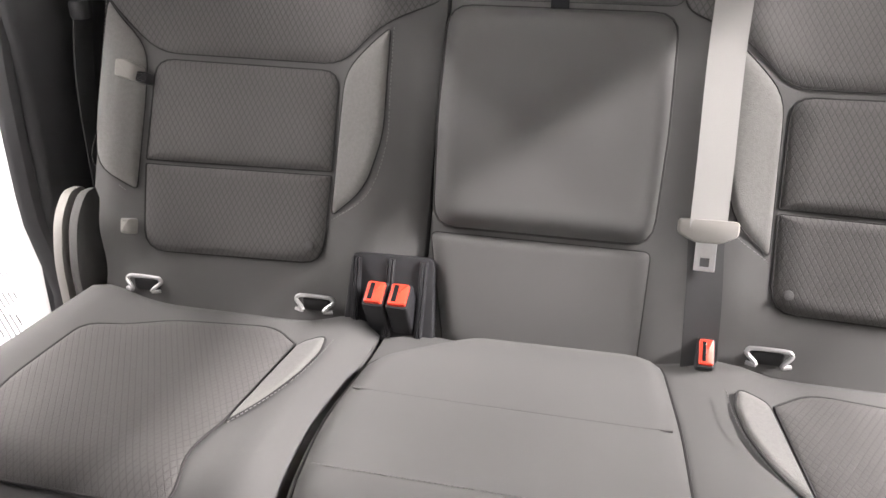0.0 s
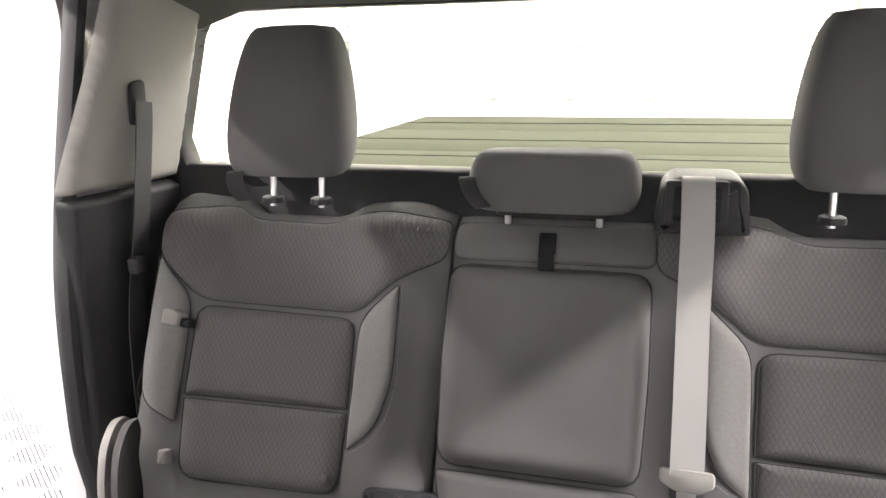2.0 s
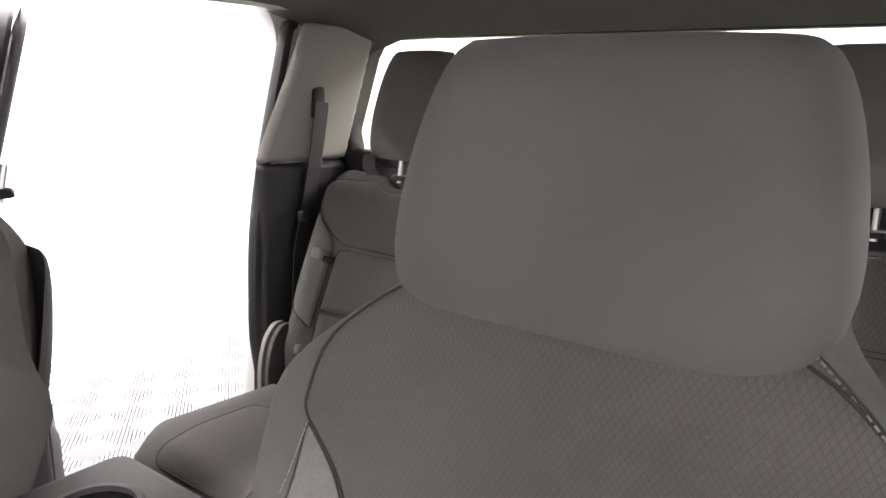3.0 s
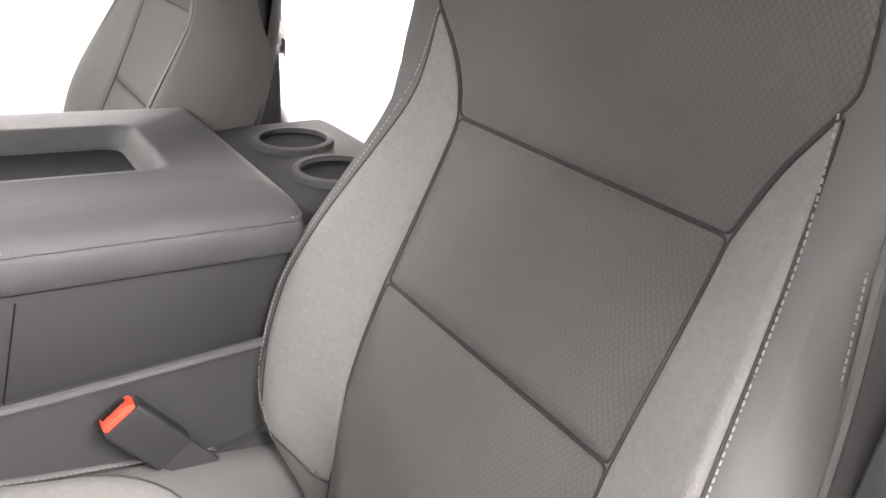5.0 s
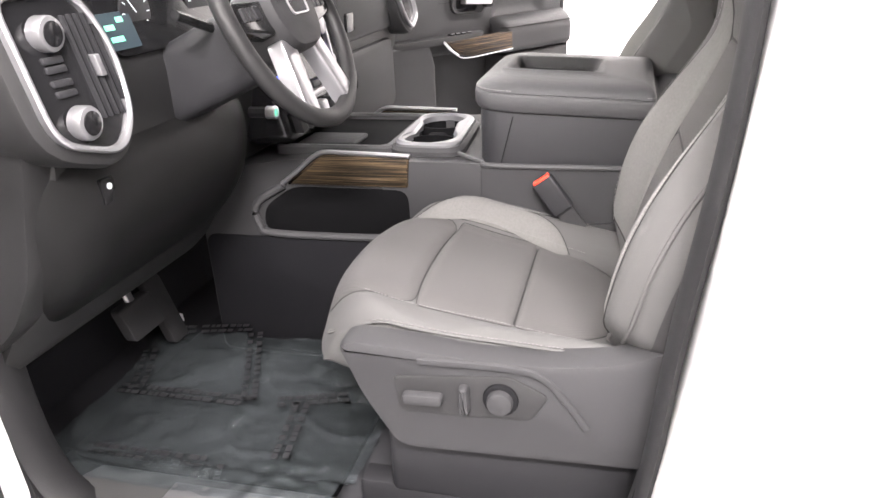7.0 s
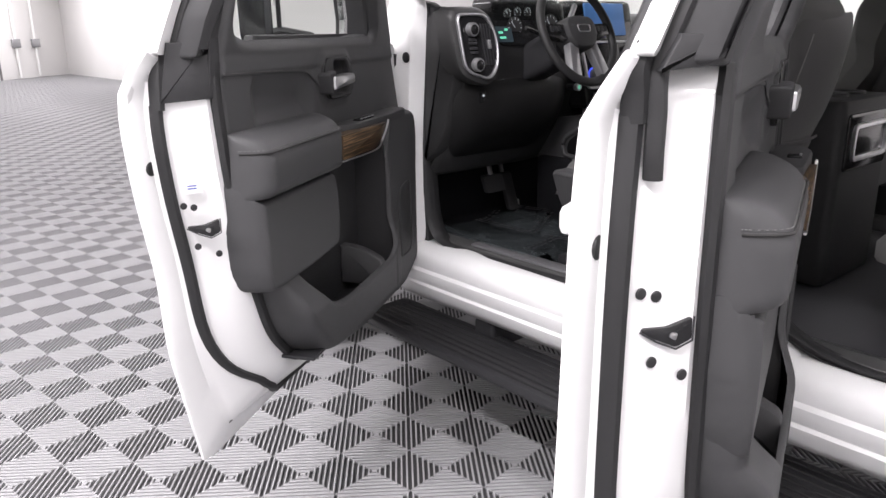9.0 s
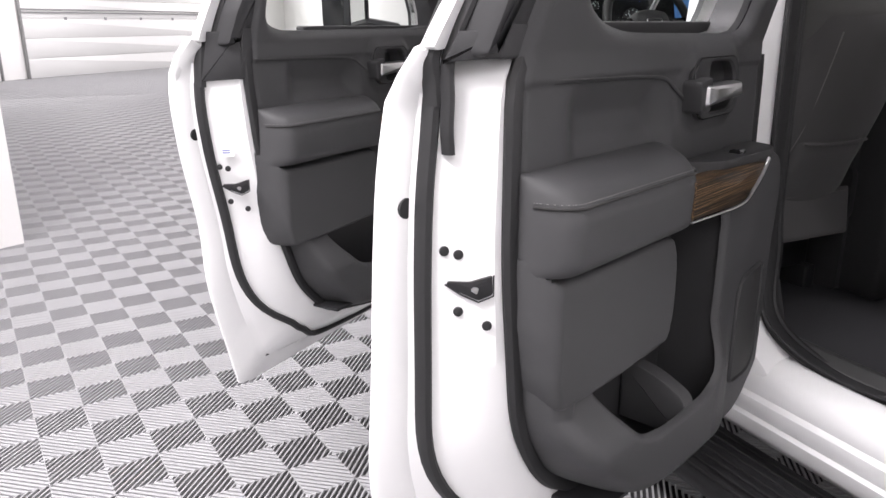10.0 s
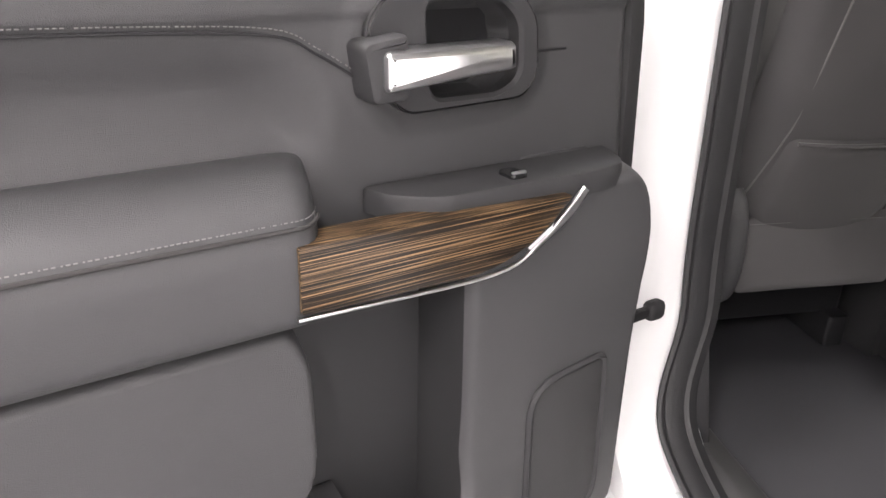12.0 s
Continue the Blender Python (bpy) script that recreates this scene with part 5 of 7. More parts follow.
# ---- doors ----
def resample(poly, centre, n=120):
    """n places on an outline, spread by direction from a centre."""
    poly, c = [Vector(p[:2]) for p in poly], Vector(centre)
    out = []
    for k in range(n):
        a = 2 * math.pi * k / n
        d = Vector((math.cos(a), math.sin(a)))
        far = 0
        for i, p in enumerate(poly):
            e = poly[(i + 1) % len(poly)] - p
            den = d.x * e.y - d.y * e.x
            if abs(den) < 1e-12:
                continue
            s = ((p.x - c.x) * e.y - (p.y - c.y) * e.x) / den
            t = ((p.x - c.x) * d.y - (p.y - c.y) * d.x) / den
            if s > far and -1e-9 <= t <= 1 + 1e-9:
                far = s
        out.append(c + d * far)
    return out


def truck_door(m, g, label):
    """A cab door, hinged at u = 0. u runs to its latch, w into the cab, z up. g holds the lengths that set front and rear doors apart."""
    fy = facing("y")
    L, o, h, p2, e2, dz, belt = g["latch"], g["shift"], g["handle"], g["lip"], g["tip"], g["drop"], g["belt"]
    c = (L * 0.5, 0.98)
    outer = resample(dense(rounded(g["outer"], 0.03), 0.02), c)
    inner = resample(dense(rounded(g["inner"], 0.06), 0.02), c)
    bm = bmesh.new()
    rows = []
    for t, w in ((0.0, -0.05), (0.0, -0.042), (0.05, -0.034), (0.3, -0.024), (0.36, -0.008), (0.42, 0.006), (0.62, 0.046), (0.8, 0.079), (1.0, 0.084), (1.03, 0.03)):
        row = [a.lerp(b, t) for a, b in zip(outer, inner)]
        rows.append([fy(p.x, p.y, w + (0.042 * smooth_step((p.y - 1.35) / 0.09) if w < -0.02 else 0.0)) for p in row])
    bridge(bm, rows)
    door = part("door", bm, PAINT, BODY, label)
    door.matrix_world = m
    heel = Vector(g["outer"][4][:2])
    turn = [0.37 + 0.3 * math.exp(-(((a - heel).length / 0.2) ** 2)) for a in outer]
    ring = [a.lerp(b, t).to_3d() + Vector((0, 0, np.interp(t, (0.3, 0.36, 0.42, 0.62, 0.8), (-0.024, -0.008, 0.006, 0.046, 0.079)))) for a, b, t in zip(outer, inner, turn)]
    k = max(range(len(ring)), key=lambda i: ring[i].y - abs(ring[i].x - L / 2))
    ring = [p for p in ring[k:] + ring[:k] if p.y < 1.37 or p.x < L / 2]
    part("weather_seal", tube([fy(p.x, p.y, p.z + 0.002) for p in ring], 0.0105, 0.016, 8, up=(0, 1, 0)), RUBBER, door, "black rubber weather seal")
    rim = [a.lerp(b, 0.97) for a, b in zip(outer, inner)]
    k = max(range(len(rim)), key=lambda i: rim[i].y - abs(rim[i].x - L / 2))
    rim = [p for p in rim[k:] + rim[:k] if p.y < 1.415]
    part("edge_seal", tube([fy(p.x, p.y, 0.088) for p in rim], 0.015, 0.012, 8, up=(0, 1, 0)), RUBBER, door)
    part("foot_seal", tube([fy(p, 0.492 + 0.012 * (p / L), -0.035) for p in np.linspace(0.12, L * 0.9, 8)], 0.012, 0.016, 8, up=(0, 1, 0)), RUBBER, door, "black rubber sill seal")
    # latch, holes and bolts on the edge

    def spot(u, w, z):
        return Matrix.Translation((u, w, z)) @ Matrix.Rotation(radians(52), 4, "Z") @ Matrix.Rotation(radians(90), 4, "Y")

    part("bolt", disc(Matrix.Translation((L + 0.057, -0.03, 1.206 - dz * 0.3)) @ Matrix.Rotation(radians(-90), 4, "X"), 0.016, 0.006, 18, 0.002), RUBBER, door, "round black plug")
    for du, w, z in ((0.031, 0.022, 1.146 - dz), (0.018, 0.038, 1.141 - dz), (0.018, 0.038, 1.053 - dz), (-0.008, 0.072, 1.032 - dz)):
        part("bolt", disc(spot(L + du, w, z), 0.0075, 0.003, 14, 0.001), RUBBER, door, "small dark bolt")
    lf = lambda u, v, w: Vector((L + 0.008 - 0.6 * u + w * 0.8, 0.051 + u * 0.78 + w * 0.6, v - dz - 0.002))
    part("latch", slab(rounded([(-0.034, 1.094), (-0.033, 1.102), (0.0, 1.102), (0.034, 1.113), (0.035, 1.084), (0.014, 1.074), (-0.012, 1.085)], 0.004), lf, -0.004, 0.0045, 0.0015), GLOSS, door, "black door latch")
    part("latch_claw", slab(rounded([(0.002, 1.09), (0.012, 1.084), (0.015, 1.094), (0.006, 1.096)], 0.003), lf, 0.003, 0.0068, 0.001), STEEL, door)
    part("latch_rim", tube([lf(u, v, 0.004) for u, v in ((-0.036, 1.098), (-0.012, 1.083), (0.014, 1.072), (0.036, 1.082), (0.036, 1.114))], 0.0014, n=6), PLASTIC, door)
    if g["window"]:
        part("vin_sticker", slab(rounded([(-0.03, 1.175), (0.005, 1.175), (0.005, 1.195), (-0.03, 1.195)], 0.002), lf, 0.0, 0.0052, 0), DOOR_WHITE, door, "small white sticker")
        for v in (1.184, 1.19):
            part("sticker_print", slab(rounded([(-0.026, v), (-0.006, v), (-0.006, v + 0.003), (-0.026, v + 0.003)], 0.0005, 1), lf, 0.005, 0.0057, 0), STICKER_BLUE, door)
    # trim sheet
    side = [p for p in g["inner"][1:-1]] + [(g["inner"][-1][0], 1.425, 0.02)]
    sheet = [Vector(p[:2]) for p in dense(rounded(side + g["frame_out"][2:] + [(g["frame_out"][0][0], 1.44, 0.02)], 0.05), 0.01)]
    low = g["lead"]
    proud = [Vector(p) for p in rounded([(L, 1.106, 0.01), (0.44 + o, 1.106, 0.01), (0.27 + p2, 1.125, 0.01), (0.25 + p2, 1.2, 0.03), (0.1 + p2, 1.212, 0.03), (low + 0.03, 1.205, 0.05), (low, 1.12, 0.05),
                    (low + 0.012, 0.98, 0.05), (low + 0.01, 0.62, 0.03), (low + 0.1, 0.5), (L, 0.5)], 0.03)]
    pocket = [Vector(p) for p in rounded([(0.705 + o, 0.9, 0.02), (0.665 + o, 0.835, 0.03), (0.598 + o, 0.768, 0.035), (0.5 + o, 0.748, 0.05), (0.325 + p2, 0.752, 0.06), (0.268 + p2, 0.81, 0.06), (0.262 + p2, 0.93, 0.05), (0.265 + p2, 1.13, 0.01), (0.5 + o, 1.13, 0.01), (0.5 + o, 0.9, 0.01)], 0.02)]
    bez = [(0.358 + h, 1.37), (0.337 + h, 1.4), (0.178 + h, 1.4), (0.152 + h, 1.372), (0.146 + h, 1.31), (0.165 + h, 1.286), (0.314 + h, 1.282), (0.35 + h, 1.315)]
    bezel = [Vector(p) for p in rounded(bez, 0.014)]
    cup = [Vector(p) for p in rounded([(0.292 + h, 1.39), (0.2 + h, 1.39), (0.176 + h, 1.368), (0.172 + h, 1.312), (0.196 + h, 1.296), (0.284 + h, 1.296)], 0.014)]
    dish = [Vector(p) for p in rounded([(0.73 + h, 1.368), (0.45 + h, 1.362), (0.40 + h, 1.31), (0.40 + h, 1.24), (0.72 + h, 1.24)], 0.05)]


    pane_at = [Vector(p) for p in rounded(g["frame_in"], 0.05)]

    def bulge(d, r):
        """A quarter round of radius r at distance d from an edge."""
        return np.sqrt(np.clip(1 - (1 - np.clip(d / r, 0, 1)) ** 2, 0, 1))

    def height(pts):
        u, z = pts[:, 0], pts[:, 1]
        edge = edge_of(pts, sheet)[0]
        w = 0.098 + 0.006 * steps((z - 1.372) / 0.012)
        w -= 0.026 * steps((edge_of(pts, dish)[0] + 0.02) / 0.075)
        w += 0.008 * steps((edge_of(pts, bezel)[0] + 0.03) / 0.03)
        w -= 0.05 * steps((edge_of(pts, cup)[0] + 0.006) / 0.008)
        lip = 0.17 + 0.034 * steps((0.89 - z) / 0.13) * (1 - steps((0.66 - z) / 0.1)) * steps((u - 0.17 - p2) / 0.1)
        lip = np.where(u > 0.3 + p2, np.minimum(lip, 0.146 + 0.055 * steps((0.9 - z) / 0.12)), lip)
        lip = np.maximum(lip, 0.158 * steps((u - L + 0.22) / 0.1))
        inside = bulge(edge_of(pts, proud)[0], 0.02) * bulge(edge, np.where(u < 0.2 + p2, 0.014, 0.045))
        w = np.where(edge_of(pts, proud)[0] > 0, np.maximum(w, 0.09 + (lip - 0.09) * inside), w)
        w = w - 0.012 * np.clip(1 + edge_of(pts, pocket)[0] / 0.012, 0, 1) ** 2
        w = np.maximum(w, 0.046)
        w = w - 0.022 * np.clip(1 + edge_of(pts, pane_at)[0] / 0.03, 0, 1) ** 2
        return w - 0.016 * np.clip(1 - edge / 0.02, 0, 1) ** 2 + 0.28 * np.maximum(0, z - 1.42)

    part("door_trim", holed(holed(moulded(sheet, height), pocket), pane_at), VINYL_SOFT, door, "charcoal moulded door trim")
    part("pocket_liner", slab(rounded([(0.235 + p2, 1.15), (0.52 + o, 1.15), (0.74 + o, 0.95), (0.74 + o, 0.63), (0.235 + p2, 0.61)], 0.02), fy, 0.04, 0.047, 0.0), VINYL, door, "charcoal pocket liner")
    part("pocket_side", slab(rounded([(0.046, 1.13), (0.15, 1.13), (0.16, 0.9), (0.175, 0.78), (0.17, 0.62), (0.046, 0.62)], 0.01), facing("x"), 0.25 + p2, 0.255 + p2, 0.0), VINYL, door)
    line = [(L - 0.045, 1.384), (L - 0.17, 1.381), (0.55 + h, 1.377), (0.44 + h, 1.37), (0.40 + h, 1.352), (0.365 + h, 1.33)]
    part("stitching", stitches(spline([fy(u, z, height(np.array([(u, z)]))[0] + 0.002) for u, z in line], 6), (0, 1, 0), 0.005, 0.0007), STITCH_DARK, door, "grey stitching")
    part("trim_seam", tube(spline([fy(u, z - 0.006, height(np.array([(u, z - 0.006)]))[0] + 0.0018) for u, z in line], 8), 0.0016, n=6), PLASTIC, door)
    line = [(0.146 + h, 1.334), (0.12 + h, 1.333), (0.095 + h, 1.333)]
    part("trim_seam", tube(spline([fy(u, z, height(np.array([(u, z)]))[0] + 0.001) for u, z in line], 4), 0.0014, n=6), PLASTIC, door)
    # armrest: a soft block with a rounded front
    arm = bmesh.new()
    rows = []
    a0, a1 = 0.418 + o, L - 0.043
    prof = rounded([(0.085, 1.11), (0.168, 1.108, 0.012), (0.183, 1.125, 0.012), (0.186, 1.2, 0.02), (0.165, 1.235, 0.02), (0.12, 1.256, 0.02), (0.085, 1.258)], 0.01)
    for k in range(40):
        t = k / 39
        u = a0 + (a1 - a0) * (0.5 - 0.5 * math.cos(math.pi * t))
        e = min(1.0, (u - a0) / 0.04) if u - a0 < 0.04 else 1.0
        f = min(1.0, (a1 - u) / 0.05) if a1 - u < 0.05 else 1.0
        q = (1 - (1 - e) ** 2) ** 0.5
        q2 = 0.12 + 0.88 * (1 - (1 - f) ** 2) ** 0.5
        rows.append([(u, 0.085 + (p.x - 0.085) * max(0.35, q) * q2, 1.11 + (p.y - 1.11) * (0.93 + 0.07 * q)) for p in prof])
    bridge(arm, rows)
    rest = part("armrest", arm, VINYL_SOFT, door, "padded charcoal armrest")
    rim = [(u, 0.085 + (0.178 - 0.085) * max(0.35, (1 - (1 - min(1.0, (u - a0) / 0.04)) ** 2) ** 0.5) * (0.12 + 0.88 * (1 - (1 - min(1.0, (a1 - u) / 0.05)) ** 2) ** 0.5), 1.2195) for u in a0 + 0.012 + (a1 - a0 - 0.014) * (0.5 - 0.5 * np.cos(np.linspace(0, math.pi, 44)))]
    part("stitching", stitches(rim, (0, 1, 0), 0.005, 0.0007), STITCH_DARK, door, "grey stitching")
    part("piping", tube([(u, w + 0.0035, z - 0.006) for u, w, z in rim], 0.0022, n=6), SEAM, door)
    pad_at = [Vector(p) for p in dense(rounded([(L - 0.036, 1.15, 0.004), (L - 0.07, 1.107, 0.02), (0.455 + o, 1.107, 0.02), (0.434 + o, 1.06, 0.03), (0.432 + o, 0.93, 0.03), (0.446 + o, 0.882, 0.022), (0.6 + o, 0.874), (0.72 + o, 0.872), (L - 0.082, 0.873, 0.02), (L - 0.06, 0.93), (L - 0.044, 1.02)], 0.02), 0.01)]

    def pad_height(pts):
        d = edge_of(pts, pad_at)[0]
        rear = np.clip((L - 0.04 - pts[:, 0]) / 0.05, 0, 1)
        hang = 0.05 + 0.108 * bulge(d, 0.016)
        return np.minimum(hang, 0.088 + 0.073 * np.sqrt(1 - (1 - rear) ** 2)) + 0.003 * np.sin(np.clip((pts[:, 1] - 0.88) / 0.22, 0, 1) * math.pi)

    part("lower_pad", moulded(pad_at, pad_height), VINYL_SOFT, door, "charcoal lower door pad", 60)
    # wood inlay with a bright edge
    wood = rounded([(0.463 + o, 1.198), (0.146 + e2, 1.193), (0.19 + e2, 1.152, 0.03), (0.25 + e2, 1.127, 0.03), (0.463 + o, 1.132)], 0.003)
    part("wood_inlay", slab(wood, fy, 0.15, 0.1885, 0.0008), WOOD, door, "dark open grain wood inlay")
    bright = [(0.467 + o, 1.194), (0.467 + o, 1.128), (0.25 + e2, 1.122), (0.19 + e2, 1.146), (0.158 + e2, 1.172), (0.134 + e2, 1.195)]
    part("wood_trim", tube(spline([fy(u, z, 0.187) for u, z in bright[1:]], 6), 0.0022, 0.003, 8, up=(0, 1, 0)), CHROME, door, "satin chrome edge")
    edge = [fy(u, z, 0.1865) for u, z in ((0.2 + e2, 1.138), (0.152 + e2, 1.17), (0.127 + e2, 1.197))]
    part("wood_trim", tube(spline(edge, 6), 0.0055, 0.003, 8, up=(0, 1, 0)), CHROME, door, "satin chrome edge")
    pod = rounded([(0.36 + o, 0.1), (0.345 + o, 0.14, 0.02), (0.3 + o, 0.17, 0.015), (0.1 + e2, 0.178, 0.02), (0.045 + p2, 0.168, 0.04), (0.02 + p2, 0.1)], 0.01)
    part("switch_pod", slab(pod, flat, 1.185, 1.2125, 0.006), VINYL, door, "charcoal switch pod")
    n = 4 if g["window"] else 1
    for k in range(n):
        u = 0.2 + e2 + 0.03 * k
        part("window_switch", box(u - 0.011, u + 0.011, 0.135, 0.162, 1.21, 1.218, 0.003), GLOSS, door, "black window switch")
        part("switch_tip", box(u - 0.009, u + 0.009, 0.156, 0.161, 1.217, 1.22, 0.001), SILVER, door)
    part("pocket_divider", slab(rounded([(0.046, 0.68), (0.19, 0.68), (0.19, 0.765, 0.02), (0.12, 0.8, 0.03), (0.046, 0.81, 0.01)], 0.006), facing("x"), 0.385 + p2, 0.42 + p2, 0.008), VINYL_SOFT, door)
    part("pocket_floor", box(0.25 + p2, 0.7 + o, 0.045, 0.175, 0.64, 0.65, 0.004), PLASTIC, door)
    spk = rounded([(0.165 + p2, 0.938, 0.04), (0.05 + p2, 0.952, 0.012), (0.04 + p2, 0.70, 0.05), (0.158 + p2, 0.702, 0.015)], 0.02)
    part("speaker_rim", ringed(inset(spk, -0.008), spk, fy, 0.15, 0.1765, 0.004), VINYL, door)
    part("speaker_grille", slab(spk, fy, 0.15, 0.1745, 0.004), GRILLE, door, "fine mesh speaker grille")
    # inside handle in its bezel
    part("handle_bezel", ringed(bezel, cup, fy, 0.095, 0.117, 0.004), VINYL, door, "dark handle bezel")
    part("bezel_rim", tube([fy(p.x, p.y, 0.1145) for p in inset(bezel, 0.003)], 0.0022, n=6, closed=True), GLOSS, door)
    part("handle_cup", slab(cup, fy, 0.045, 0.058, 0.0), PLASTIC, door)
    lever = part("handle_base", slab(rounded([(0.372 + h, 1.358), (0.322 + h, 1.366), (0.32 + h, 1.302), (0.362 + h, 1.3)], 0.01), fy, 0.1, 0.14, 0.008), VINYL, door)
    hb = lambda u, v, w: Vector((u, w - 0.25 * max(0, (0.25 + h) - u) * 0.2, v))
    part("door_handle", slab(rounded([(0.352 + h, 1.312), (0.352 + h, 1.351, 0.008), (0.2 + h, 1.352, 0.006), (0.197 + h, 1.324, 0.006)], 0.008, 6), hb, 0.118, 0.148, 0.009), CHROME, door, "satin chrome door handle")
    # check strap and hinges
    strap = part("check_strap", box(-0.13, 0.02, 0.088, 0.1, 0.924, 0.942, 0.004), RUBBER, door, "black check strap")
    part("strap_head", box(-0.15, -0.115, 0.082, 0.106, 0.918, 0.948, 0.008), RUBBER, door)
    # window frame, glass and outer handle; above the belt they lean inwards
    ft = lambda u, v, w: Vector((u, w + 0.28 * max(0.0, v - 1.42), v))
    fs = lambda u, v, w: ft(u, v, w + 0.042 * smooth_step((v - 1.35) / 0.09))
    fo, fi = rounded(g["frame_out"], 0.05), rounded(g["frame_in"], 0.05)
    part("window_frame", ringed(fo, fi, ft, -0.03, 0.076, 0.01), VINYL_SOFT, door, "black window frame")
    lean = g["lean"]
    top_seal = min((p for p in ring if p.x > L / 2), key=lambda p: abs(p.y - 1.355))
    corner = rounded([(L - 0.055, 1.44), (L + 0.05 - lean * 0.2, 1.425), (L + 0.064 - lean * 0.3, 1.43), (L + 0.06 - lean * 0.4, 1.45), (L + 0.045 - lean * 0.6, 1.5), (L + 0.0 - lean * 0.6, 1.62), (L - 0.12 - lean * 0.3, 1.82), (L - 0.2, 1.82), (L - 0.1, 1.6)], 0.02)
    part("frame_corner", slab(corner, fs, -0.02, -0.05, 0.006), PAINT, door)
    corner = rounded([(L - 0.055, 1.416), (L + 0.03 - lean * 0.2, 1.416), (L + 0.012 - lean * 0.3, 1.5), (L - 0.04 - lean * 0.4, 1.62), (L - 0.13, 1.82), (L - 0.2, 1.82), (L - 0.1, 1.6)], 0.012)
    part("frame_corner", slab(corner, ft, -0.021, 0.09, 0.02), VINYL, door, "black window frame corner")
    run = [(top_seal.x, top_seal.y - 0.01), (top_seal.x * 0.6 + (L + 0.034) * 0.4, 1.385), (L + 0.034, 1.42), (L + 0.024 - lean * 0.2, 1.485), (L - 0.02 - lean * 0.4, 1.62), (L - 0.12, 1.82)]
    part("frame_seal", tube(spline([ft(u, z, 0.0) for u, z in run], 6), 0.011, 0.018, 8, up=(0, 1, 0)), RUBBER, door, "black rubber frame seal")
    run = ([(L + 0.026, 1.286), (L + 0.027, 1.296), (L + 0.029, 1.32)] if belt > 1.4 else []) + [(L + 0.027, 1.36), (L + 0.024, 1.42), (L + 0.008 - lean * 0.2, 1.5), (L - 0.035 - lean * 0.4, 1.62)]
    part("frame_seal", tube(spline([ft(u, z, 0.026) for u, z in run], 6), 0.007, 0.012, 8, up=(0, 1, 0)), RUBBER, door)
    run = [(L + 0.052 - lean * 0.2, 1.435), (L + 0.034 - lean * 0.6, 1.5), (L - 0.012 - lean * 0.6, 1.62), (L - 0.12, 1.82)]
    part("frame_strip", tube(spline([ft(u - 0.006, z, 0.0) for u, z in run], 6), 0.012, 0.008, 8, up=(0, 1, 0)), RUBBER, door)
    jamb = lambda q, v, w: Vector((L + 0.056 - 0.067 * q + w * 0.78, 0.0 + 0.085 * q + w * 0.62, v))
    part("frame_foot", slab(rounded([(g["foot"], belt), (1.02, belt + 0.006), (1.02, 1.45), (g["foot"] + 0.2, 1.45)], 0.004), jamb, -0.004, 0.009, 0.003), VINYL, door, "black window frame foot")
    part("frame_root", slab(rounded([(L - 0.09, belt + 0.004), (L - 0.004, belt + 0.004), (L - 0.012, 1.46), (L - 0.09, 1.46)], 0.006), ft, 0.03, 0.091, 0.004), VINYL, door)
    part("frame_skin", ringed(inset(fo, -0.035), fi, fs, -0.06, -0.028, 0.004), PAINT, door)
    pane = part("window", slab(inset(fi, -0.01), ft, -0.005, 0.0, 0), GLASS, door, "clear door glass")
    pane.visible_shadow = False
    part("belt_strip", box(g["lead"] + 0.08, L - 0.32, 0.0, 0.03, 1.43, 1.462, 0.006), RUBBER, door)
    part("outer_handle", box(L - 0.19, L - 0.01, -0.1, -0.078, 1.195, 1.235, 0.01), PAINT, door, "white outer door handle")
    for u in (L - 0.18, L - 0.03):
        part("handle_foot", box(u - 0.015, u + 0.015, -0.085, -0.045, 1.2, 1.23, 0.006), PAINT, door)
    return door


GRILLE = material("speaker_mesh", (0.03, 0.03, 0.031), 0.6, var=0.3, fine=2500, bump=0.9)
STICKER_BLUE = material("blue_print", (0.1, 0.12, 0.35), 0.5)
REAR = dict(latch=0.888, shift=0.0, handle=0.0, lip=0.0, tip=0.0, drop=0.0, belt=1.41, foot=0.3, lead=-0.03, lean=0.04, window=False,
            outer=[(-0.03, 1.44), (-0.03, 0.52), (0.0, 0.455), (0.6, 0.445), (0.955, 0.44, 0.01), (1.018, 0.78, 0.1), (1.004, 0.92, 0.1), (0.994, 1.12, 0.1), (0.982, 1.26, 0.06), (0.964, 1.345), (0.946, 1.44)],
            inner=[(-0.015, 1.425), (-0.035, 1.10), (-0.03, 0.70), (0.08, 0.60), (0.4, 0.575), (0.6, 0.625), (0.745, 0.725), (0.815, 0.845), (0.846, 1.12), (0.848, 1.425)],
            frame_out=[(0.0, 1.412), (0.848, 1.412), (0.82, 1.56), (0.71, 1.8), (0.6, 1.86), (0.15, 1.88), (0.03, 1.84)],
            frame_in=[(0.105, 1.438), (0.57, 1.445, 0.1), (0.655, 1.462, 0.08), (0.72, 1.505, 0.06), (0.715, 1.57), (0.60, 1.79), (0.15, 1.82), (0.09, 1.79)])
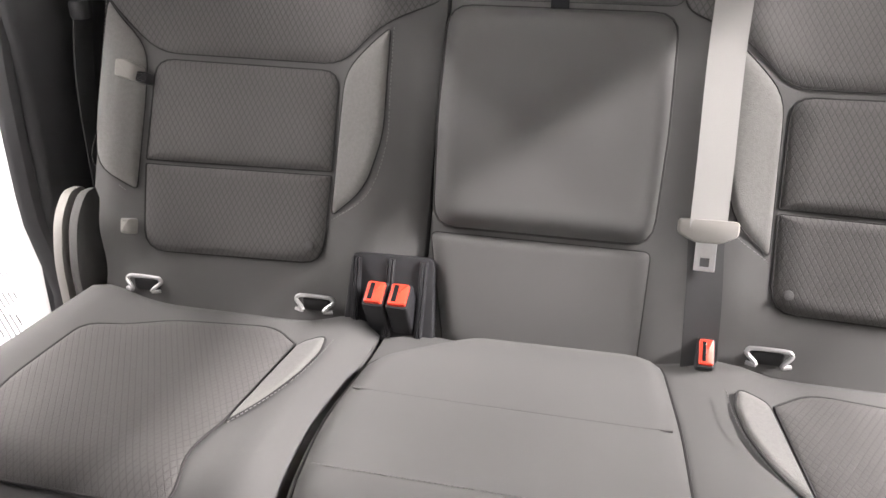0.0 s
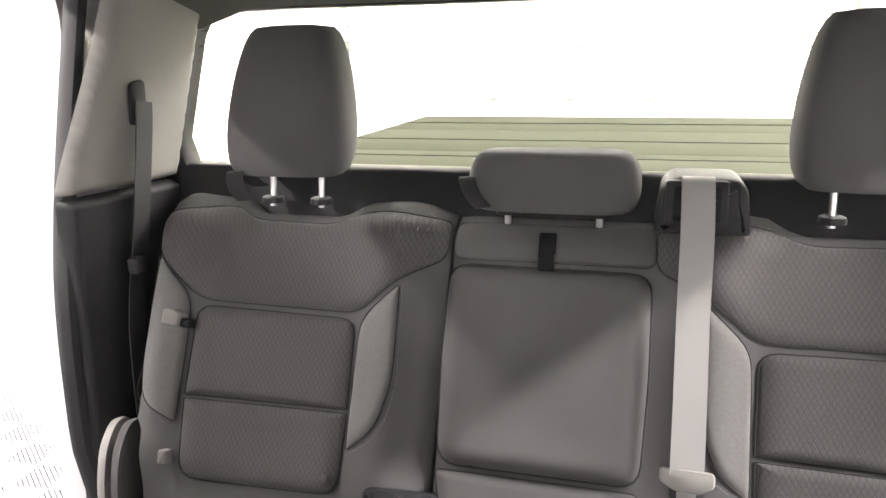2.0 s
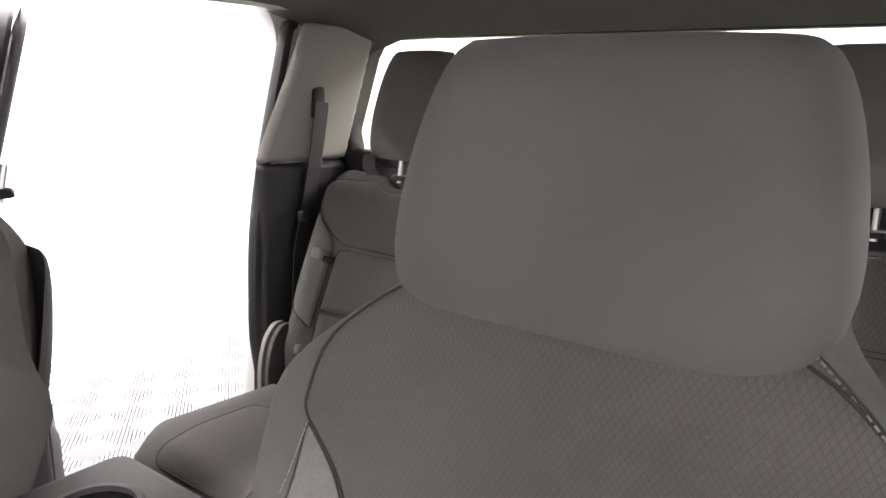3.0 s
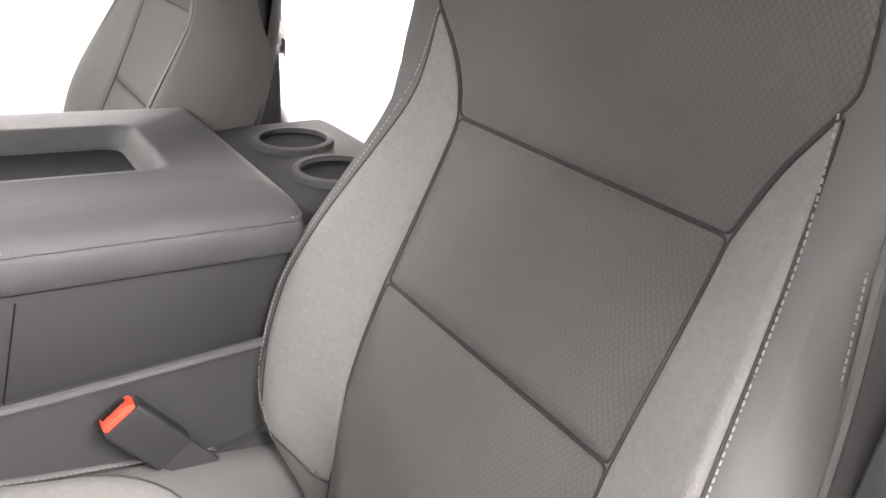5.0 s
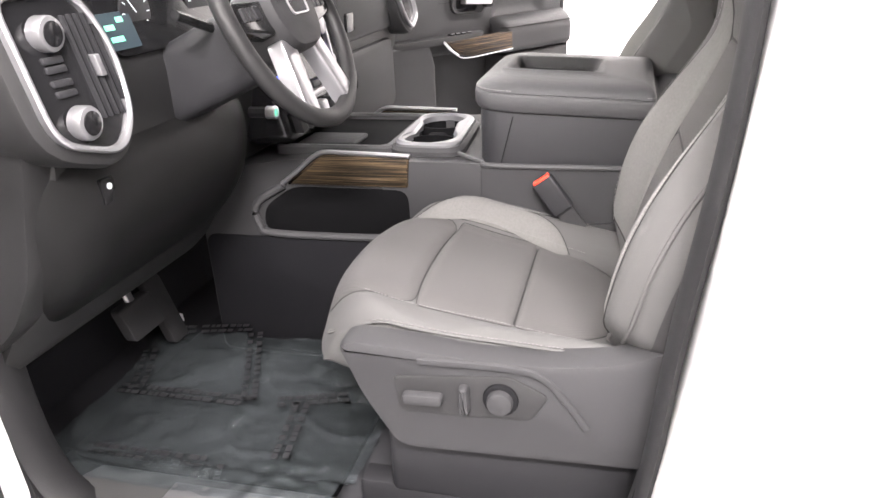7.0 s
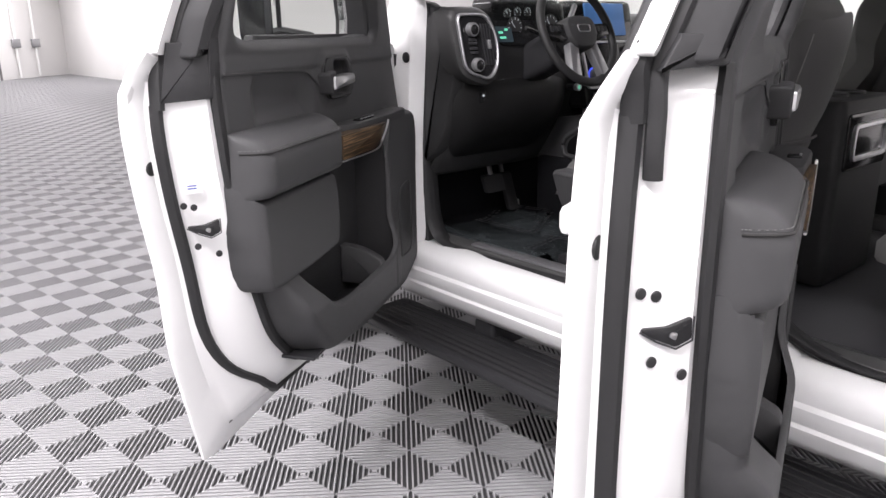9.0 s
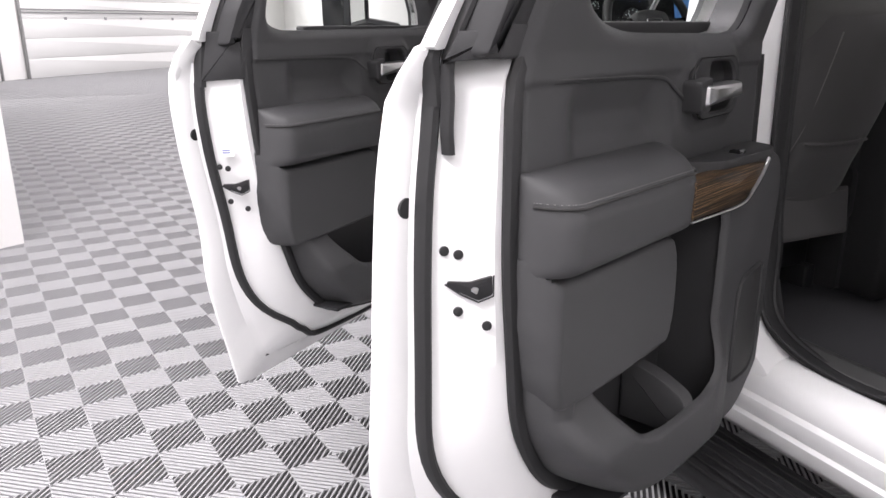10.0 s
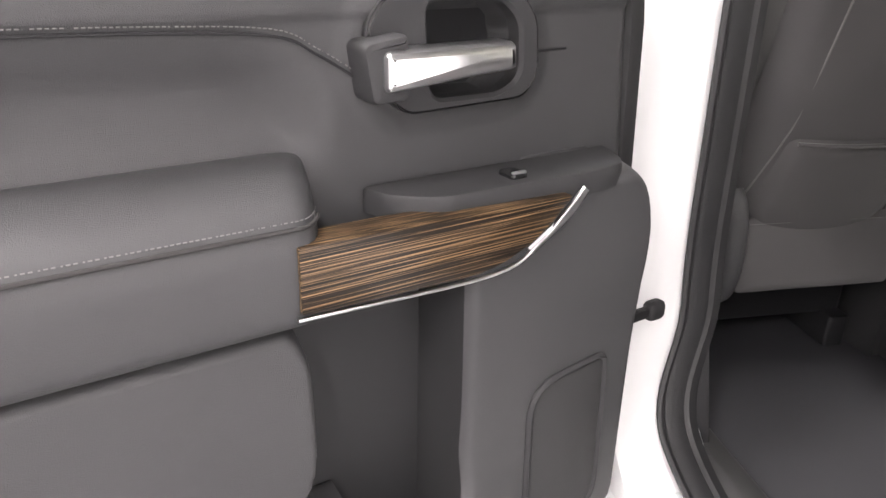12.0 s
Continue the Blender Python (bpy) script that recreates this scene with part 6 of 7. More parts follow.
FRONT = dict(latch=1.256, shift=0.32, handle=0.36, lip=0.1, tip=0.27, drop=0.035, belt=1.33, foot=0.1, lead=0.03, lean=0.0, window=True,
             outer=[(-0.05, 1.44), (-0.05, 0.56), (0.0, 0.46), (0.7, 0.442), (1.224, 0.43, 0.01), (1.31, 0.78, 0.1), (1.31, 0.94, 0.1), (1.353, 1.14, 0.1), (1.367, 1.295), (1.345, 1.44)],
             inner=[(0.0, 1.43), (-0.03, 1.10), (-0.02, 0.66), (0.2, 0.575), (0.7, 0.57), (0.95, 0.62), (1.075, 0.74), (1.155, 0.94), (1.20, 1.14), (1.225, 1.34), (1.22, 1.43)],
             frame_out=[(0.1, 1.415), (1.22, 1.415), (1.21, 1.6), (1.15, 1.86), (0.75, 1.88), (0.45, 1.75)],
             frame_in=[(0.28, 1.452), (1.10, 1.45), (1.165, 1.47), (1.17, 1.6), (1.11, 1.8), (0.76, 1.82), (0.5, 1.7)])


def hung(x, y, ux, uy, lift, mirror=1):
    a = math.atan2(uy, ux)
    m = Matrix.Translation((x, y, lift)) @ Matrix.Rotation(a, 4, "Z")
    return Matrix.Diagonal((mirror, 1, 1, 1)) @ m


REAR_AT, FRONT_AT = (-1.0495, -0.327, -0.9307, -0.3658, 0.03), (-0.991, 1.111, -0.826, -0.5635, 0.02)
for at, dims, name in ((REAR_AT, REAR, "rear"), (FRONT_AT, FRONT, "front")):
    d = truck_door(hung(*at), dims, "white " + name + " door standing open, charcoal trim with wood inlay")
    twin = d.copy()
    scene.collection.objects.link(twin)
    twin.matrix_world = hung(*at, -1)
    for piece in d.children:
        q = piece.copy()
        scene.collection.objects.link(q)
        q.parent = twin

# door mirror outside the driver's window
mm = hung(*FRONT_AT) @ Matrix.Translation((0.34, -0.22, 1.53)) @ Matrix.Rotation(radians(20), 4, "Z")
mir = thing("door_mirror", "black tow mirror with two glasses outside the driver's window", "mirror", mm)
fy = facing("y")
shape = rounded([(-0.13, -0.09), (0.12, -0.085), (0.13, 0.14), (-0.12, 0.16)], 0.035)
part("housing", slab(shape, fy, -0.09, 0.0, 0.02), GLOSS, mir, "black mirror housing")
part("rim", ringed(shape, inset(shape, 0.012), fy, -0.01, 0.012, 0.004), PLASTIC, mir)
part("glass", slab(inset(shape, 0.012), fy, -0.004, 0.004, 0), MIRROR, mir, "mirror glass")
part("small_glass", slab(rounded([(0.0, 0.02), (0.11, 0.025), (0.115, 0.115), (0.0, 0.115)], 0.02), fy, 0.0, 0.008, 0.001), MIRROR, mir, "small wide angle glass")
part("arm", tube([(-0.1, -0.05, -0.05), (-0.22, 0.1, -0.08)], 0.03, 0.02), PLASTIC, mir)


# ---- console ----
# near-black for the cup wells, and for painted shade in tray and pocket
DEEP_BLACK = material("black_rubber_and_shade", (0.005, 0.005, 0.0055), 0.9, var=0.2, fine=900, bump=0.2, spec=0.06)
CUP_SILVER = material("bright_silver_paint", (0.23, 0.23, 0.24), 0.36, metal=0.55, var=0.03, bump=0.03)
CON = thing("centre_console", "grey and black centre console with a padded lid", "console")
cx = facing("x")
base = rounded([(-0.12, 0.655), (0.98, 0.655), (0.98, 1.12), (0.72, 1.155, 0.02), (0.52, 1.155, 0.003), (0.517, 1.075, 0.003), (0.383, 1.075, 0.003), (0.38, 1.155, 0.003), (0.345, 1.155, 0.01), (0.3, 1.15), (-0.12, 1.15)], 0.02)
part("console_body", slab(base, cx, -0.222, 0.222, 0.006), VINYL, CON, "charcoal console sides")
part("lid_box", slab(rounded([(-0.207, -0.11, 0.01), (0.207, -0.11, 0.01), (0.207, 0.32, 0.05), (-0.207, 0.32, 0.05)], 0.05, 8), flat, 1.14, 1.262, 0.006), PLASTIC, CON, "black console box")
part("box_seam", tube([(-0.2085, 0.272, 1.15), (-0.2085, 0.246, 1.25)], 0.0009, n=6), GLOSS, CON)
part("side_ledge", tube(spline([(-0.221, -0.12, 1.152), (-0.223, 0.27, 1.151), (-0.216, 0.31, 1.156), (-0.19, 0.365, 1.166)], 6), 0.005, 0.006, 8), VINYL_SOFT, CON)


def lid_ring(z, d):
    """A ring round the lid, d inside its edge; the lid rises a little towards the front."""
    r = max(0.012, 0.055 - d * 0.5)
    o = rounded([(-0.217 + d, -0.03 + d * 0.4, r * 0.3), (0.217 - d, -0.03 + d * 0.4, r * 0.3), (0.217 - d, 0.335 - d, r * 1.6), (-0.217 + d, 0.335 - d, r * 1.6)], 0.04, 10)
    return [Vector((p.x, p.y, z + 0.05 * (p.y - 0.12))) for p in o]


def tray_ring(z, d):
    o = rounded([(-0.095 - d, 0.085 - d, 0.025), (0.07 + d, 0.085 - d, 0.025), (0.07 + d, 0.27 + d, 0.025), (-0.095 - d, 0.27 + d, 0.025)], 0.02, 10)
    return [Vector((p.x, p.y, z + 0.05 * (p.y - 0.12))) for p in o]


bm = bmesh.new()
bridge(bm, [lid_ring(1.25, 0.014), lid_ring(1.254, 0.004), lid_ring(1.262, 0.0), lid_ring(1.284, 0.0), lid_ring(1.288, 0.002), lid_ring(1.2895, 0.0035), lid_ring(1.291, 0.0015), lid_ring(1.299, 0.006), lid_ring(1.308, 0.018), lid_ring(1.3135, 0.036), lid_ring(1.3165, 0.06),
            tray_ring(1.3185, 0.018), tray_ring(1.3215, 0.012), tray_ring(1.3215, 0.006), tray_ring(1.317, 0.0), tray_ring(1.3, -0.008), tray_ring(1.296, -0.016)])
lid = part("lid", bm, VINYL_SOFT, CON, "padded charcoal vinyl lid")
part("stitching", stitches(lid_ring(1.295, 0.003), (0, 0, 1), 0.006, 0.0008), STITCH, lid, "grey stitching")
lf = lambda u, v, w: Vector((u, v, 1.318 + 0.05 * (v - 0.12) + w))
part("lid_tray", slab([Vector(p.xy) for p in tray_ring(0, -0.013)], lf, -0.026, -0.0205, 0), BLACK, lid, "dark rubber tray mat")
# tunnel carpet plates, whose black also paints the shade under the console
for x in (-1, 1):
    part("tunnel_carpet", slab(rounded([(0.28, 0.66), (0.978, 0.66), (0.978, 0.968), (0.28, 0.968)], 0.03), cx, x * 0.215, x * 0.2265, 0.004), CARPET, CON, "black tunnel carpet, also standing for the shade low down")
# cup holder tray with a pale rim
rim = rounded([(-0.182, 0.37, 0.045), (0.112, 0.385, 0.045), (0.125, 0.525, 0.045), (-0.172, 0.518, 0.045)], 0.04, 8)
cups = [(0.062, 0.458, 0.052), (-0.112, 0.446, 0.056)]
holes = [(cups[k][0] + r * math.cos(a), cups[k][1] + r * math.sin(a)) for k, start in ((0, -128), (1, 52)) for r in (cups[k][2],) for a in np.radians(np.linspace(start, start + 256, 20))]
holes = rounded(holes, 0.006, 2)
part("cup_holder_skirt", ringed(inset(rim, -0.012), inset(rim, 0.006), flat, 1.1, 1.174, 0.008), VINYL, CON)
part("cup_holder_rim", ringed(rim, holes, flat, 1.165, 1.184, 0.006), CUP_SILVER, CON, "bright silver cup holder surround")
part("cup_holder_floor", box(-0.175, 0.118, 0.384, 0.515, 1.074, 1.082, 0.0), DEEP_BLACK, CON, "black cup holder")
for x0, x1 in ((-0.2245, -0.172), (0.116, 0.2245)):
    part("console_cheek", box(x0, x1, 0.31, 0.53, 1.03, 1.1565, 0.003), VINYL, CON)
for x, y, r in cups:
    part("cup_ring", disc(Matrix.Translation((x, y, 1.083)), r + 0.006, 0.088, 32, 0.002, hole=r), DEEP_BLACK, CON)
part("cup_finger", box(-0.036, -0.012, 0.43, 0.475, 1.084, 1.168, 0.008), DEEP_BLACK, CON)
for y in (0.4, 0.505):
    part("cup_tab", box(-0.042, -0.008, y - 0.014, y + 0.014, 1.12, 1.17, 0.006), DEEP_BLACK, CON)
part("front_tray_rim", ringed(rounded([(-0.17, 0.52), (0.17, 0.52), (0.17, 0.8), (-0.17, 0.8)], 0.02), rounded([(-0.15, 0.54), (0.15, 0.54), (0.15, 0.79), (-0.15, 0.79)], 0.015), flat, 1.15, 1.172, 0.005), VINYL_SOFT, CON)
# flat plate; its near-black also gives the shade of a deep tray
part("front_tray", box(-0.152, 0.152, 0.538, 0.792, 1.15, 1.1575, 0.001), DEEP_BLACK, CON, "black front tray plate, its depth painted as shade")
part("tray_block", box(-0.13, -0.03, 0.62, 0.76, 1.156, 1.168, 0.006), PLASTIC, CON)
for s in (-1, 1):
    wood = rounded([(0.47, 1.098), (0.465, 1.163, 0.01), (0.66, 1.168), (0.75, 1.098)], 0.006)
    part("wood_inlay", slab(wood, cx, s * 0.215, s * 0.2285, 0.004), WOOD_Y, CON, "dark open grain wood inlay")
    part("wood_trim", tube(spline([(s * 0.226, 0.462, 1.168), (s * 0.226, 0.6, 1.172), (s * 0.226, 0.665, 1.17), (s * 0.227, 0.72, 1.13), (s * 0.227, 0.765, 1.096)], 6), 0.006, 0.005, 8), SILVER, CON, "silver trim edge")
    net = rounded([(0.47, 1.092), (0.74, 1.092), (0.815, 1.04), (0.82, 0.985), (0.47, 0.985)], 0.03)
    # flat near-black plate stands for the shade inside the hollow pocket
    part("side_pocket", slab(net, cx, s * 0.2, s * 0.2255, 0.002), DEEP_BLACK, CON, "flat black plate standing for the hollow side pocket's shade")
    part("pocket_rim", tube(spline([(s * 0.226, 0.45, 0.98), (s * 0.227, 0.78, 0.978), (s * 0.228, 0.83, 1.0), (s * 0.228, 0.83, 1.05), (s * 0.227, 0.76, 1.095)], 6), 0.009, 0.009, 8), VINYL_SOFT, CON)
# rear of the console: cup holders behind the lid
part("rear_tail", box(-0.205, 0.205, -0.25, -0.034, 0.655, 1.268, 0.02), VINYL, CON)
for x in (-0.06, 0.08):
    part("rear_cup", disc(Matrix.Translation((x, -0.14, 1.263)), 0.058, 0.014, 28, 0.004, hole=0.048), VINYL_SOFT, CON)
    part("rear_cup_floor", disc(Matrix.Translation((x, -0.14, 1.261)), 0.049, 0.0085, 24), BLACK, CON)
vent = part("rear_panel", slab(rounded([(-0.17, 1.04), (0.17, 1.04), (0.17, 1.222), (-0.17, 1.222)], 0.02), facing("y"), -0.24, -0.258, 0.006), GLOSS, CON, "black rear panel with vents")
part("rear_panel_rim", ringed(rounded([(-0.14, 1.07), (0.14, 1.07), (0.14, 1.19), (-0.14, 1.19)], 0.02), rounded([(-0.125, 1.085), (0.125, 1.085), (0.125, 1.175), (-0.125, 1.175)], 0.015), facing("y"), -0.255, -0.268, 0.003), CHROME, vent)
buckle(Matrix(((0, 1, 0, -0.25), (-0.806, 0, 0.592, 0.1825), (0.592, 0, 0.806, 1.132), (0, 0, 0, 1))), "black front buckle with an orange button")

# ---- dashboard ----
DASH = thing("dashboard", "black dashboard with silver framed vents and lit dials", "dashboard")
prof = rounded([(1.2, 0.95), (0.98, 0.94, 0.05), (0.86, 1.12, 0.08), (0.80, 1.3, 0.05), (0.80, 1.42), (0.84, 1.52, 0.05), (0.92, 1.56, 0.05), (1.2, 1.5)], 0.03)
bm = bmesh.new()
bridge(bm, [[(x, p.x + d, p.y) for p in prof] for x, d in ((-0.845, 0.02), (-0.82, 0.0), (-0.3, 0.0), (-0.2, 0.02), (0.2, 0.02), (0.3, 0.0), (0.82, 0.0), (0.845, 0.02))])
part("dash_body", bm, DASH_BLACK, DASH, "black dashboard moulding")
part("dash_end", slab(rounded([(0.975, 1.0), (0.965, 1.5), (0.93, 1.56), (0.83, 1.55), (0.79, 1.45), (0.80, 1.33), (0.825, 1.24), (0.845, 1.15), (0.90, 1.06)], 0.03), cx, -0.8, -0.876, 0.02), DASH_BLACK, DASH, "charcoal end of the dashboard")
bm = bmesh.new()
knee = spline([(0.83, 1.335), (0.785, 1.29), (0.775, 1.22), (0.80, 1.14), (0.87, 1.06), (0.97, 1.0), (1.08, 0.99)], 5)
bridge(bm, [[(x, p.x + 0.09 * max(0.0, (abs(x + 0.55) - 0.18) / 0.12) ** 2 * 0.5, p.y + 0.03 * max(0.0, (abs(x + 0.55) - 0.2) / 0.12) ** 2) for p in knee] for x in np.linspace(-0.874, -0.26, 25)], (False, False), False)
bmesh.ops.solidify(bm, geom=bm.faces[:], thickness=-0.01)
part("knee_panel", bm, DASH_BLACK, DASH, "charcoal curved knee panel")
# end vent with two knobs
fv = lambda u, v, w: Vector((u, 0.765 + 0.25 * (v - 1.43) - w + 0.35 * (-0.8 - u) * 0.3, v))
vo = rounded([(-0.87, 1.35, 0.04), (-0.765, 1.315, 0.04), (-0.72, 1.36, 0.04), (-0.70, 1.46, 0.06), (-0.735, 1.545, 0.04), (-0.87, 1.545, 0.03)], 0.04)
pod = part("vent_pod", slab(inset(vo, -0.022), fv, -0.08, 0.0, 0.02), DASH_BLACK, DASH, "charcoal vent pod")
part("vent_frame", ringed(vo, inset(vo, 0.009), fv, -0.01, 0.012, 0.003), SILVER, pod, "silver vent frame")
part("vent_back", slab(inset(vo, 0.012), fv, -0.02, 0.002, 0), GLOSS, pod)
for k in range(5):
    u = -0.772 + 0.012 * k
    part("vent_slat", slab(rounded([(u, 1.37), (u + 0.004, 1.37), (u + 0.004, 1.51), (u, 1.51)], 0.001, 2), fv, 0.0, 0.008, 0), PLASTIC, pod)
for z in (1.49, 1.372):
    m = Matrix.Translation(fv(-0.812, z, 0.0)) @ Matrix.Rotation(radians(90), 4, "X")
    knob = part("knob", disc(m, 0.024, 0.022, 28, 0.005), SILVER, pod, "silver ringed knob")
    part("knob_face", disc(m @ Matrix.Translation((0, 0, 0.02)), 0.017, 0.0035, 24, 0.001), GLOSS, knob)
for z in (1.452, 1.44, 1.422, 1.408):
    part("button", slab(rounded([(-0.83, z), (-0.797, z), (-0.797, z + 0.009), (-0.83, z + 0.009)], 0.002, 2), fv, 0.0, 0.006, 0.001), PLASTIC, pod)
part("vent_tab", slab(rounded([(-0.752, 1.425), (-0.742, 1.425), (-0.742, 1.455), (-0.752, 1.455)], 0.002), fv, 0.0, 0.014, 0.002), SILVER, pod)
hood = slab(rounded([(-0.768, 1.235), (-0.738, 1.235), (-0.738, 1.275), (-0.768, 1.275)], 0.004), facing("y"), 0.79, 0.776, 0.003)
part("bonnet_release", hood, GLOSS, DASH, "small bonnet release")
part("bonnet_mark", disc(Matrix.Translation((-0.753, 0.777, 1.262)) @ Matrix.Rotation(radians(90), 4, "X"), 0.005, 0.003, 12), DIAL_GLOW, DASH)
# dials behind the wheel
fc = lambda u, v, w: Vector((u, 0.815 + 0.3 * (v - 1.5) - w, v))
part("dial_hood", slab(rounded([(-0.65, 1.43), (-0.27, 1.43), (-0.25, 1.6), (-0.66, 1.6)], 0.04), fc, -0.1, 0.0, 0.01), GLOSS, DASH, "black dial hood")
for x, z, r in ((-0.585, 1.545, 0.02), (-0.53, 1.55, 0.02), (-0.475, 1.55, 0.02), (-0.56, 1.495, 0.04), (-0.36, 1.5, 0.045)):
    m = Matrix.Translation(fc(x, z, 0.0)) @ Matrix.Rotation(radians(90), 4, "X")
    d = part("dial", disc(m, r, 0.004, 28, 0.001), PLASTIC, DASH)
    for q in range(9):
        a = radians(210 - q * 30)
        part("tick", box(-0.001, 0.001, r * 0.72, r * 0.9, 0.0041, 0.0048, 0.0001), DIAL_GLOW, d).matrix_local = m @ Matrix.Rotation(a - math.pi / 2, 4, "Z")
    part("needle", box(-0.001, 0.001, 0.0, r * 0.75, 0.0046, 0.0055, 0.0002), DIAL_GLOW, d).matrix_local = m @ Matrix.Rotation(radians(40), 4, "Z")
part("trip_screen", slab(rounded([(-0.66, 1.445), (-0.58, 1.445), (-0.58, 1.5), (-0.66, 1.5)], 0.004), fc, 0.0, 0.004, 0), TRIP_GLOW, DASH, "lit trip screen")
for x, z, w in ((-0.64, 1.475, 0.022), (-0.61, 1.485, 0.016), (-0.632, 1.457, 0.03)):
    part("screen_sign", slab(rounded([(x - w / 2, z), (x + w / 2, z), (x + w / 2, z + 0.008), (x - w / 2, z + 0.008)], 0.001, 2), fc, 0.004, 0.0055, 0), GREEN_GLOW, DASH)
# middle of the dashboard
ff = lambda u, v, w: Vector((u, 0.78 + 0.22 * (v - 1.3) - w, v))
stack = part("centre_panel", slab(rounded([(-0.18, 1.17), (0.18, 1.17), (0.2, 1.6), (-0.2, 1.6)], 0.03), ff, -0.1, 0.0, 0.015), GLOSS, DASH, "black centre panel")
part("touch_screen", slab(rounded([(-0.13, 1.46), (0.13, 1.46), (0.13, 1.59), (-0.13, 1.59)], 0.008), ff, 0.0, 0.008, 0.002), SCREEN_GLOW, stack, "lit touch screen")
part("stack_rim", ringed(rounded([(-0.17, 1.25), (0.17, 1.25), (0.185, 1.44), (-0.185, 1.44)], 0.02), rounded([(-0.155, 1.262), (0.155, 1.262), (0.17, 1.43), (-0.17, 1.43)], 0.015), ff, 0.0, 0.012, 0.003), SILVER, stack)
for x in (-0.13, 0.13):
    for z, glow in ((1.4, False), (1.31, True)):
        m = Matrix.Translation(ff(x, z, 0.004)) @ Matrix.Rotation(radians(90), 4, "X")
        part("stack_knob", disc(m, 0.022, 0.022, 24, 0.004), SILVER, stack, "silver knob")
        if glow:
            part("knob_glow", disc(m, 0.026, 0.004, 24, hole=0.0225), BLUE_GLOW, stack, "blue lit ring")
for k in range(6):
    x = -0.12 + 0.048 * k
    part("stack_button", slab(rounded([(x - 0.02, 1.268), (x + 0.02, 1.268), (x + 0.02, 1.284), (x - 0.02, 1.284)], 0.003, 2), ff, 0.0, 0.012, 0.002), PLASTIC, stack)
    part("toggle", slab(rounded([(x - 0.016, 1.19), (x + 0.016, 1.19), (x + 0.016, 1.235), (x - 0.016, 1.235)], 0.004, 2), ff, 0.0, 0.02, 0.004), SILVER if k % 2 else PLASTIC, stack)
fg = facing("y")
glove = part("glove_box", slab(rounded([(0.26, 1.33), (0.74, 1.33), (0.74, 1.5), (0.26, 1.5)], 0.03), fg, 0.81, 0.785, 0.01), VINYL, DASH, "charcoal upper glove box")
part("glove_latch", slab(rounded([(0.3, 1.36), (0.36, 1.36), (0.36, 1.41), (0.3, 1.41)], 0.008), fg, 0.786, 0.778, 0.002), GLOSS, glove)
glove = part("glove_box", slab(rounded([(0.26, 1.08), (0.74, 1.08), (0.74, 1.3), (0.26, 1.3)], 0.04), fg, 0.83, 0.79, 0.012), VINYL, DASH, "charcoal lower glove box")
part("glove_latch", slab(rounded([(0.3, 1.2), (0.36, 1.2), (0.36, 1.25), (0.3, 1.25)], 0.008), fg, 0.792, 0.782, 0.002), GLOSS, glove)
vo = rounded([(0.87, 1.35), (0.765, 1.315), (0.72, 1.36), (0.70, 1.46), (0.735, 1.545), (0.87, 1.545)], 0.04)
fr = lambda u, v, w: Vector((u, 0.765 + 0.25 * (v - 1.43) - w, v))
part("vent_pod", slab(inset(vo, -0.02), fr, -0.08, 0.0, 0.02), VINYL, DASH)
part("vent_frame", ringed(vo, inset(vo, 0.013), fr, -0.01, 0.014, 0.004), SILVER, DASH)
part("vent_back", slab(inset(vo, 0.012), fr, -0.02, 0.002, 0), GLOSS, DASH)

# ---- steering wheel ----
WM = Matrix.Translation((-0.45, 0.6, 1.475)) @ Matrix.Rotation(radians(90 - 24), 4, "X")
wheel = thing("steering_wheel", "black leather steering wheel with silver spokes", "steering wheel", WM)
R = 0.187
part("rim", tube([(R * math.cos(a), R * math.sin(a), 0) for a in np.linspace(0, 2 * math.pi, 65)[:-1]], 0.0165, 0.0145, 12, closed=True), DASH_BLACK, wheel, "black leather rim")
hub = part("hub", slab(rounded([(-0.075, 0.05, 0.03), (-0.085, -0.01, 0.03), (-0.05, -0.065, 0.03), (0.05, -0.065, 0.03), (0.085, -0.01, 0.03), (0.075, 0.05, 0.03), (0.0, 0.062, 0.03)], 0.03), flat, -0.05, 0.03, 0.02), VINYL, wheel, "charcoal hub cover")
part("badge", ringed(rounded([(-0.032, -0.01), (0.032, -0.01), (0.036, 0.018), (-0.036, 0.018)], 0.008), rounded([(-0.029, -0.007), (0.029, -0.007), (0.033, 0.015), (-0.033, 0.015)], 0.007), flat, 0.028, 0.033, 0.001), CHROME, hub, "plain silver badge")
for s in (-1, 1):
    sp = rounded([(s * 0.06, 0.03), (s * 0.178, 0.035), (s * 0.18, -0.012), (s * 0.07, -0.03)], 0.012)
    spoke = part("side_spoke", slab(sp, flat, -0.02, 0.008, 0.006), GLOSS, wheel, "black switch spoke")
    for k in range(3):
        part("switch", slab(rounded([(s * (0.1 + 0.02 * k), 0.0), (s * (0.116 + 0.02 * k), 0.0), (s * (0.116 + 0.02 * k), 0.022), (s * (0.1 + 0.02 * k), 0.022)], 0.003, 2), flat, 0.006, 0.012, 0.002), PLASTIC, spoke)
    lo = rounded([(s * 0.03, -0.05), (s * 0.075, -0.035), (s * 0.105, -0.155), (s * 0.062, -0.178)], 0.012)
    part("lower_spoke", slab(lo, flat, -0.02, 0.01, 0.006), SILVER, wheel, "silver lower spoke")
col = thing("steering_column", "black steering column with stalks and ignition", "steering column", WM)
part("shroud", slab(rounded([(-0.07, -0.08), (0.07, -0.08), (0.07, 0.05), (-0.07, 0.05)], 0.03), flat, -0.32, -0.06, 0.01), PLASTIC, col)
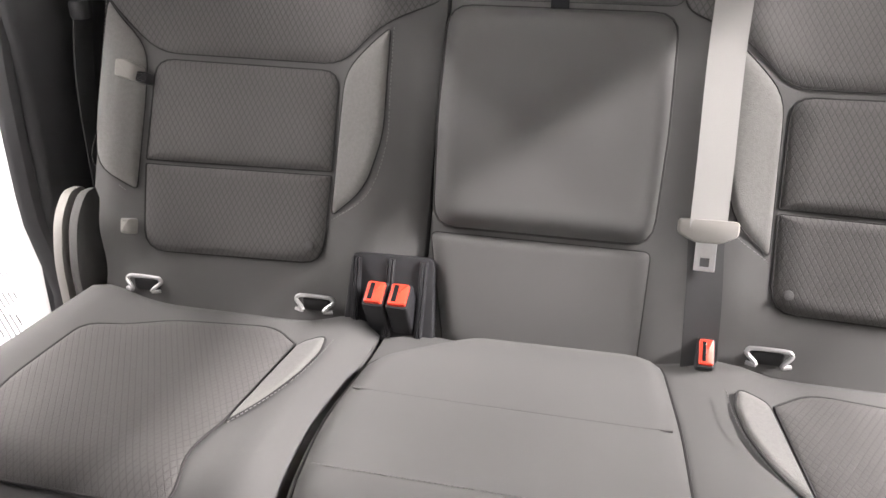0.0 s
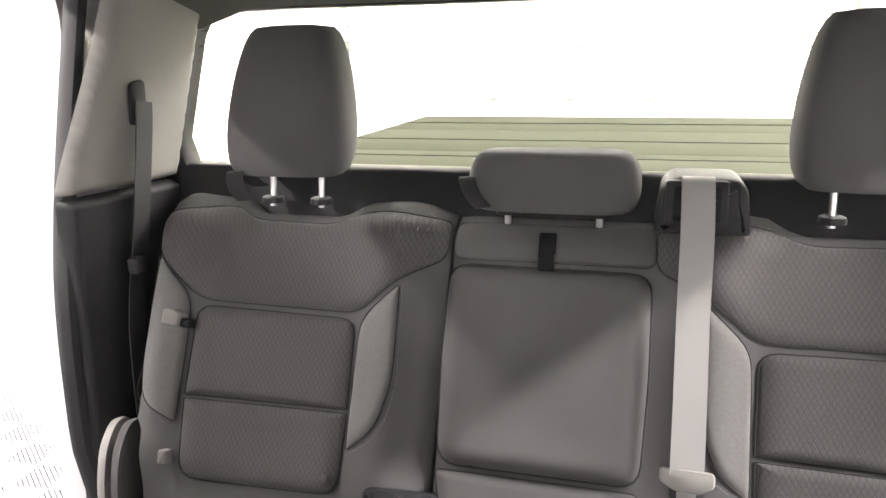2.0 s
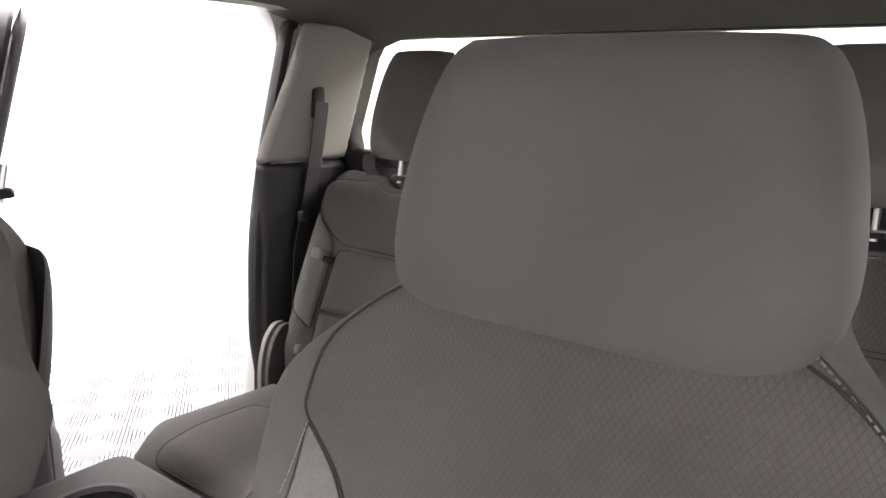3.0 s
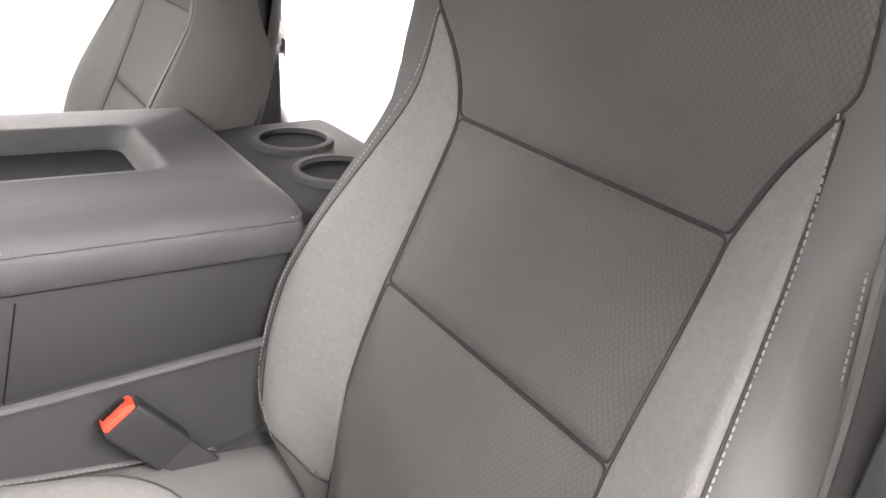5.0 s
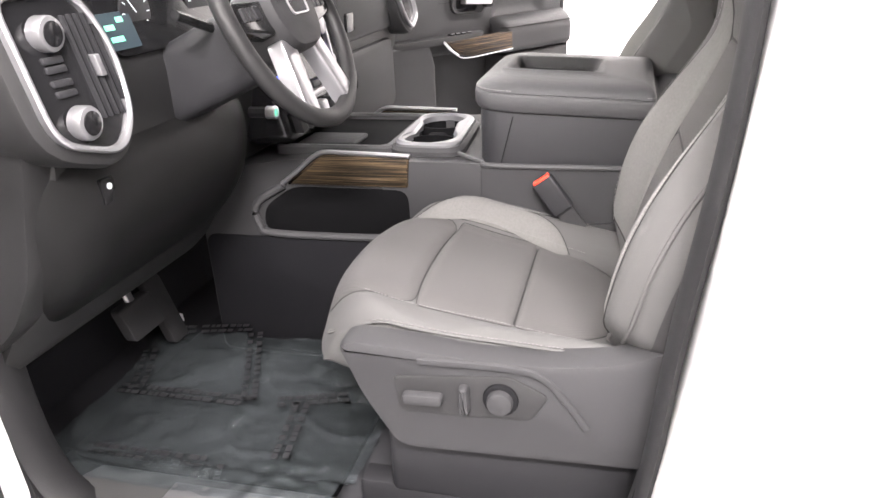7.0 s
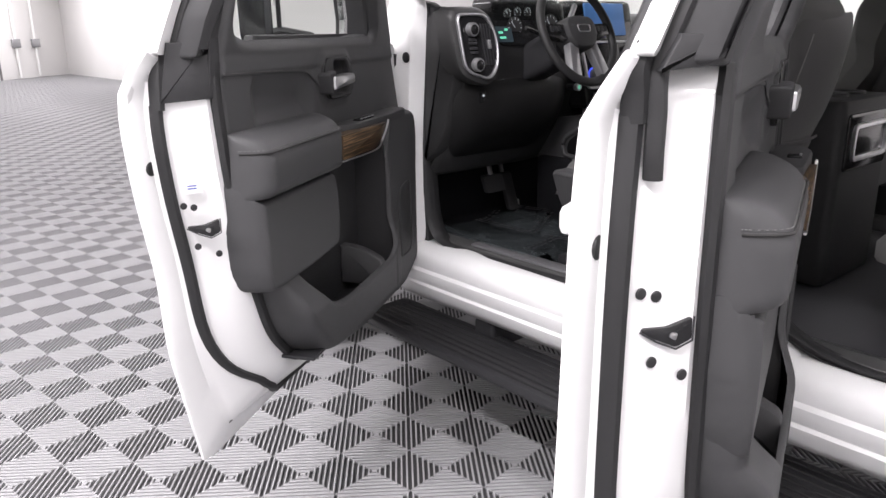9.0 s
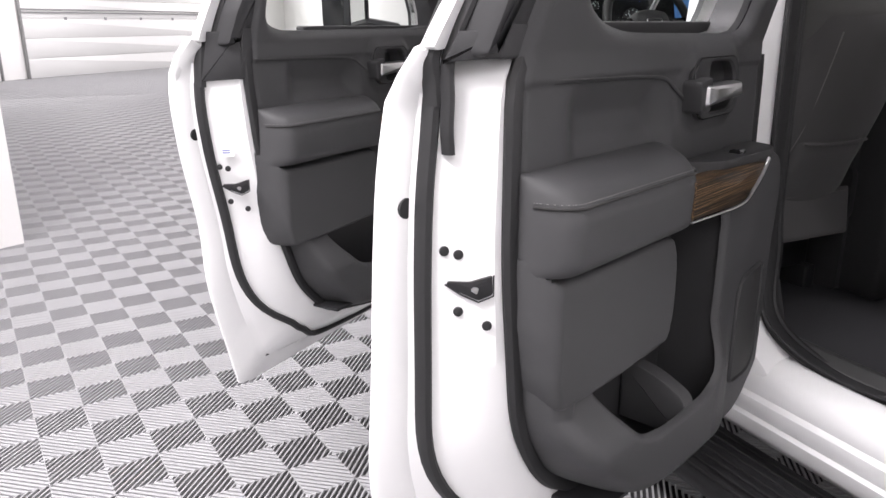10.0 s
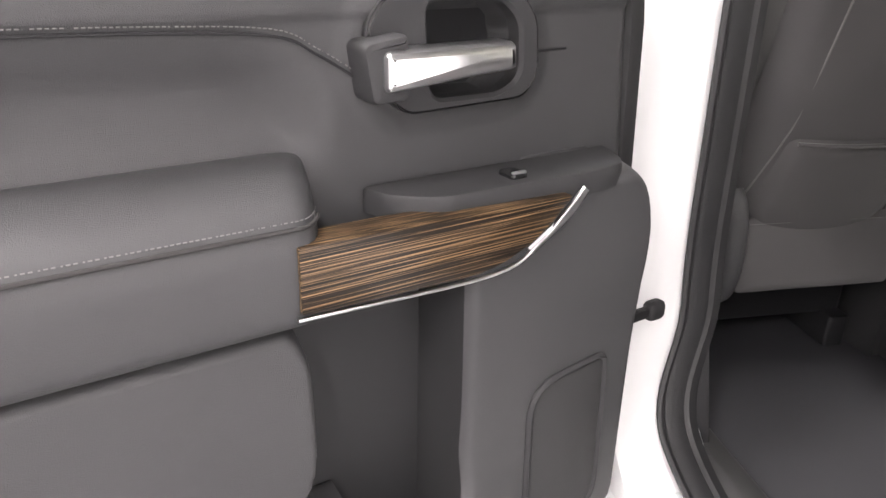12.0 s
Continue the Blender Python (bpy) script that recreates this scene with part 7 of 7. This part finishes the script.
part("wiper_stalk", tube([(-0.06, 0.03, -0.1), (-0.16, 0.06, -0.09)], 0.009, 0.008), GLOSS, col)
part("shift_lever", tube([(0.06, 0.05, -0.12), (0.12, 0.11, -0.1), (0.15, 0.15, -0.09)], 0.01), SILVER, col)
ign = thing("ignition_ring", "small lit ignition ring below the wheel", "switch", Matrix.Translation((-0.262, 0.755, 1.266)) @ Matrix.Rotation(radians(90), 4, "X"))
part("ring", disc(Matrix.Identity(4), 0.014, 0.02, 20, 0.002, hole=0.009), CHROME, ign)
part("light", disc(Matrix.Identity(4), 0.009, 0.015, 16), GREEN_GLOW, ign)
part("stem", tube([(0, 0, -0.04), (0, 0, 0.004)], 0.012), PLASTIC, ign)

# ---- pedals, mats and film in the footwell ----
ped = thing("brake_pedal", "black rubber brake pedal on its arm", "pedal")
part("pad", slab(rounded([(-0.51, 0.83), (-0.40, 0.83), (-0.40, 0.9), (-0.51, 0.9)], 0.012), lambda u, v, w: Vector((u, 1.02 + 0.4 * (v - 0.86) - w, v)), -0.012, 0.012, 0.005), RUBBER, ped)
part("arm", tube(spline([(-0.455, 1.03, 0.87), (-0.455, 1.06, 1.0), (-0.455, 1.02, 1.12)], 5), 0.012, 0.008), STEEL, ped)
ped = thing("accelerator_pedal", "black rubber accelerator pedal", "pedal")
part("pad", slab(rounded([(-0.33, 0.72), (-0.27, 0.72), (-0.27, 0.88), (-0.33, 0.88)], 0.015), lambda u, v, w: Vector((u, 1.08 + 0.35 * (v - 0.8) - w, v)), -0.01, 0.012, 0.005), RUBBER, ped)
part("arm", tube([(-0.3, 1.12, 0.86), (-0.3, 1.16, 1.0)], 0.01), STEEL, ped)
mat = thing("floor_mat", "black carpet mat under protective film", "floor mat")
part("mat", slab(rounded([(-0.72, 0.5), (-0.25, 0.5), (-0.25, 1.05), (-0.68, 1.08)], 0.05), flat, 0.654, 0.668, 0.005), CARPET, mat)
film = thing("protective_film", "crumpled clear protective film with printed lines on the mat", "plastic film")
bm = bmesh.new()
rows = []
for y in np.linspace(0.47, 1.12, 100):
    rows.append([(x + 0.01 * noise.noise((y * 9, x * 4, 3)), y, 0.672 + 0.008 * abs(noise.noise((x * 9, y * 9, 1))) + (0.004 + 0.014 * smooth_step((abs(x + 0.53) - 0.08) / 0.1)) * abs(noise.noise((x * 24, y * 17, 5))) + 0.005 * abs(noise.noise((x * 55, y * 60, 9))) + 0.1 * max(0.0, y - 1.02) + 0.03 * smooth_step((x + 0.45) / 0.2) + 0.052 * smooth_step((-0.67 - x) / 0.07) + 0.02 * max(0.0, 0.75 - 4 * abs(noise.noise((x * 5 + y * 3, y * 5 - x * 4, 2)))) ** 3) for x in np.linspace(-0.8, -0.24, 86)])
bridge(bm, rows, (False, False), False)
part("film", bm, FILM, film, "clear crumpled film", 180)
rng = random.Random(21)
for (x0, y0), (x1, y1) in (((-0.3, 1.09), (-0.26, 0.89)), ((-0.36, 1.11), (-0.5, 1.06)), ((-0.51, 1.08), (-0.51, 0.78)), ((-0.27, 0.88), (-0.49, 0.79)), ((-0.71, 1.0), (-0.71, 0.76)), ((-0.48, 0.67), (-0.65, 0.64)), ((-0.5, 0.7), (-0.46, 0.57)), ((-0.7, 0.75), (-0.76, 0.73))):
    a, b = Vector((x0, y0, 0)), Vector((x1, y1, 0))
    along = (b - a).normalized()
    across = Vector((-along.y, along.x, 0))
    for row in (0, 1):
        d = 0.0
        while d < (b - a).length:
            long = rng.uniform(0.008, 0.022)
            p = a + along * d + across * 0.022 * row
            p.z = 0.702 + 0.03 * smooth_step((p.x + 0.45) / 0.2)
            bar = bmesh.new()
            bridge(bar, [[p + across * w + Vector((0, 0, h)), p + along * long + across * w + Vector((0, 0, h))] for w, h in ((0, 0), (0.012, 0), (0.012, 0.0006), (0, 0.0006))], (False, False), False)
            part("printed_line", bar, INK, film)
            d += long + rng.choice((0.004, 0.004, 0.006, 0.014))
tag = thing("paper_tag", "small white folded paper tag on the mat", "paper")
bm = bmesh.new()
bridge(bm, [[(-0.26, 1.085, 0.722), (-0.238, 1.075, 0.752), (-0.222, 1.085, 0.722)], [(-0.255, 1.125, 0.722), (-0.233, 1.115, 0.752), (-0.217, 1.125, 0.722)]], (False, False), False)
part("tag", bm, DOOR_WHITE, tag, smooth=0)
